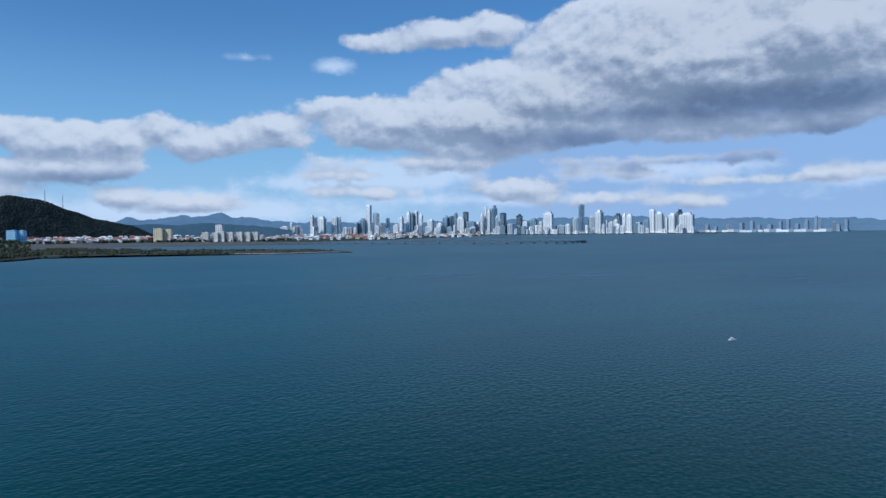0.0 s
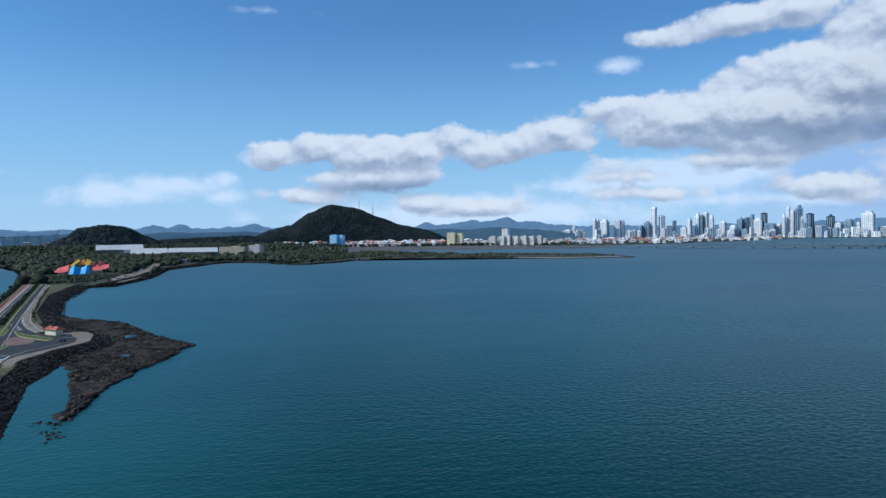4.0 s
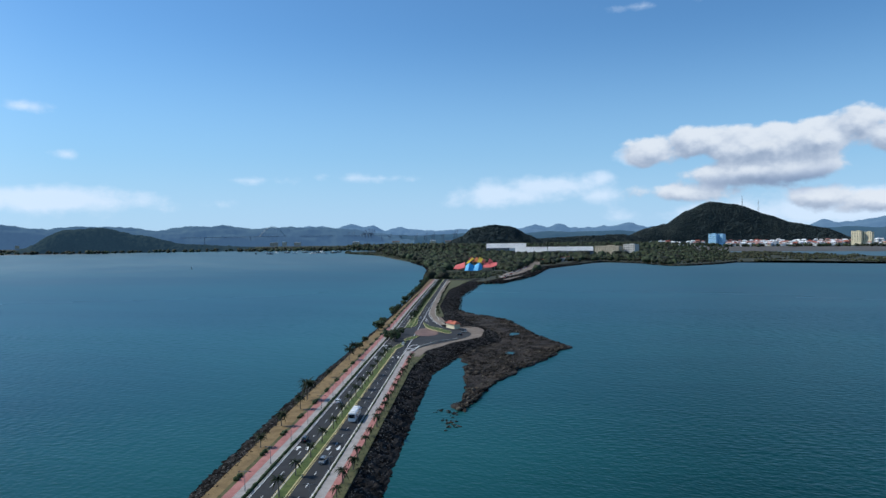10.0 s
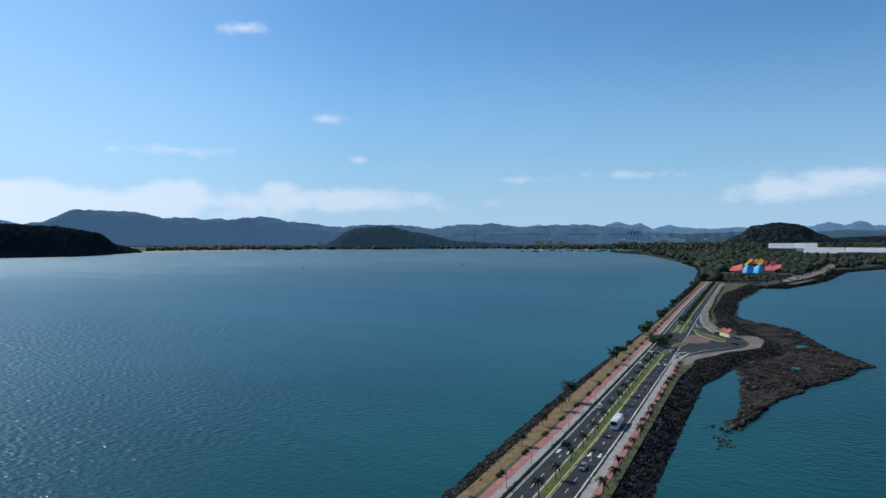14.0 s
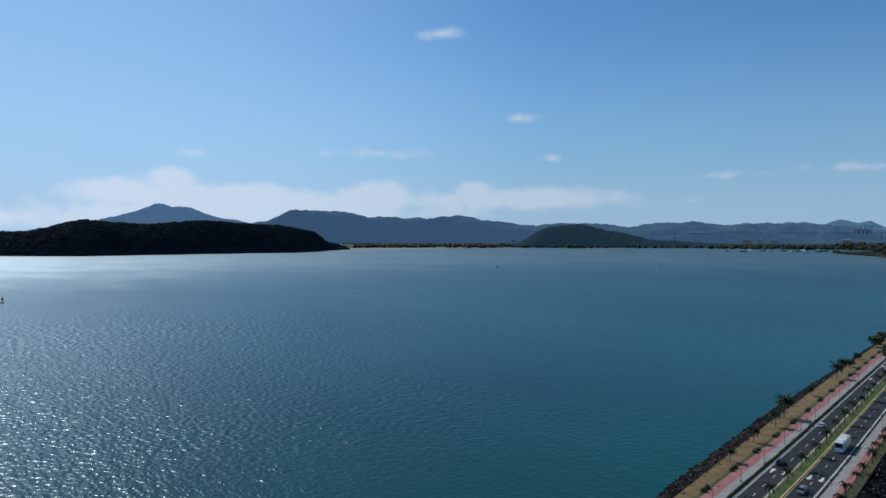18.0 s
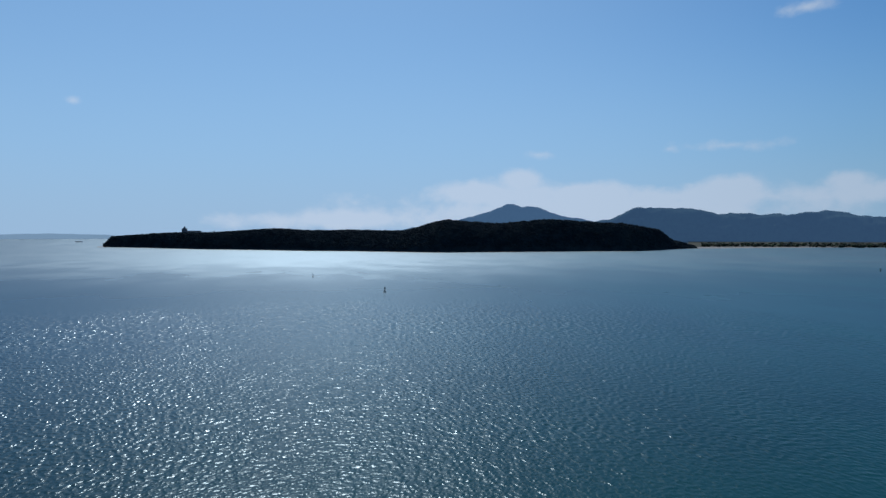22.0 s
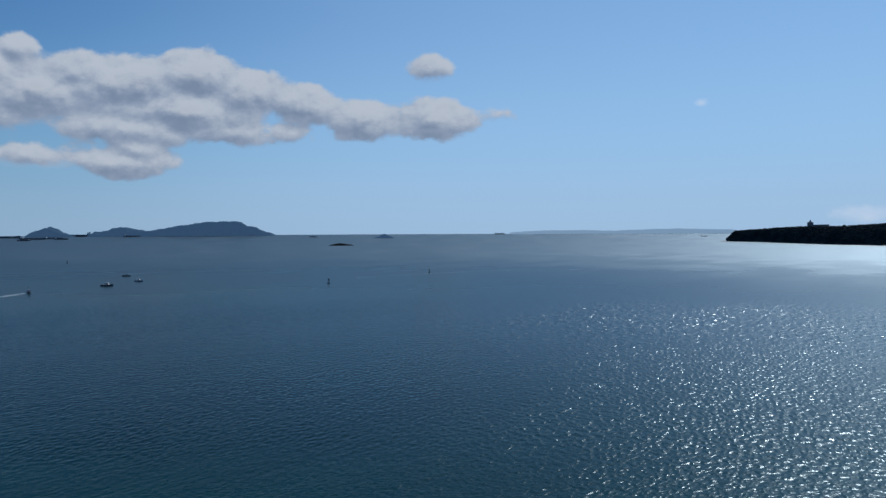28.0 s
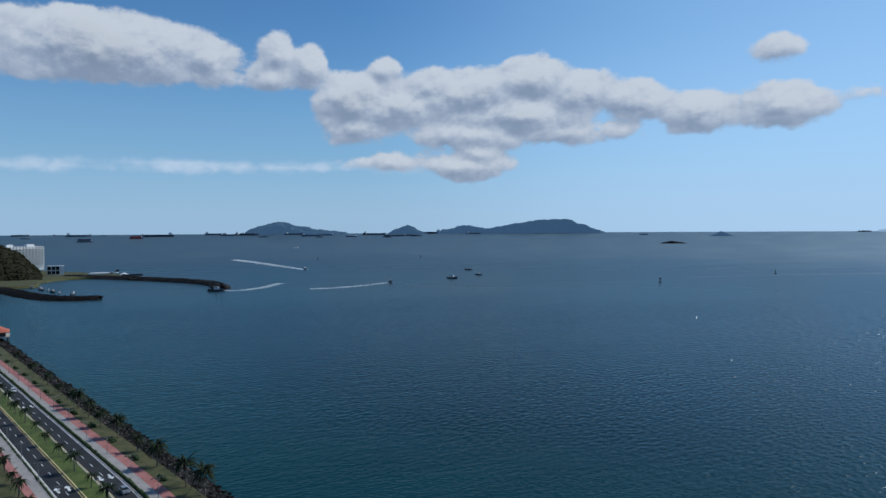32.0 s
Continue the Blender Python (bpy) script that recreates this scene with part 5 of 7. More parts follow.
def car(paint, text, tall=0.0):
    root = empty("car")
    bm = bmesh.new()
    vs = box(bm, (0, 0, 0.62), (4.3, 1.75, 0.62))
    bmesh.ops.bevel(bm, geom=bm.edges[:], offset=0.14, segments=2, affect="EDGES")
    part("body", bm, paint, root)
    bm = bmesh.new()
    box(bm, (-0.25 - tall * 0.5, 0, 1.15 + tall * 0.1), (2.5 + tall, 1.58, 0.52 + tall * 0.2), 0, 0.78)
    part("window", bm, M_CARGLASS, root, "dark tinted glass")
    bm = bmesh.new()
    box(bm, (-0.25 - tall * 0.5, 0, 1.43 + tall * 0.2), (1.9 + tall, 1.25, 0.06))
    part("roof", bm, paint, root)
    for x in (-1.35, 1.35):
        for y in (-0.8, 0.8):
            wheel(root, x, y, 0.32)
    for y in (-0.6, 0.6):
        bm = bmesh.new()
        box(bm, (2.14, y, 0.68), (0.06, 0.34, 0.14))
        part("headlight", bm, M_PAINT, root)
        bm = bmesh.new()
        box(bm, (-2.14, y, 0.74), (0.06, 0.30, 0.16))
        part("tail_light", bm, M_CARR, root)
    return tagged(root, text, "car")


def bus():
    root = empty("bus")
    bm = bmesh.new()
    box(bm, (0, 0, 1.85), (11.6, 2.5, 2.9))
    bmesh.ops.bevel(bm, geom=bm.edges[:], offset=0.16, segments=2, affect="EDGES")
    part("body", bm, M_CARW, root)
    for y in (-1.255, 1.255):
        for k in range(7):
            bm = bmesh.new()
            box(bm, (-4.6 + k * 1.5, y, 2.35), (1.36, 0.03, 0.95))
            part("window", bm, M_CARGLASS, root)
    bm = bmesh.new()
    box(bm, (5.81, 0, 2.3), (0.04, 2.2, 1.3))
    part("windscreen", bm, M_CARGLASS, root)
    bm = bmesh.new()
    box(bm, (-5.81, 0, 2.5), (0.04, 2.0, 0.8))
    part("rear_window", bm, M_CARGLASS, root)
    for x in (-3.6, 2.8):
        bm = bmesh.new()
        box(bm, (x, 0, 3.4), (2.2, 1.6, 0.24), 0, 0.85)
        part("roof_unit", bm, M_WHITE, root)
    for x in (-3.6, 3.8):
        for y in (-1.15, 1.15):
            wheel(root, x, y, 0.5)
    for y in (-1.0, 1.0):
        bm = bmesh.new()
        box(bm, (5.82, y, 0.95), (0.05, 0.36, 0.2))
        part("headlight", bm, M_PAINT, root)
    return tagged(root, "white coach with dark side windows on the carriageway", "bus")


def park(ob, s, off, way=0):
    ob.matrix_basis = at(rd(s, off, Z + 0.005), heading_at(s) + way)


park(bus(), 75, 4.9, 180)
park(car(M_CARD, "dark saloon car driving on the seaward carriageway"), 47, -5.9, 0)
park(car(M_CARG, "silver estate car driving on the sheltered carriageway", 0.5), 26, 4.6, 180)
park(car(M_CARW, "white saloon car driving on the seaward carriageway"), 99, -5.7, 0)
park(car(M_CARG, "silver saloon car with a dark roof near the median"), -352, -5.6, 0)
park(car(M_CARW, "white hatchback car on the seaward carriageway"), -495, -5.6, 0)
park(car(M_CARW, "white van-like car passing the junction", 0.7), 389, 5.2, 180)
park(car(M_CARW, "white car turning beside the median nose"), 249, 4.4, 180)
for s, l, turn, paint, text in ((304, 46.5, 60, M_CARG, "silver car parked beside the kiosk"), (289, 43.5, 50, M_CARD, "black car parked at the lay-by edge"), (312, 46, 70, M_CARD, "dark car parked behind the kiosk")):
    c = car(paint, text)
    c.matrix_basis = at(spot(s, l, Z), heading_at(s) + turn)


# ---- kiosk at the lay-by ----
def kiosk():
    root = empty("kiosk", at(spot(327, 38, Z), heading_at(327) + 32, 1.25))
    bm = bmesh.new()
    box(bm, (0, 0, 1.4), (9.0, 3.6, 2.8))
    part("wall", bm, M_CREAM, root)
    for x in (-2.6, 2.2):
        bm = bmesh.new()
        v = [bm.verts.new(p) for p in ((x - 2.8, -2.5, 2.7), (x + 2.8, -2.5, 2.7), (x + 2.8, 2.5, 2.7), (x - 2.8, 2.5, 2.7), (x - 1.4, 0, 4.3), (x + 1.4, 0, 4.3))]
        for f in ((0, 1, 5, 4), (1, 2, 5), (2, 3, 4, 5), (3, 0, 4), (3, 2, 1, 0)):
            bm.faces.new([v[i] for i in f])
        part("roof", bm, M_TILE, root)
    for x in (-3.2, -1.2, 1.2, 3.2):
        bm = bmesh.new()
        box(bm, (x, -1.81, 1.55), (1.1, 0.05, 1.1))
        part("window", bm, M_CARGLASS, root)
    bm = bmesh.new()
    box(bm, (4.0, -1.82, 1.05), (0.9, 0.06, 2.1))
    part("door", bm, M_TILE, root)
    return tagged(root, "small cream kiosk with red hipped tile roofs", "kiosk")


kiosk()


# ---- woods at the causeway's root ----
LAND_LINE = outline(LAND, 6)
SPIT_LINE = outline(SPIT, 6)
DRIVE = [Vector(p) for p in ((-800, 745), (-850, 775), (-925, 850), (-1085, 1060), (-1330, 1330), (-1300, 1350), (-1110, 1125), (-905, 890))]


def rise(R):
    f = min(1.0, max(0.0, (R - 2750) / 700))
    return 3.0 + 8.0 * min(1.0, max(0.0, (R - 1350) / 900)) + 22.0 * f * f * (3 - 2 * f)


QUAY = [Vector(p) for p in ((-775, 700), (-895, 885), (-1090, 1130), (-1160, 1290), (-1235, 1420))]


def off_quay(p):
    """Distance from the open stone shore beside the drive."""
    best = 1e9
    for a, b in zip(QUAY, QUAY[1:]):
        d = b - a
        f = min(1.0, max(0.0, (p - a).dot(d) / d.length_squared))
        best = min(best, (p - a - d * f).length)
    return best


def woods():
    where, rad = [], []
    tries = 0
    while len(where) < 9500 and tries < 70000:
        tries += 1
        az = RNG.uniform(28.5, 66)
        R = 1130 + 2900 * RNG.random() ** 1.3
        p = polar(az, R)
        if not inside(LAND_LINE, p.x, p.y) or inside(DRIVE, p.x, p.y):
            continue
        if R < 2100 and off_quay(Vector((p.x, p.y))) < 46 and RNG.random() < 0.93:
            continue
        if 36.4 < az < 40.6 and 2150 < R < 2800:
            continue
        q = RNG.uniform(3.5, 7.5) * RNG.choice([0.6, 0.8, 1.0, 1.3])
        if az < 36:
            q *= max(0.45, (az - 27) / 9)
        if abs(az - 49.6) < 2.6 and R < 1440:
            if R > 1345:
                continue
            q = RNG.uniform(1.6, 3.0)
        w = warp((p.x, p.y, rise(R) + q * 0.45))
        where.append(w[:])
        rad.append(q * shrink(R))
    return tagged(blobs("woods", where, rad, M_CROWN_FAR, 2, 0.20, 0.85), "dense dark green trees covering the low land", "trees", kind="stuff")


M_CROWN_FAR = surface("dark_tree_crowns", (0.012, 0.021, 0.009), (0.046, 0.055, 0.023), 9, 0.9, 1.0, random=0.7, fine=7, depth=2.0)
M_SCRUB = surface("olive_mangrove", (0.020, 0.026, 0.010), (0.060, 0.060, 0.026), 9, 0.9, 1.0, random=0.5, fine=7, depth=1.5)
woods()


def scrub():
    where, rad = [], []
    for _ in range(26000):
        p = Vector((RNG.uniform(-1600, -250), RNG.uniform(1650, 2800)))
        if not inside(SPIT_LINE, p.x, p.y):
            continue
        far = (p.x + 1600) / 1350
        if RNG.random() < 0.35 + 0.5 * far or noise.noise(Vector((p.x, p.y, 0)) / 90) < -0.1 + 0.35 * far:
            continue
        q = RNG.uniform(2.0, 5.5) * (1.15 - 0.5 * far)
        where.append(warp((p.x, p.y, 1.6 + q * 0.4))[:])
        rad.append(q)
    return tagged(blobs("scrub", where, rad, M_SCRUB, 1, 0.2, 0.7), "olive mangrove scrub along the low spit", "shrubs", kind="stuff")


scrub()


def far_bank():
    """Trees along the town's waterline and the north-west shore."""
    where, rad = [], []
    for a0, a1, count, R0, R1 in ((33, 45, 900, 2500, 4200), (12, 33, 420, 4700, 6000), (56, 68, 500, 4200, 5600), (68, 96, 700, 4400, 5600)):
        for _ in range(count):
            az, R = RNG.uniform(a0, a1), RNG.uniform(R0, R1)
            q = RNG.uniform(7, 15)
            where.append(warp(polar(az, R, 4 + q * 0.4))[:])
            rad.append(q * shrink(R))
    return tagged(blobs("woods", where, rad, M_CROWN_FAR, 1, 0.2, 0.7), "dark trees along the far waterline", "trees", kind="stuff")


far_bank()
tagged(slab("pavement", [(p.x, p.y) for p in DRIVE], 3.6, M_SOIL, 0.5, 4), "pale drive and parking ground near the shore", "pavement", kind="structure")


def shore_rocks():
    where, rad = [], []
    n = len(LAND_LINE)
    for i in range(n):
        a, b = LAND_LINE[i - 1], LAND_LINE[i]
        m = (a + b) / 2
        if m.length > 2000:
            continue
        d = (b - a).length
        for _ in range(int(d * (2.2 if m.length < 1500 else 0.7))):
            f = RNG.random()
            p = a + (b - a) * f
            p = p + Vector((RNG.uniform(-8, 8), RNG.uniform(-8, 8)))
            where.append((p.x, p.y, RNG.uniform(-0.2, 2.6)))
            rad.append(RNG.uniform(0.8, 2.4))
    return tagged(blobs("rubble", where, rad, M_ROCK, 1, 0.2, 0.7), "dark shore rocks round the wooded land", "rocks", kind="stuff")


shore_rocks()


def quay_rocks():
    """Dark stone slope below the drive."""
    where, rad = [], []
    for a, b in zip(QUAY, QUAY[1:]):
        d = b - a
        side = Vector((-d.y, d.x)).normalized()
        for _ in range(int(d.length * 9)):
            x = RNG.uniform(-9, 17)
            p = a + d * RNG.random() + side * x
            where.append((p.x, p.y, min(3.4, max(-0.1, (x + 8) * 0.28))))
            rad.append(RNG.uniform(0.5, 1.3))
    return tagged(blobs("rubble", where, rad, M_ROCK, 1, 0.2, 0.7), "dark stone slope along the shore drive", "rocks", kind="stuff")


quay_rocks()


def bank_shrubs():
    """Low growth that overhangs the wooded land's waterline."""
    where, rad = [], []
    n = len(LAND_LINE)
    for i in range(n):
        a, b = LAND_LINE[i - 1], LAND_LINE[i]
        m = (a + b) / 2
        az = math.degrees(math.atan2(-m.x, m.y))
        if not 1150 < m.length < 3600 or not 51 < az < 68:
            continue
        for _ in range(int((b - a).length * 0.8)):
            p = a + (b - a) * RNG.random() + Vector((RNG.uniform(-14, 14), RNG.uniform(-14, 14)))
            if inside(LAND_LINE, p.x, p.y):
                q = RNG.uniform(2.2, 5.5)
                where.append(warp((p.x, p.y, 2.8 + q * 0.4))[:])
                rad.append(q)
    return tagged(blobs("scrub", where, rad, M_CROWN_FAR, 1, 0.25, 0.8), "dark shore thicket along the wooded bank", "shrubs", kind="stuff")


bank_shrubs()


def row_of_cars():
    rnd = random.Random(5)
    kinds = {}
    for k in range(44):
        f = k / 43
        p = Vector((-840, 772)) + Vector((-290, 340)) * f + Vector((rnd.uniform(-9, 9), rnd.uniform(-6, 6)))
        paint = rnd.choice((M_CARW, M_CARW, M_CARG, M_CARD, M_CARR))
        m = at((p.x, p.y, 3.62), rnd.uniform(0, 40))
        if paint.name in kinds:
            copy_thing(kinds[paint.name], m)
        else:
            c = car(paint, "%s parked on the shore drive" % paint.name.replace("_paint", "").replace("_", " "))
            tagged(c, group="cars on the shore drive")
            c.matrix_basis = m
            kinds[paint.name] = c


row_of_cars()


# ---- the museum with the folded roofs ----
def museum():
    root = empty("museum", at(polar(49.6, 1370, 3.2), 49.6, 0.92))

    def plate(corners, mat, name="roof_panel", thick=0.9):
        bm = bmesh.new()
        c = [Vector(p) for p in corners]
        nrm = (c[1] - c[0]).cross(c[2] - c[0]).normalized() * thick
        a = [bm.verts.new(p) for p in c]
        b = [bm.verts.new(p - nrm) for p in c]
        bm.faces.new(a)
        bm.faces.new(b[::-1])
        for i in range(len(c)):
            bm.faces.new((a[i - 1], b[i - 1], b[i], a[i]))
        bmesh.ops.recalc_face_normals(bm, faces=bm.faces)
        part(name, bm, mat, root)

    plate([(-46, -12, 7), (-34, -14, 6), (-30, 6, 17), (-40, 8, 14)], M_M_RED)
    plate([(-34, -14, 6), (-22, -12, 9), (-22, 6, 20), (-30, 6, 17)], M_M_RED)
    plate([(-23, -16, 3), (-15, -20, 3), (-12, -8, 19), (-19, -4, 14)], M_M_BLUE)
    plate([(-15, -20, 3), (-4, -16, 3), (-2, -4, 13), (-12, -8, 19)], M_M_BLUE)
    plate([(-4, -16, 3), (5, -20, 3), (9, -8, 20), (-2, -4, 13)], M_M_BLUE)
    plate([(5, -20, 3), (14, -14, 6), (15, 0, 12), (9, -8, 20)], M_M_BLUE)
    plate([(-20, 2, 18), (-16, 0, 17.5), (-3, 8, 27), (-6, 10, 29.5)], M_M_YEL)
    plate([(4, 0, 20), (12, -1, 19), (16, 5, 27), (9, 7, 31)], M_M_YEL)
    plate([(-16, 8, 20), (-6, 6, 22), (-5, 14, 31), (-12, 14, 29)], M_M_DARK)
    plate([(-6, 8, 20), (6, 8, 20), (5, 16, 30), (0, 16, 27)], M_M_ORA)
    plate([(12, 4, 18), (22, 4, 18), (20, 14, 26), (15, 14, 25)], M_M_DARK)
    plate([(15, -12, 9), (30, -14, 9), (30, 8, 20), (18, 8, 17)], M_M_RED)
    plate([(30, -14, 9), (44, -12, 13), (46, 8, 19), (30, 8, 20)], M_M_RED)
    plate([(26, 0, 18), (32, 2, 17), (37, 8, 22), (30, 10, 27)], M_M_RED)
    for x, y, h in ((-38, 2, 13), (-24, 4, 15), (-14, 0, 15), (0, 0, 11), (12, 0, 13), (28, 0, 13), (40, 2, 14)):
        bm = bmesh.new()
        tube(bm, (x, y, -0.5), (x, y, h), 0.6)
        part("column", bm, M_KERB, root)
    bm = bmesh.new()
    box(bm, (0, 6, 3.5), (70, 18, 7.5))
    part("wall", bm, M_BEIGE, root)
    return tagged(root, "museum under crumpled red, blue and yellow roof panels", "museum")


museum()


def hall(az0, az1, R, z_top, z_low, depth, text, fold=0.25, mat=None):
    """A wide low hall whose sheet roof slopes gently towards the eye."""
    mid, k = (az0 + az1) / 2, shrink(R)
    w = R * radians(abs(az1 - az0))
    root = empty("hall", Matrix.Translation(warp(polar(mid, R, 0))) @ Matrix.Rotation(radians(mid), 4, "Z") @ Matrix.Scale(k, 4))
    bm = bmesh.new()
    box(bm, (0, depth / 2, z_low - 12), (w, depth, 29))
    part("wall", bm, M_BEIGE if mat is None else mat, root)
    n = 14
    for i in range(n):
        x0, x1 = -w / 2 + w * i / n, -w / 2 + w * (i + 1) / n - 0.25
        bm = bmesh.new()
        a = [bm.verts.new(p) for p in ((x0, -4, z_low + 3), (x1, -4, z_low + 3), (x1, depth * 0.5, z_top), (x0, depth * 0.5, z_top), (x0, depth + 4, z_low + 3), (x1, depth + 4, z_low + 3))]
        bm.faces.new((a[0], a[1], a[2], a[3]))
        bm.faces.new((a[3], a[2], a[5], a[4]))
        bmesh.ops.solidify(bm, geom=bm.faces[:], thickness=0.5)
        part("roof_panel", bm, M_ROOFW, root)
    return tagged(root, text, "hall")


hall(48.7, 46.8, 2750, 47, 27, 90, "exhibition hall with a broad white sheet roof", mat=M_SLATE)
hall(46.85, 45.5, 2700, 48, 28, 70, "white gabled end hall of the exhibition ground", mat=M_WHITE)
hall(46.4, 43.8, 2450, 36, 12, 120, "long hall with a low white sheet roof")
hall(43.8, 40.2, 2430, 36.5, 20, 100, "dark walled hall under a thin white roof", mat=M_SLATE)


def block(name, category, text, az, R, base, top, width, deep, wall, floors, bays, turn=0.0, glass=None, roof=None, group=""):
    """A building block with floors and window strips, as far off as R in the plan."""
    k = shrink(R)
    root = empty(name, Matrix.Translation(warp(polar(az, R, base))) @ Matrix.Rotation(radians(az + turn), 4, "Z") @ Matrix.Scale(k, 4))
    h = top - base
    bm = bmesh.new()
    box(bm, (0, deep / 2, h / 2 - 10), (width, deep, h + 20))
    part("wall", bm, wall, root)
    bm = bmesh.new()
    box(bm, (0, deep / 2, h + 0.4), (width * 1.02, deep * 1.02, 0.8))
    box(bm, (width * 0.1, deep / 2, h + 2.0), (width * 0.3, deep * 0.4, 3.0))
    part("roof", bm, wall if roof is None else roof, root)
    for i in range(bays):
        x = -width / 2 + width * (i + 0.5) / bays
        for j in range(floors):
            bm = bmesh.new()
            box(bm, (x, -0.05, h * (j + 0.5) / floors), (width / bays * 0.45, 0.3, h / floors * 0.36))
            part("window", bm, M_CARGLASS if glass is None else glass, root)
    return tagged(root, text, category, group)


M_SLAB = surface("weathered_pale_render", (0.52, 0.50, 0.46), (0.68, 0.66, 0.61), 14, 0.8, 0.1, random=0.12)
block("building", "building", "long weathered beige building with many openings", 39.2, 2640, 14, 35, 96, 30, M_BEIGE, 3, 12, -28)
block("building", "building", "pale angular building beside the long beige one", 37.5, 2640, 12, 40, 46, 30, M_SLAB, 4, 5, -32)
block("house", "house", "shore house under a red roof", 42.3, 1950, 3, 13, 34, 20, M_WHITE, 1, 4, 0, None, M_TILE)
block("house", "house", "small shore house under an orange red roof", 43.9, 1850, 3, 11, 22, 16, M_WHITE, 1, 3, 0, None, M_TILE)
block("apartment_block", "apartments", "bright blue apartment block at the foot of the hill", 31.4, 5250, 22, 84, 56, 40, M_BLUEB, 5, 5, -28)
block("apartment_block", "apartments", "bright blue apartment block with a deeper blue side", 30.85, 5270, 22, 82, 44, 40, M_BLUEB, 5, 3, -28)
for az, w, top in ((21.95, 62, 92), (21.3, 58, 86)):
    block("apartment_block", "apartments", "yellowish concrete apartment slab in the town", az, 5300, 22, top, w, 30, M_CREAM, 7, 4, -25, group="town slabs")
for az, w, top in ((18.6, 50, 72), (17.9, 46, 70), (17.4, 40, 78), (16.8, 48, 70), (16.1, 46, 72), (15.5, 44, 70), (14.9, 46, 72)):
    block("apartment_block", "apartments", "pale greyish apartment slab near the shore", az, 4900, 14, top * 0.86, w * 0.92, 30, M_SLAB, 6, 4, -25, group="shore slabs")
block("apartment_block", "apartments", "tall white slab behind the grey apartment row", 17.6, 5600, 20, 118, 50, 40, M_WHITE, 6, 3, -25)


# ---- low town ----
def house_row():
    rnd = random.Random(11)
    made = []
    for wall, roof, text in ((M_WHITE, M_PINK, "low white town house under a faded red roof"), (M_BEIGE, M_PINK, "low beige town house under a faded red roof"), (M_TOWER, M_ROOFW, "low pale house under a white roof"), (M_PINK, M_TILE, "low pink town house under a red tile roof"), (M_WHITE, M_TOWER, "plain white flat-roofed town building")):
        root = empty("house")
        bm = bmesh.new()
        box(bm, (0, 0, 3), (16, 10, 12))
        part("wall", bm, wall, root)
        bm = bmesh.new()
        v = [bm.verts.new(p) for p in ((-9, -6, 9), (9, -6, 9), (9, 6, 9), (-9, 6, 9), (-5, 0, 12.5), (5, 0, 12.5))]
        for f in ((0, 1, 5, 4), (1, 2, 5), (2, 3, 4, 5), (3, 0, 4), (3, 2, 1, 0)):
            bm.faces.new([v[i] for i in f])
        part("roof", bm, roof, root)
        for x in (-5, 0, 5):
            bm = bmesh.new()
            box(bm, (x, -5.05, 5.5), (2.2, 0.2, 2.8))
            part("window", bm, M_CARGLASS, root)
        made.append(tagged(root, text, "house", "town houses"))
    first = [True] * len(made)
    spans = [(30.4, 22.5, 140, 4900, 5600, 1.25), (37.5, 32.0, 24, 4300, 5200, 1.2), (22.5, 13.0, 74, 5100, 6000, 1.25), (13.0, 3.0, 105, 5000, 6600, 1.3), (3.0, -3.0, 36, 6000, 7500, 1.3)]
    for a, b, count, R0, R1, big in spans:
        for i in range(count):
            az = a + (b - a) * (i + rnd.random()) / count
            R = rnd.uniform(R0, R1)
            k = rnd.choice((0, 0, 1, 2, 2, 2, 3, 4, 4))
            size = big * rnd.uniform(0.7, 1.5) * shrink(R)
            m = at(warp(polar(az, R, 6 + 18 * (R - R0) / (R1 - R0))), az + rnd.uniform(-25, 25), size)
            if first[k]:
                made[k].matrix_basis, first[k] = m, False
            else:
                copy_thing(made[k], m).scale = (size, size, size)


house_row()

# ---- the city ----
# heading, width, height in metres and kind of wall: 0 pale, 1 blue glass, 2 dark
TOWERS_OLD = [(12.6, 53, 63, 0), (12.1, 19, 88, 0), (10.5, 19, 132, 0), (10.3, 34, 132, 0), (9.7, 49, 125, 0), (8.7, 42, 120, 0), (8.3, 15, 120, 1), (7.5, 45, 56, 0), (7.0, 38, 86, 1), (6.5, 38, 112, 1), (6.0, 34, 198, 0), (5.4, 34, 145, 0), (5.0, 34, 81, 0), (4.5, 23, 111, 1), (3.8, 38, 73, 0), (3.4, 30, 125, 0), (2.8, 30, 155, 0), (2.5, 19, 144, 1), (2.2, 27, 158, 0), (1.8, 23, 143, 0), (1.0, 42, 105, 0)]
TOWERS_BAY = [(0.3, 38, 78, 0), (-0.2, 38, 127, 1), (-0.7, 38, 122, 1), (-1.0, 19, 141, 1), (-1.4, 61, 118, 0), (-1.8, 34, 148, 2), (-2.2, 64, 84, 1), (-2.8, 30, 83, 0), (-3.1, 19, 140, 0), (-3.4, 19, 181, 0), (-3.7, 23, 165, 0), (-4.1, 34, 191, 1), (-4.3, 19, 123, 0), (-4.8, 34, 138, 2), (-5.3, 49, 70, 0), (-6.1, 38, 133, 2), (-6.2, 38, 43, 0), (-6.6, 34, 80, 0), (-7.2, 53, 102, 1), (-7.8, 23, 83, 0), (-8.4, 68, 146, 0)]
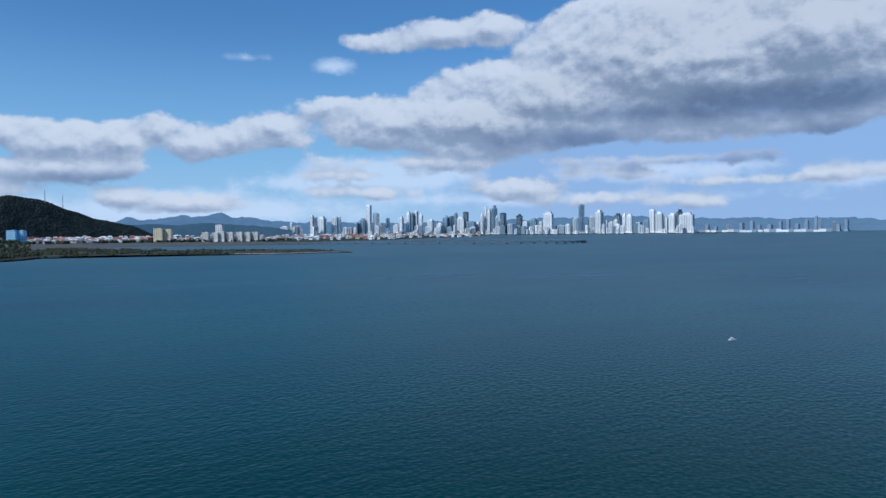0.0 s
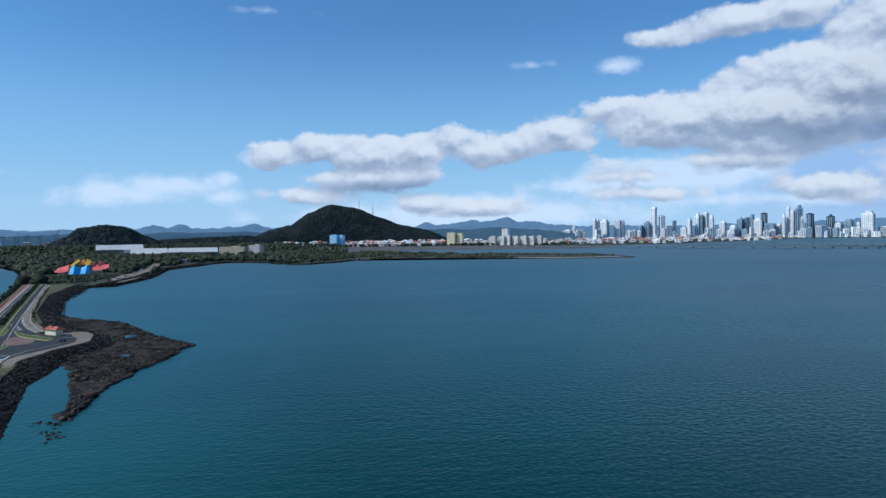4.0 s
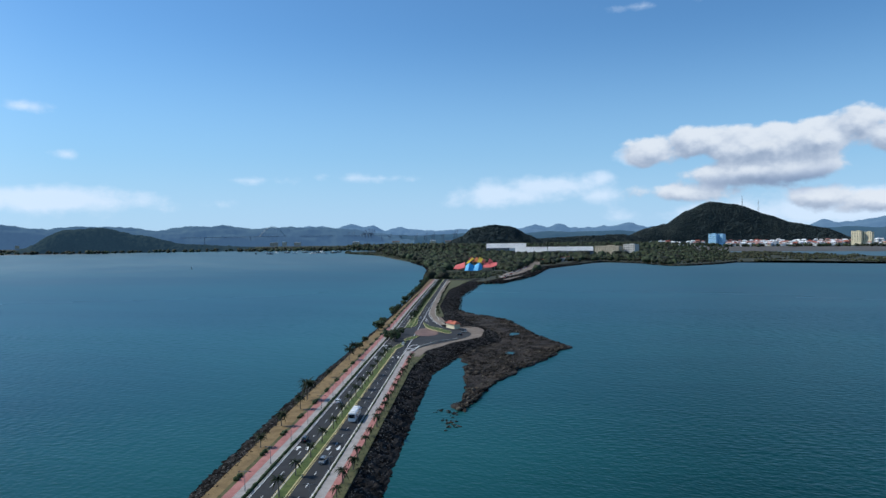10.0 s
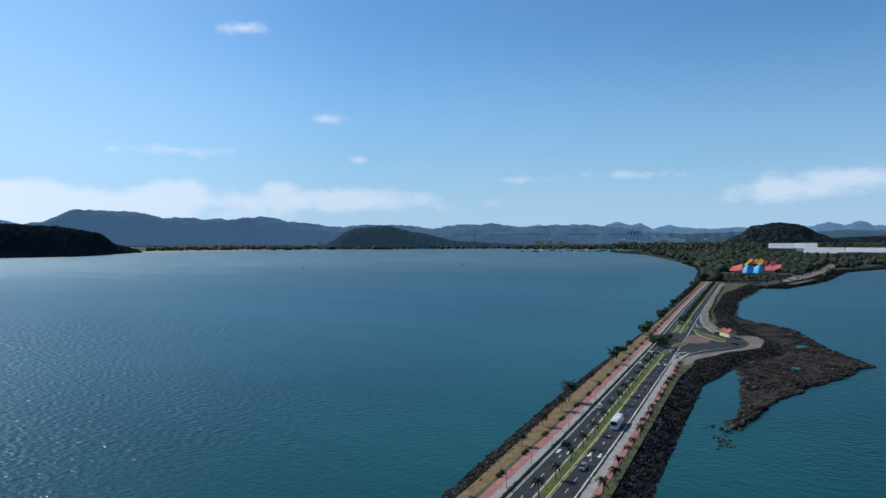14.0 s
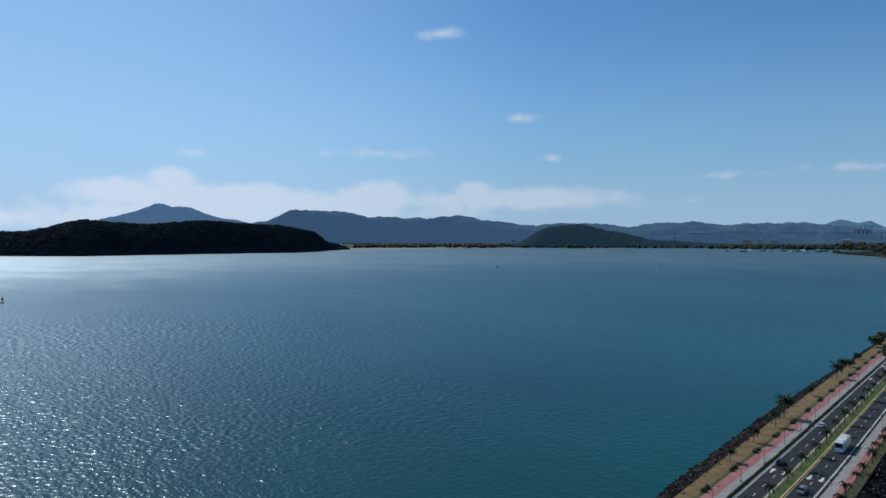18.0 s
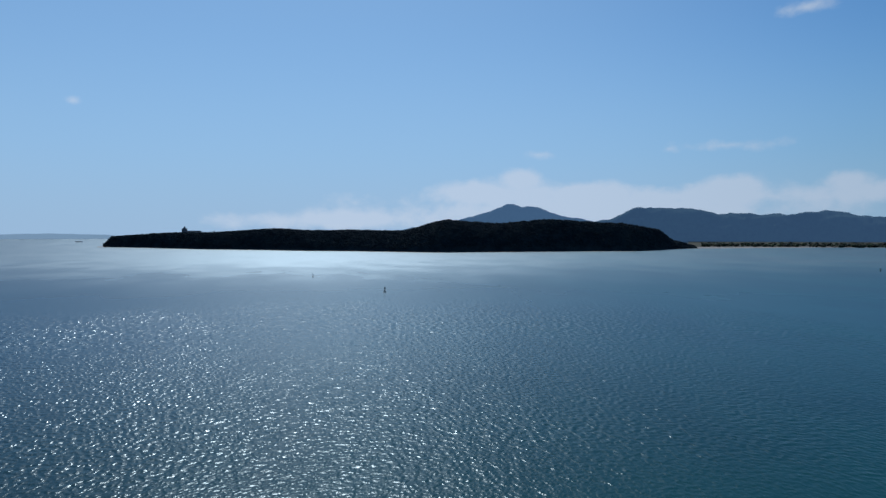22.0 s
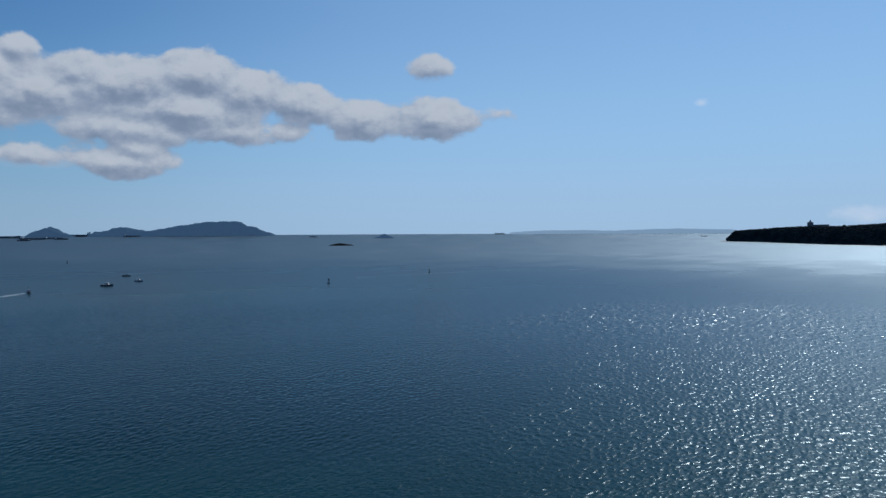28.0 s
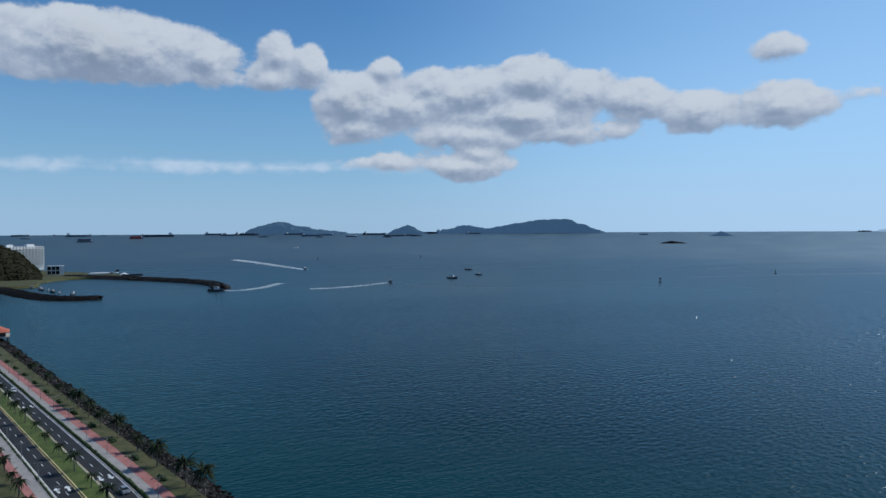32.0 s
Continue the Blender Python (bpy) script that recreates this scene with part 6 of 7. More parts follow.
TOWERS_POINT = [(-9.3, 49, 59, 0), (-10.0, 57, 59, 0), (-10.5, 27, 106, 0), (-11.0, 34, 188, 1), (-11.4, 27, 57, 0), (-11.8, 38, 116, 0), (-12.4, 45, 153, 0), (-12.9, 23, 93, 0), (-13.3, 34, 78, 0), (-13.8, 42, 129, 2), (-13.7, 34, 92, 0), (-14.3, 23, 132, 0), (-14.7, 38, 124, 0), (-15.4, 30, 68, 0), (-16.0, 38, 90, 1), (-16.4, 34, 147, 0), (-16.9, 49, 136, 0), (-17.4, 30, 103, 0), (-17.9, 49, 124, 0), (-18.4, 34, 148, 2), (-18.9, 98, 126, 0)]
TOWERS_FAR = [(-20.4, 23, 49), (-21.0, 19, 34), (-21.9, 27, 48), (-22.8, 23, 54), (-23.5, 23, 67), (-24.0, 19, 42), (-24.7, 27, 45), (-25.4, 19, 58), (-25.9, 19, 74), (-26.5, 23, 47), (-27.1, 23, 70), (-27.7, 19, 92), (-27.9, 15, 82), (-28.8, 23, 61), (-29.6, 19, 66), (-29.1, 19, 41)]
trnd = random.Random(21)
M_STRIP = surface("pale_blue_windows", (0.20, 0.27, 0.33), (0.30, 0.37, 0.42), 40, 0.4, 0.0, random=0.2)


Q = 0.914    # share by which the drawn city stands nearer


def tower(az, w, h, kind, r=4750, base=38.6, text="", hazy=False):
    w, h, r, base = w * Q, h * Q, r * Q, 68 - (68 - base) * Q
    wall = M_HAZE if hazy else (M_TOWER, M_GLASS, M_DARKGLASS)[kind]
    root = empty("tower", Matrix.Translation(polar(az, r + trnd.uniform(-25, 25), base)) @ Matrix.Rotation(radians(az + trnd.choice((-36, -32, -28, -22, 22))), 4, "Z"))
    d = min(w, 40) * trnd.uniform(0.7, 1.0)
    w *= 0.9
    step = trnd.random()
    bm = bmesh.new()
    low = h * (1.0 if step < 0.4 else 0.9)
    box(bm, (0, 0, low / 2 - 6), (w, d, low + 12))
    part("wall", bm, wall, root)
    bm = bmesh.new()
    if step < 0.4:
        box(bm, (0, 0, h + 1.5), (w * 0.45, d * 0.45, 3.5))
    else:
        box(bm, (w * 0.05, 0, low + (h - low) / 2), (w * 0.6, d * 0.7, h - low), 0, 0.9 if step < 0.8 else 0.3)
    part("crown", bm, wall, root)
    bm = bmesh.new()
    box(bm, (0, 0, 2), (w * 1.35, d * 1.3, 12))
    part("podium", bm, M_HAZE if hazy else M_TOWER, root)
    n = max(2, int(w / 9))
    dark = M_STRIP if kind != 1 else M_DARKGLASS
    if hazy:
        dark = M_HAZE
    for side in (-1, 1):
        for i in range(n):
            x = -w / 2 + w * (i + 0.5) / n
            bm = bmesh.new()
            box(bm, (x, side * d / 2, low * 0.52), (w / n * 0.32, 0.5, low * 0.86))
            part("window_strip", bm, dark, root)
    for side in (-1, 1):
        bm = bmesh.new()
        box(bm, (side * w / 2, 0, low * 0.52), (0.5, d * 0.4, low * 0.86))
        part("window_strip", bm, dark, root)
    return tagged(root, text or ("pale high-rise tower with strips of blue windows", "blue glass high-rise tower on the city shore", "dark glass high-rise tower among pale ones")[kind], "tower", "city towers")


for row in (TOWERS_OLD, TOWERS_BAY, TOWERS_POINT):
    for az, w, h, kind in row:
        tower(az, w, h, kind)
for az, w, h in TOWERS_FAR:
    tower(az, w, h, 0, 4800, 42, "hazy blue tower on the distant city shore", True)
for i in range(95):
    az = trnd.uniform(-19.5, 12.5)
    w, h = trnd.uniform(13, 30), trnd.uniform(14, 62)
    root = empty("city_building", Matrix.Translation(polar(az, 4286 + trnd.uniform(-15, 15), 40.0)) @ Matrix.Rotation(radians(az + trnd.uniform(-30, 30)), 4, "Z"))
    bm = bmesh.new()
    box(bm, (0, 0, h / 2 - 5), (w, 20, h + 10))
    part("wall", bm, M_TOWER if trnd.random() < 0.8 else M_GLASS, root)
    bm = bmesh.new()
    box(bm, (0, 0, h + 1), (w * 0.5, 10, 2))
    part("roof", bm, M_TOWER, root)
    for x in (-0.25, 0.25):
        bm = bmesh.new()
        box(bm, (x * w, -10, h * 0.5), (w * 0.2, 0.4, h * 0.75))
        part("window_strip", bm, M_STRIP, root)
    tagged(root, "lower pale city building between the towers", "building", "lower city buildings")
for i in range(22):
    az = -20 - 8.5 * i / 21
    root = empty("city_building", Matrix.Translation(polar(az, 4350, 44.2)) @ Matrix.Rotation(radians(az), 4, "Z"))
    h = trnd.uniform(6, 16)
    bm = bmesh.new()
    box(bm, (0, 0, h / 2 - 4), (trnd.uniform(18, 40), 14, h + 8))
    part("wall", bm, M_TOWER if i % 3 else M_HAZE, root)
    tagged(root, "low pale building on the distant shore", "building", "far shore buildings")


# ---- viaduct over the bay ----
def viaduct():
    line = [Vector((*p, 0)) for p in ((-980, 3560), (-506, 3400), (-100, 3230), (277, 3110), (540, 3150), (660, 3330), (640, 3620), (400, 3900), (48, 4080), (-320, 4160))]
    pts = []
    for i in range(len(line) - 1):
        a, b, c, d = line[max(0, i - 1)], line[i], line[i + 1], line[min(len(line) - 1, i + 2)]
        for k in range(10):
            f = k / 10
            pts.append(0.5 * ((2 * b) + (c - a) * f + (2 * a - 5 * b + 4 * c - d) * f * f + (3 * b - a - 3 * c + d) * f ** 3))
    root = empty("viaduct")
    v = []
    for i, p in enumerate(pts):
        t = (pts[min(i + 1, len(pts) - 1)] - pts[max(0, i - 1)]).normalized()
        nn = Vector((-t.y, t.x, 0)) * 13
        v += [warp(p + nn + Vector((0, 0, 6.5))), warp(p + nn + Vector((0, 0, 11.5))), warp(p - nn + Vector((0, 0, 11.5))), warp(p - nn + Vector((0, 0, 6.5)))]
    f = [(i * 4 + k, i * 4 + (k + 1) % 4, i * 4 + 4 + (k + 1) % 4, i * 4 + 4 + k) for i in range(len(pts) - 1) for k in range(4)]
    # dark slate stands in for the shade on the concrete deck's side
    mesh("deck", v, f, M_SLATE, parent=root)
    for p in pts[::2]:
        bm = bmesh.new()
        q = warp(p)
        box(bm, (q.x, q.y, q.z + 1.5), (9, 9, 9))
        part("pier", bm, M_STEEL, root)
    return tagged(root, "long low concrete road viaduct curving over the bay", "viaduct")


viaduct()
sector("ground", 9, 37, [(9, 3700), (12, 3350), (20, 3250), (30, 3300), (37, 3400)], [(9, 4300), (12, 4300), (20, 4800), (37, 5200)], 1.4, M_MUD, "grey tidal mud flat before the town", 100, 8)


# ---- north-west: port, bridge and anchored boats ----
def crane(az, r, base, h):
    r, base, h = r * Q, 68 - (68 - base) * Q, h * Q
    root = empty("harbour_crane", Matrix.Translation(polar(az, r, base)) @ Matrix.Rotation(radians(az + 20), 4, "Z"))
    for x in (-0.16, 0.16):
        for y in (-0.12, 0.12):
            bm = bmesh.new()
            tube(bm, (x * h, y * h, -6), (x * h * 0.8, y * h * 0.8, h * 0.62), h * 0.022, n=5)
            part("leg", bm, M_CRANE, root)
    bm = bmesh.new()
    tube(bm, (-h * 0.3, 0, h * 0.6), (h * 0.22, 0, h * 0.6), h * 0.03, n=5)
    part("girder", bm, M_CRANE, root)
    bm = bmesh.new()
    tube(bm, (h * 0.18, 0, h * 0.6), (h * 0.30, 0, h * 1.05), h * 0.022, n=5)
    part("boom", bm, M_CRANE, root)
    bm = bmesh.new()
    tube(bm, (0, 0, h * 0.6), (h * 0.02, 0, h * 0.85), h * 0.02, n=5)
    tube(bm, (h * 0.02, 0, h * 0.85), (h * 0.29, 0, h * 1.0), h * 0.008, n=4)
    part("mast", bm, M_CRANE, root)
    return tagged(root, "dark container crane with its boom raised", "crane", "port cranes")


# both steels are lightened and blued to carry the haze over the port
M_STEELHAZE = surface("hazed_bridge_steel", (0.22, 0.29, 0.36), (0.28, 0.35, 0.42), 8, 0.6, 0.0)
M_CRANE = surface("hazed_port_steel", (0.08, 0.12, 0.17), (0.12, 0.16, 0.21), 8, 0.6, 0.0)
for az, h in ((59.9, 52), (59.5, 56), (58.6, 66), (58.35, 72), (58.1, 70), (57.9, 66), (54.4, 42), (53.6, 44), (53.0, 46), (52.2, 40), (56.5, 40), (55.6, 38), (51.2, 62), (49.8, 44)):
    crane(az, 4560, 62, h)


def bridge():
    root = empty("arch_bridge")
    r = 4094
    n = 24
    z_deck = 84.5
    pts = [polar(72.5 - 20.5 * i / n, r + 60 * math.sin(i / n * 3), z_deck + 6 * math.sin(math.pi * i / n)) for i in range(n + 1)]
    v = []
    for p in pts:
        v += [p + Vector((0, 0, -1)), p + Vector((0, 0, 1)), p + Vector((0, 0, 1)) + p.normalized() * 12, p + Vector((0, 0, -1)) + p.normalized() * 12]
    f = [(i * 4 + k, i * 4 + (k + 1) % 4, i * 4 + 4 + (k + 1) % 4, i * 4 + 4 + k) for i in range(n) for k in range(4)]
    mesh("deck", v, f, M_CRANE, parent=root)
    for p in pts[2::4]:
        bm = bmesh.new()
        tube(bm, (p.x, p.y, 20), (p.x, p.y, p.z), 1.4, n=6)
        part("pier", bm, M_CRANE, root)
    arch = [polar(66.7 - 2.0 * i / 16, r, z_deck + 4 + 56 * math.sin(math.pi * i / 16)) for i in range(17)]
    bm = bmesh.new()
    for a, b in zip(arch, arch[1:]):
        tube(bm, a, b, 1.6, n=5)
    part("arch", bm, M_STEELHAZE, root)
    bm = bmesh.new()
    for p in arch[1:-1]:
        tube(bm, p, (p.x, p.y, z_deck + 4), 0.6, n=4)
    part("hangers", bm, M_STEELHAZE, root)
    return tagged(root, "steel arch bridge across the canal mouth", "bridge")


bridge()
for az, w, h, mat, text in ((59.2, 55, 13, M_ROOFW, "low white shed beyond the trees"), (56.0, 60, 14, M_PINK, "long red brown shed among trees"), (65.6, 60, 14, M_TOWER, "white waterfront building at the canal"), (63.8, 50, 12, M_TOWER, "pale waterfront building at the canal"), (64.8, 34, 18, M_TOWER, "taller pale waterfront building"), (53.0, 40, 20, M_TOWER, "pale port building below the cranes"), (51.8, 50, 14, M_PINK, "reddish port building below the cranes"), (83.2, 26, 12, M_TOWER, "white farm-like building at the foot of the range")):
    w, h = w * Q * 0.8, h * Q * 0.55
    root = empty("building", Matrix.Translation(polar(az, 4039, 42.4)) @ Matrix.Rotation(radians(az), 4, "Z"))
    bm = bmesh.new()
    box(bm, (0, 0, h / 2), (w, 16, h + 12))
    part("wall", bm, M_BEIGE, root)
    bm = bmesh.new()
    box(bm, (0, 0, h + 6.5), (w * 1.05, 18, 3), 0, 0.8)
    part("roof", bm, mat, root)
    tagged(root, text, "building")


# ---- boats, buoys and ships ----
def launch(hull, text, length=9.0):
    root = empty("motor_boat")
    k = length / 9.0
    bm = bmesh.new()
    secs = [(-4.5, 1.3, 0.9), (-1.5, 1.45, 1.0), (1.8, 1.2, 1.15), (3.6, 0.65, 1.35), (4.5, 0.05, 1.5)]
    prev = None
    for x, w, h in secs:
        row = [bm.verts.new((x * k, y * k, z * k)) for y, z in ((-w, h), (-w * 0.75, -0.25), (w * 0.75, -0.25), (w, h))]
        if prev:
            for a in range(4):
                bm.faces.new((prev[a], row[a], row[(a + 1) % 4], prev[(a + 1) % 4]))
        else:
            bm.faces.new(row[::-1])
        prev = row
    bm.faces.new(prev)
    bmesh.ops.recalc_face_normals(bm, faces=bm.faces)
    part("hull", bm, hull, root)
    bm = bmesh.new()
    box(bm, (-0.3 * k, 0, 1.75 * k), (3.4 * k, 1.9 * k, 1.4 * k), 0, 0.8)
    part("cabin", bm, M_WHITE, root)
    bm = bmesh.new()
    box(bm, (0.2 * k, 0, 1.95 * k), (2.2 * k, 1.95 * k, 0.5 * k), 0, 0.9)
    part("window", bm, M_CARGLASS, root)
    bm = bmesh.new()
    tube(bm, (-0.8 * k, 0, 2.3 * k), (-0.8 * k, 0, 4.6 * k), 0.06 * k, n=5)
    tube(bm, (-0.8 * k, -0.7 * k, 3.6 * k), (-0.8 * k, 0.7 * k, 3.6 * k), 0.04 * k, n=5)
    part("mast", bm, M_DARK, root)
    return tagged(root, text, "boat")


def wake(points, w0, w1, text):
    v, n = [], len(points)
    pts = [Vector((*p, 0.12)) for p in points]
    fine = []
    for i in range(n - 1):
        a, b, c, d = pts[max(0, i - 1)], pts[i], pts[i + 1], pts[min(n - 1, i + 2)]
        for k in range(8):
            f = k / 8
            fine.append(0.5 * ((2 * b) + (c - a) * f + (2 * a - 5 * b + 4 * c - d) * f * f + (3 * b - a - 3 * c + d) * f ** 3))
    fine.append(pts[-1])
    for i, p in enumerate(fine):
        t = (fine[min(i + 1, len(fine) - 1)] - fine[max(0, i - 1)]).normalized()
        w = w0 + (w1 - w0) * i / (len(fine) - 1)
        w *= 0.85 + 0.3 * noise.noise(p * 0.3)
        s = Vector((-t.y, t.x, 0)) * w
        v += [p + s, p - s]
    f = [(2 * i, 2 * i + 1, 2 * i + 3, 2 * i + 2) for i in range(len(fine) - 1)]
    return tagged(mesh("wake", v, f, M_FOAM), text, "wake", kind="stuff")


def sail_to(ob, x, y, turn, scale=1.0):
    ob.matrix_basis = at((x, y, 0.1), turn, scale)


sail_to(launch(M_NAVY, "white pilot launch with a dark hull lying still", 16), 144, -992, 160)
sail_to(launch(M_NAVY, "small dark fishing boat with a mast", 13), 150, -1207, 20)
sail_to(launch(M_NAVY, "small dark work boat with a mast", 12), 116, -1071, 150)
sail_to(launch(M_NAVY, "white cabin launch heading out with a wake", 15), 212, -908, 110)
sail_to(launch(M_NAVY, "dark launch speeding with a white wake", 15), 433, -1186, 110)
sail_to(launch(M_NAVY, "dark tender leaving the breakwater", 18), 376, -755, 30)
sail_to(launch(M_WHITE, "white speedboat throwing spray far out", 16), 1030, -2681, 10, 1.5)
wake([(214, -907), (234, -850), (258, -813), (280, -797)], 5.0, 8.0, "long white wake behind the cabin launch")
wake([(434, -1188), (520, -1297), (627, -1433), (767, -1603)], 8.0, 16.0, "broad white wake behind the speeding launch")
wake([(371, -761), (352, -771), (345, -812), (351, -880)], 6.0, 7.0, "curved white wake off the breakwater head")
wake([(1025, -2681), (1131, -2874), (1239, -3098)], 16, 26, "spray behind the speedboat far out")
wake([(-180, -1040), (-320, -1110), (-520, -1180)], 1.0, 2.0, "faint pale streak of an old wake")

boat_kinds = [launch(M_WHITE, "white moored sailing boat in the anchorage", 14), launch(M_NAVY, "dark moored boat in the anchorage", 14)]
brnd = random.Random(31)
FLEET = [(65.4, 3900), (64.6, 3800), (66.2, 3700), (65.9, 3500), (64.0, 3600), (63.2, 3800), (62.6, 3500), (62.2, 3700), (61.7, 3450), (61.0, 3600), (63.6, 4300), (60.6, 3800), (61.9, 3900), (67.0, 3650)]
for i, (az, R) in enumerate(FLEET):
    m = at(warp(polar(az, R, 0.2)), brnd.uniform(0, 360), 2.3 * shrink(R))
    ob = boat_kinds[i % 2]
    if i < 2:
        ob.matrix_basis = m
        tagged(ob, group="anchored boats")
    else:
        k = 2.3 * shrink(R)
        copy_thing(ob, m).scale = (k, k, k)


def buoy():
    root = empty("buoy")
    bm = bmesh.new()
    tube(bm, (0, 0, -0.6), (0, 0, 0.7), 1.5, 1.35, 14)
    part("float", bm, M_DARK, root)
    bm = bmesh.new()
    for a in range(4):
        c, s = math.cos(a * math.pi / 2), math.sin(a * math.pi / 2)
        tube(bm, (c * 1.0, s * 1.0, 0.7), (c * 0.3, s * 0.3, 4.6), 0.12, n=5)
    part("frame", bm, M_DARK, root)
    bm = bmesh.new()
    box(bm, (0, 0, 3.6), (1.3, 1.3, 1.6), 0, 0.8)
    part("daymark", bm, M_DARK, root)
    bm = bmesh.new()
    tube(bm, (0, 0, 4.6), (0, 0, 5.5), 0.25, 0.2, 8)
    part("lantern", bm, M_WHITE, root)
    return tagged(root, "dark channel buoy with a lattice tower", "buoy", "channel buoys")


mark = buoy()
for i, (x, y, k) in enumerate(((-1572, 151, 1.3), (-750, -447, 1.3), (-964, -712, 1.1), (-130, -943, 1.4), (-321, -1136, 1.3), (344, -1759, 1.4), (561, -1611, 1.3), (-1700, 560, 1.2))):
    m = at((x, y, 0), 40 * i, k)
    if i == 0:
        mark.matrix_basis = m
    else:
        copy_thing(mark, m).scale = (k, k, k)


def ship(length, hull, cargo, text):
    root = empty("cargo_ship")
    b, h = length * 0.16, length * 0.072
    bm = bmesh.new()
    secs = [(-0.5, 0.85, 1.1), (-0.42, 1, 1), (0.3, 1, 1), (0.44, 0.55, 1.15), (0.5, 0.05, 1.3)]
    prev = None
    for x, w, q in secs:
        row = [bm.verts.new((x * length, y * b / 2, z)) for y, z in ((-w, h * q), (-w * 0.9, -2), (w * 0.9, -2), (w, h * q))]
        if prev:
            for a in range(4):
                bm.faces.new((prev[a], row[a], row[(a + 1) % 4], prev[(a + 1) % 4]))
        else:
            bm.faces.new(row[::-1])
        prev = row
    bm.faces.new(prev)
    bmesh.ops.recalc_face_normals(bm, faces=bm.faces)
    part("hull", bm, hull, root)
    bm = bmesh.new()
    box(bm, (-length * 0.39, 0, h + length * 0.032), (length * 0.1, b * 0.9, length * 0.064))
    box(bm, (-length * 0.40, 0, h + length * 0.075), (length * 0.035, b * 0.4, length * 0.03))
    part("bridge_house", bm, M_WHITE if cargo != 2 else M_TOWER, root)
    if cargo == 1:
        for i in range(4):
            bm = bmesh.new()
            x = -length * 0.2 + i * length * 0.15
            box(bm, (x, 0, h + length * 0.012), (length * 0.11, b * 0.7, length * 0.03))
            part("hatch", bm, hull, root)
            bm = bmesh.new()
            tube(bm, (x + length * 0.07, 0, h), (x + length * 0.07, 0, h + length * 0.085), length * 0.006, n=5)
            part("deck_crane", bm, M_STEEL, root)
    elif cargo == 2:
        bm = bmesh.new()
        box(bm, (length * 0.02, 0, h + length * 0.08), (length * 0.80, b, length * 0.17))
        part("car_deck", bm, hull, root)
    return tagged(root, text, "ship", "ships at anchor")


# heading, drop below the horizontal in degrees, length as seen in degrees
ROADSTEAD = [(220.2, 0.26, 1.1, 1), (219.9, 0.45, 0.64, 1), (217.9, 0.23, 0.64, 0), (216.6, 0.30, 1.7, 0), (216.2, 0.72, 1.05, 2), (214.9, 0.27, 0.46, 1), (212.8, 0.51, 0.95, 3), (211.3, 0.37, 2.2, 0), (209.5, 0.24, 0.4, 1), (207.2, 0.25, 1.6, 0), (204.9, 0.30, 1.8, 1), (203.6, 0.46, 0.82, 1), (206.2, 0.33, 1.3, 0), (199.9, 0.40, 1.6, 0), (198.7, 0.33, 1.0, 1), (199.3, 0.49, 0.64, 1), (196.8, 0.46, 0.9, 1), (195.0, 0.31, 1.8, 0), (193.4, 0.43, 1.6, 0), (192.1, 0.40, 1.1, 1)]
ROADSTEAD_EAST = [(190.7, 0.25, 2.2, 0), (193.9, 0.52, 0.8, 1), (191.6, 0.44, 0.9, 1), (187.0, 0.27, 1.1, 0), (184.1, 0.26, 1.0, 0), (173.7, 0.39, 0.64, 1), (158.8, 0.22, 0.8, 1), (201.3, 0.27, 1.4, 0), (143.2, 0.45, 0.5, 1)]
srnd = random.Random(41)
for az, drop, span, cargo in ROADSTEAD + ROADSTEAD_EAST:
    R = 68 / math.tan(radians(drop))
    r = R * shrink(R)
    hull = M_SHIPRED if cargo == 3 else M_HULL
    ob = ship(r * radians(span), hull, 2 if cargo >= 2 else cargo, ("long dark tanker at anchor near the horizon", "dark bulk carrier at anchor with deck cranes", "tall boxy dark car carrier at anchor", "red hulled ship at anchor in the roads")[cargo])
    ob.matrix_basis = at(warp(polar(az, R, 0.0)), az + srnd.choice((-6, 5, 176, 186)))

# floating bird-white launch close to the city side
sail_to(launch(M_WHITE, "small white boat alone on the bay", 4.6), 142, 360, 200)


# ---- headland hotel and hill-top masts ----
def hotel():
    R = 4340
    k = shrink(R)
    root = empty("hotel", Matrix.Translation(warp(polar(136.05, R, 86))) @ Matrix.Rotation(radians(136), 4, "Z") @ Matrix.Scale(k, 4))
    bm = bmesh.new()
    box(bm, (0, 0, 2), (30, 26, 44))
    part("tower", bm, M_FAR_DARK, root)
    bm = bmesh.new()
    tube(bm, (0, 0, 24), (0, 0, 36), 9, 1.0, 6)
    part("spire", bm, M_FAR_DARK, root)
    bm = bmesh.new()
    box(bm, (52, 0, -6), (76, 26, 34))
    part("wing", bm, M_FAR_DARK, root)
    return tagged(root, "hotel tower with a pointed roof on the headland", "hotel")


# the shade on the hotel's walls is put into this colour
M_FAR_DARK = surface("shaded_grey_wall", (0.10, 0.11, 0.13), (0.16, 0.17, 0.19), 20, 0.9, 0.0)
hotel()
for az, el, h in ((29.3, 2.24, 58), (28.2, 1.85, 60)):
    R = 3800
    k = shrink(R)
    root = empty("radio_mast", Matrix.Translation(warp(polar(az, R, 68 + R * math.tan(radians(el)) - 8))) @ Matrix.Scale(k, 4))
    for a in range(3):
        bm = bmesh.new()
        c, s = math.cos(a * 2.094), math.sin(a * 2.094)
        tube(bm, (c * 3.2, s * 3.2, -2), (c * 0.4, s * 0.4, h), 0.5, 0.3, 5)
        part("leg", bm, M_STEEL, root)
    bm = bmesh.new()
    for j in range(6):
        tube(bm, (-2.6 + j * 0.4, 0, 6 + j * 8), (2.6 - j * 0.4, 0, 10 + j * 8), 0.25, n=4)
    part("brace", bm, M_STEEL, root)
    tagged(root, "thin lattice radio mast on the hill", "mast")

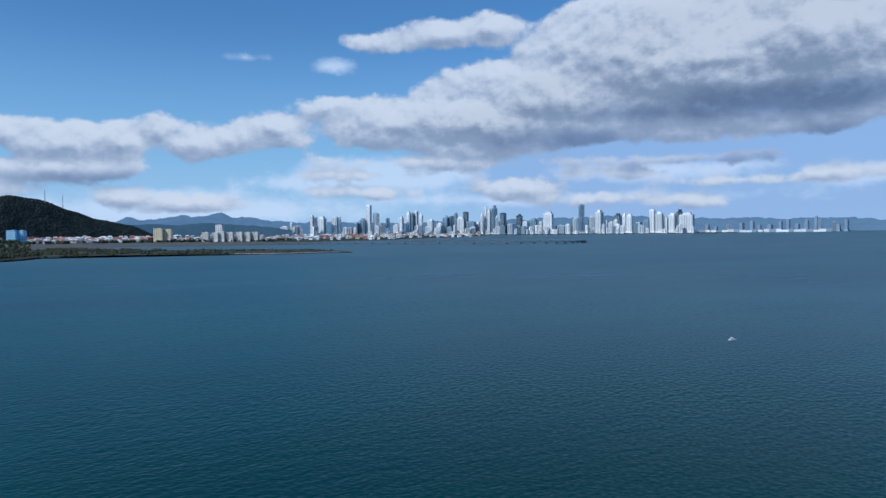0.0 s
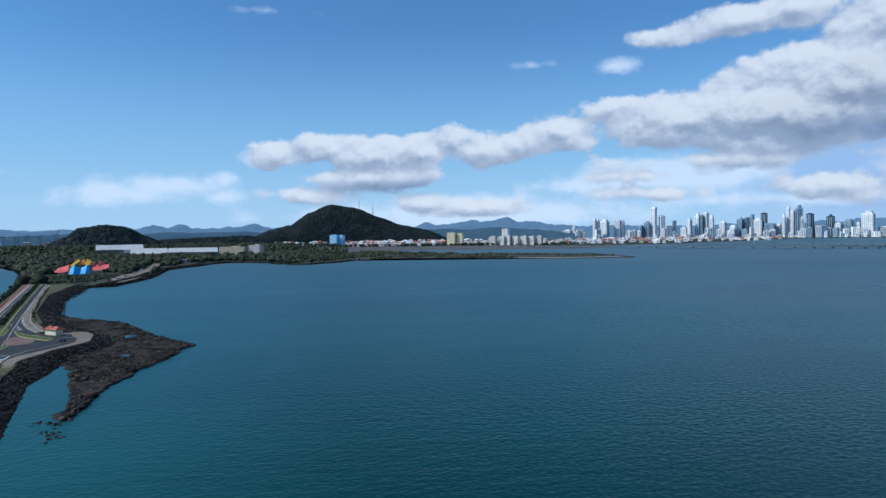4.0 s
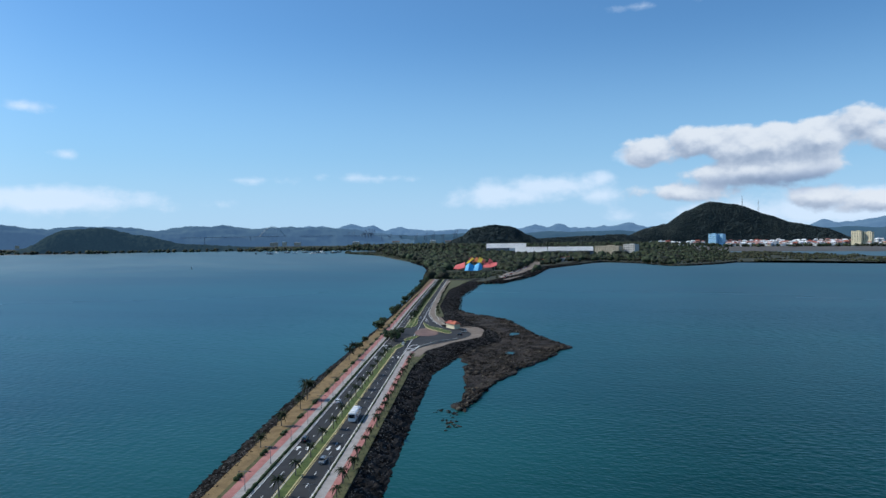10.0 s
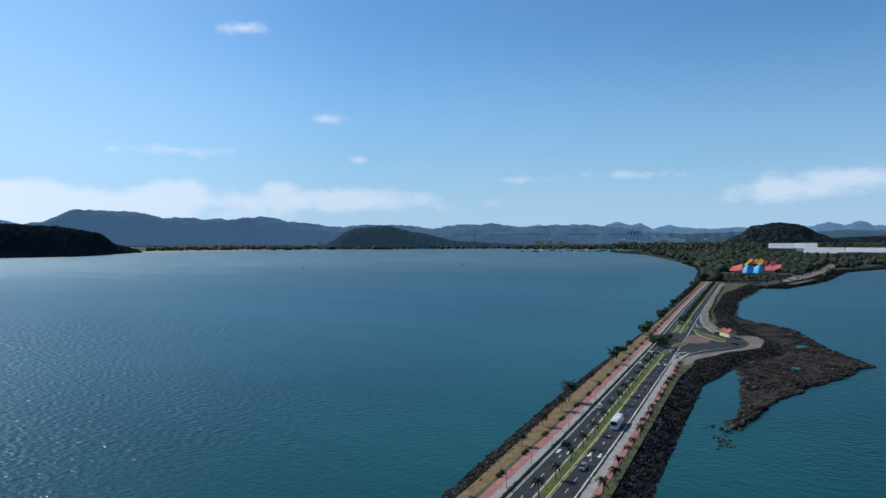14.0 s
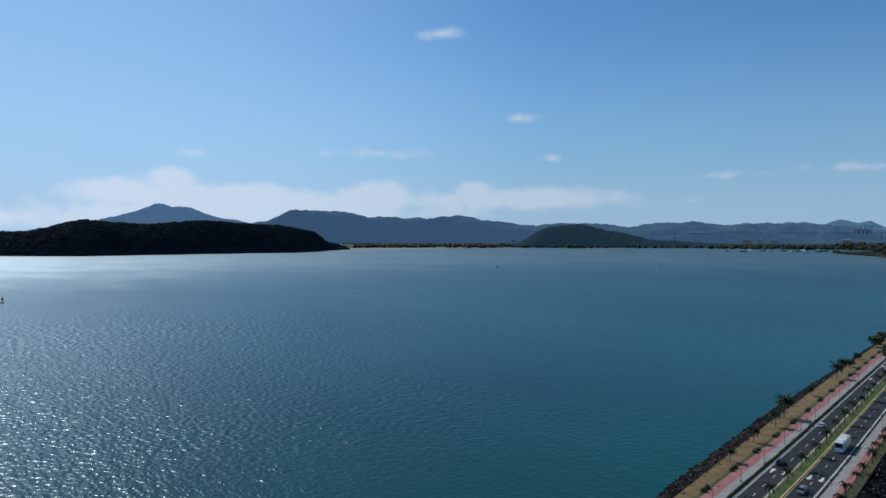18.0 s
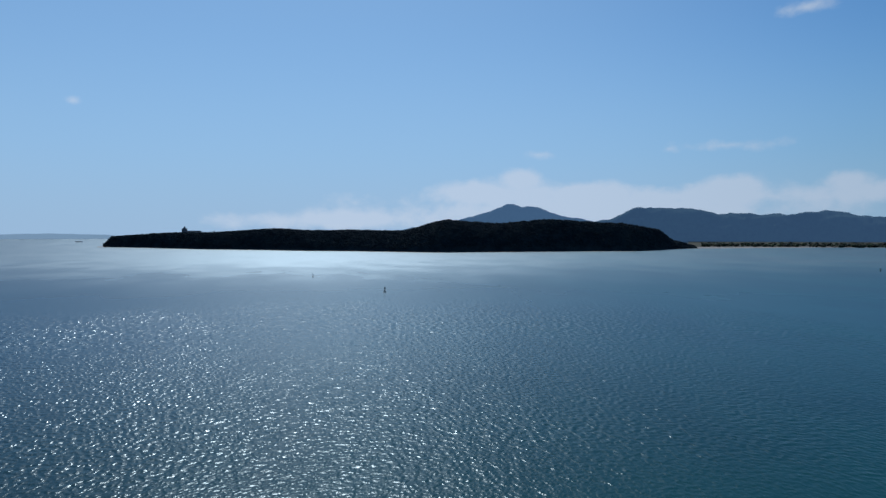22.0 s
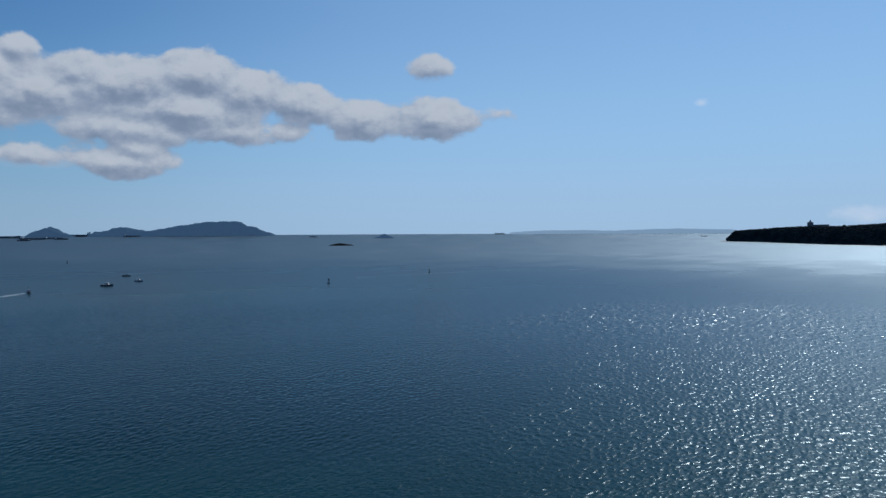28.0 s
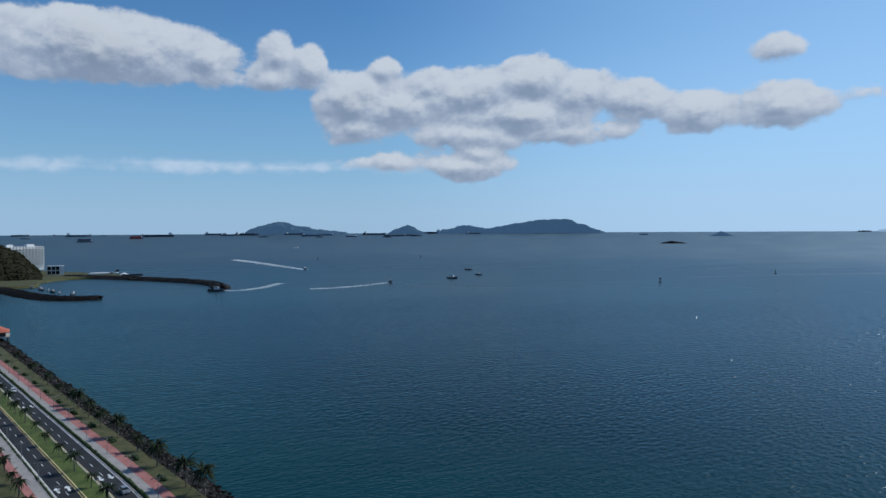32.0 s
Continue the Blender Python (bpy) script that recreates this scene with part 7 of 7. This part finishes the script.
hrnd = random.Random(61)
HILL_SPOTS = []
for _ in range(2600):
    a, f = hrnd.uniform(218.4, 234), hrnd.uniform(0.0, 1.0)
    top = 68 + 1230 * math.tan(radians(table([(218.2, -3.3), (218.9, -2.4), (219.8, -1.45), (221.2, -0.85), (224.6, -0.4), (230, -0.4), (236, -1.2)], a)))
    HILL_SPOTS.append((a, 1110 + 120 * f, max(2.0, top * math.sin(f * math.pi / 2) ** 0.8 + 0.5)))

M_THICKET = surface("dry_dark_thicket", (0.012, 0.013, 0.007), (0.034, 0.032, 0.018), 6, 1.0, 0.5, random=0.3, spec=0.05)
# ---- south end: wooded hill, flats, breakwaters ----
ridge("hill", [(218.2, -3.3), (218.9, -2.4), (219.8, -1.45), (221.2, -0.85), (224.6, -0.4), (230, -0.4), (236, -1.2), (241, -3.2)], 1110, 120, M_THICKET, 160, 26, (4, 12), "small wooded hill beside the flats")
tagged(blobs("woods", [polar(a, R, z)[:] for a, R, z in HILL_SPOTS], [hrnd.uniform(1.4, 2.6) for _ in HILL_SPOTS], M_THICKET, 1, 0.2, 0.9), "dark trees on the small southern hill", "trees", kind="stuff")
SOUTH = [(580, -912), (640, -935), (680, -905), (665, -835), (625, -775), (705, -725), (860, -700), (1000, -760), (1020, -1000), (900, -1080), (760, -1040), (650, -990)]
tagged(slab("ground", SOUTH, 3.0, M_OLIVE, 4, 6, jag=4, skirt=4), "low grassy ground round the southern hill", "land", kind="structure")


def mole(points, width, height, name, text):
    pts = [Vector((*p, 0)) for p in points]
    fine = []
    for i in range(len(pts) - 1):
        a, b, c, d = pts[max(0, i - 1)], pts[i], pts[i + 1], pts[min(len(pts) - 1, i + 2)]
        for k in range(12):
            f = k / 12
            fine.append(0.5 * ((2 * b) + (c - a) * f + (2 * a - 5 * b + 4 * c - d) * f * f + (3 * b - a - 3 * c + d) * f ** 3))
    fine.append(pts[-1])
    v, where, rad = [], [], []
    prof = ((-1.25, -1.0), (-0.8, 0.45), (-0.42, 1.0), (0.42, 1.0), (0.8, 0.45), (1.25, -1.0))
    for i, p in enumerate(fine):
        t = (fine[min(i + 1, len(fine) - 1)] - fine[max(0, i - 1)]).normalized()
        n = Vector((-t.y, t.x, 0))
        shrink_end = min(1.0, 0.35 + i / 4)
        for x, z in prof:
            q = p + n * x * width * shrink_end
            q.z = z * height if z > 0 else -1.5
            q += Vector((noise.noise(q * 0.3), noise.noise(q * 0.3 + Vector((5, 5, 5))), 0.4 * noise.noise(q * 0.4))) * 1.2
            v.append(q)
        for _ in range(16):
            x = RNG.uniform(-1.1, 1.1)
            q = p + n * x * width * shrink_end + t * RNG.uniform(-4, 4)
            where.append((q.x, q.y, max(0.1, height * (1.1 - abs(x)) * 0.95)))
            rad.append(RNG.uniform(0.5, 1.3))
    k = len(prof)
    f = [(i * k + j, i * k + j + 1, (i + 1) * k + j + 1, (i + 1) * k + j) for i in range(len(fine) - 1) for j in range(k - 1)]
    f += [tuple(range(k))[::-1], tuple((len(fine) - 1) * k + j for j in range(k))]
    tagged(mesh(name, v, f, M_ROCK), text, "breakwater", kind="structure")
    tagged(blobs("rubble", where, rad, M_ROCK, 1, 0.2, 0.75), "dark armour stones of the breakwater", "rocks", kind="stuff")


mole([(382, -781), (410, -826), (452, -864), (517, -898), (614, -930), (712, -950)], 10.5, 4.6, "breakwater", "long curved breakwater of dark stone")
mole([(450, -655), (487, -644), (546, -675), (624, -730), (702, -772)], 13.0, 3.4, "breakwater", "short dark stone breakwater of the marina")


def flats():
    R, az = 1330, 219.5
    root = empty("apartment_building", at(polar(az, R, 14), az + 30))
    w, h, d = 62, 30.5, 18
    bm = bmesh.new()
    box(bm, (0, d / 2, h / 2 - 4), (w, d, h + 8))
    box(bm, (-w * 0.33, d / 2, h + 1.5), (10, 8, 4))
    box(bm, (w * 0.2, d / 2, h + 1.5), (12, 8, 4))
    part("wall", bm, M_WHITE, root)
    for j in range(8):
        bm = bmesh.new()
        box(bm, (0, -1.0, h * j / 8 + 0.2), (w * 1.01, 2.2, 0.5))
        part("balcony", bm, M_WHITE, root)
        for i in range(12):
            bm = bmesh.new()
            box(bm, (-w / 2 + w * (i + 0.5) / 12, -0.05, h * (j + 0.55) / 8), (w / 12 * 0.5, 0.3, h / 8 * 0.45))
            part("window", bm, M_CARGLASS, root)
    tagged(root, "white eight-storey block of flats behind the hill", "apartments")
    root = empty("building", at(polar(217.6, 1225, 2.8), 217.6))
    for j in range(3):
        bm = bmesh.new()
        box(bm, (0, 6, j * 6.5 + 0.4), (23, 13, 0.8))
        part("floor_slab", bm, M_WHITE, root)
    for x in (-11, -5.5, 0, 5.5, 11):
        bm = bmesh.new()
        box(bm, (x, 0.2, 6.5), (0.7, 0.7, 13))
        part("column", bm, M_WHITE, root)
    bm = bmesh.new()
    box(bm, (0, 7, 6.5), (22, 10, 12.6))
    part("glazing", bm, M_CARGLASS, root)
    bm = bmesh.new()
    box(bm, (8.5, -0.2, 6.5), (5.5, 0.8, 13))
    part("wall", bm, M_WHITE, root)
    tagged(root, "open white building with dark glass floors", "building")


flats()


def airliner():
    root = empty("airplane", at((665, -963, 3.0), 35))
    bm = bmesh.new()
    tube(bm, (-17, 0, 3.0), (15, 0, 3.0), 1.7, 1.7, 14)
    tube(bm, (15, 0, 3.0), (19, 0, 2.7), 1.7, 0.3, 14)
    tube(bm, (-17, 0, 3.0), (-23, 0, 3.8), 1.7, 0.4, 14)
    part("fuselage", bm, M_CARW, root)
    for y in (-1, 1):
        bm = bmesh.new()
        v = [bm.verts.new(p) for p in ((3, y * 1.2, 2.2), (-4, y * 1.2, 2.2), (-9, y * 15, 3.0), (-6.5, y * 15, 3.0))]
        bm.faces.new(v)
        bmesh.ops.solidify(bm, geom=bm.faces[:], thickness=0.35)
        part("wing", bm, M_CARG, root)
        bm = bmesh.new()
        tube(bm, (-15, y * 2.4, 3.8), (-10.5, y * 2.4, 3.8), 0.8, 0.9, 10)
        part("engine", bm, M_DARK, root)
        bm = bmesh.new()
        v = [bm.verts.new(p) for p in ((-20.5, 0, 8.2), (-23.5, 0, 8.2), (-25, y * 5.5, 8.2), (-23.5, y * 5.5, 8.2))]
        bm.faces.new(v)
        bmesh.ops.solidify(bm, geom=bm.faces[:], thickness=0.25)
        part("tailplane", bm, M_DARK, root)
    bm = bmesh.new()
    v = [bm.verts.new(p) for p in ((-16.5, 0.15, 4.4), (-22, 0.15, 4.4), (-24.5, 0.15, 8.4), (-20.8, 0.15, 8.4))]
    bm.faces.new(v)
    bmesh.ops.solidify(bm, geom=bm.faces[:], thickness=0.3)
    part("tail_fin", bm, M_NAVY, root)
    for x, y in ((10, 0), (-5, -2.5), (-5, 2.5)):
        bm = bmesh.new()
        tube(bm, (x, y, 0), (x, y, 1.6), 0.35, n=8)
        part("wheel_leg", bm, M_DARK, root)
    return tagged(root, "old white airliner with a dark tail standing on land", "airplane")


airliner()


def tent():
    root = empty("tent", at((622, -953, 3.0), 35))
    bm = bmesh.new()
    tip = bm.verts.new((0, 0, 5.6))
    ring = [bm.verts.new((math.cos(i * math.pi / 4) * (8 if i % 2 else 4.5), math.sin(i * math.pi / 4) * (8 if i % 2 else 4.5), 2.2 if i % 2 else 3.6)) for i in range(8)]
    for i in range(8):
        bm.faces.new((ring[i], ring[(i + 1) % 8], tip))
    part("canopy", bm, M_CARW, root)
    bm = bmesh.new()
    tube(bm, (0, 0, 0), (0, 0, 5.8), 0.15)
    part("pole", bm, M_STEEL, root)
    bm = bmesh.new()
    box(bm, (-12, 0, 1.4), (26, 6, 2.8))
    part("bar", bm, M_DARK, root)
    return tagged(root, "white star-shaped tent roof over a dark bar", "tent")


tent()
brow = random.Random(51)
yachts = [launch(M_NAVY, "dark hulled motor yacht moored in the marina", 13), launch(M_CARG, "grey motor yacht moored in the marina", 11)]
for i in range(8):
    f = i / 7
    x, y = 512 + 130 * f + brow.uniform(-4, 4), -688 - 88 * f - brow.uniform(2, 12)
    m = at((x, y, 0.1), brow.uniform(100, 150), 0.9)
    if i < 2:
        yachts[i].matrix_basis = m
        tagged(yachts[i], group="marina yachts")
    else:
        copy_thing(yachts[i % 2], m).scale = (0.9, 0.9, 0.9)


def pier_house():
    root = empty("pier_pavilion", at((330, -392, 0), -50))
    bm = bmesh.new()
    box(bm, (4, 0, 3.6), (20, 11, 0.6))
    part("deck", bm, M_KERB, root)
    for x in (-5, 0, 5, 10):
        for y in (-4.5, 4.5):
            bm = bmesh.new()
            tube(bm, (x, y, -2), (x, y, 3.4), 0.4)
            part("pile", bm, M_DARK, root)
    bm = bmesh.new()
    box(bm, (2, 0, 5.3), (12, 7, 2.8))
    part("wall", bm, M_DARK, root)
    bm = bmesh.new()
    v = [bm.verts.new(p) for p in ((-6, -5.5, 6.6), (10, -5.5, 6.6), (10, 5.5, 6.6), (-6, 5.5, 6.6), (-1, 0, 9.6), (5, 0, 9.6))]
    for f in ((0, 1, 5, 4), (1, 2, 5), (2, 3, 4, 5), (3, 0, 4), (3, 2, 1, 0)):
        bm.faces.new([v[i] for i in f])
    part("roof", bm, M_TILE, root)
    return tagged(root, "pier pavilion with a red roof standing on piles", "pavilion")


pier_house()
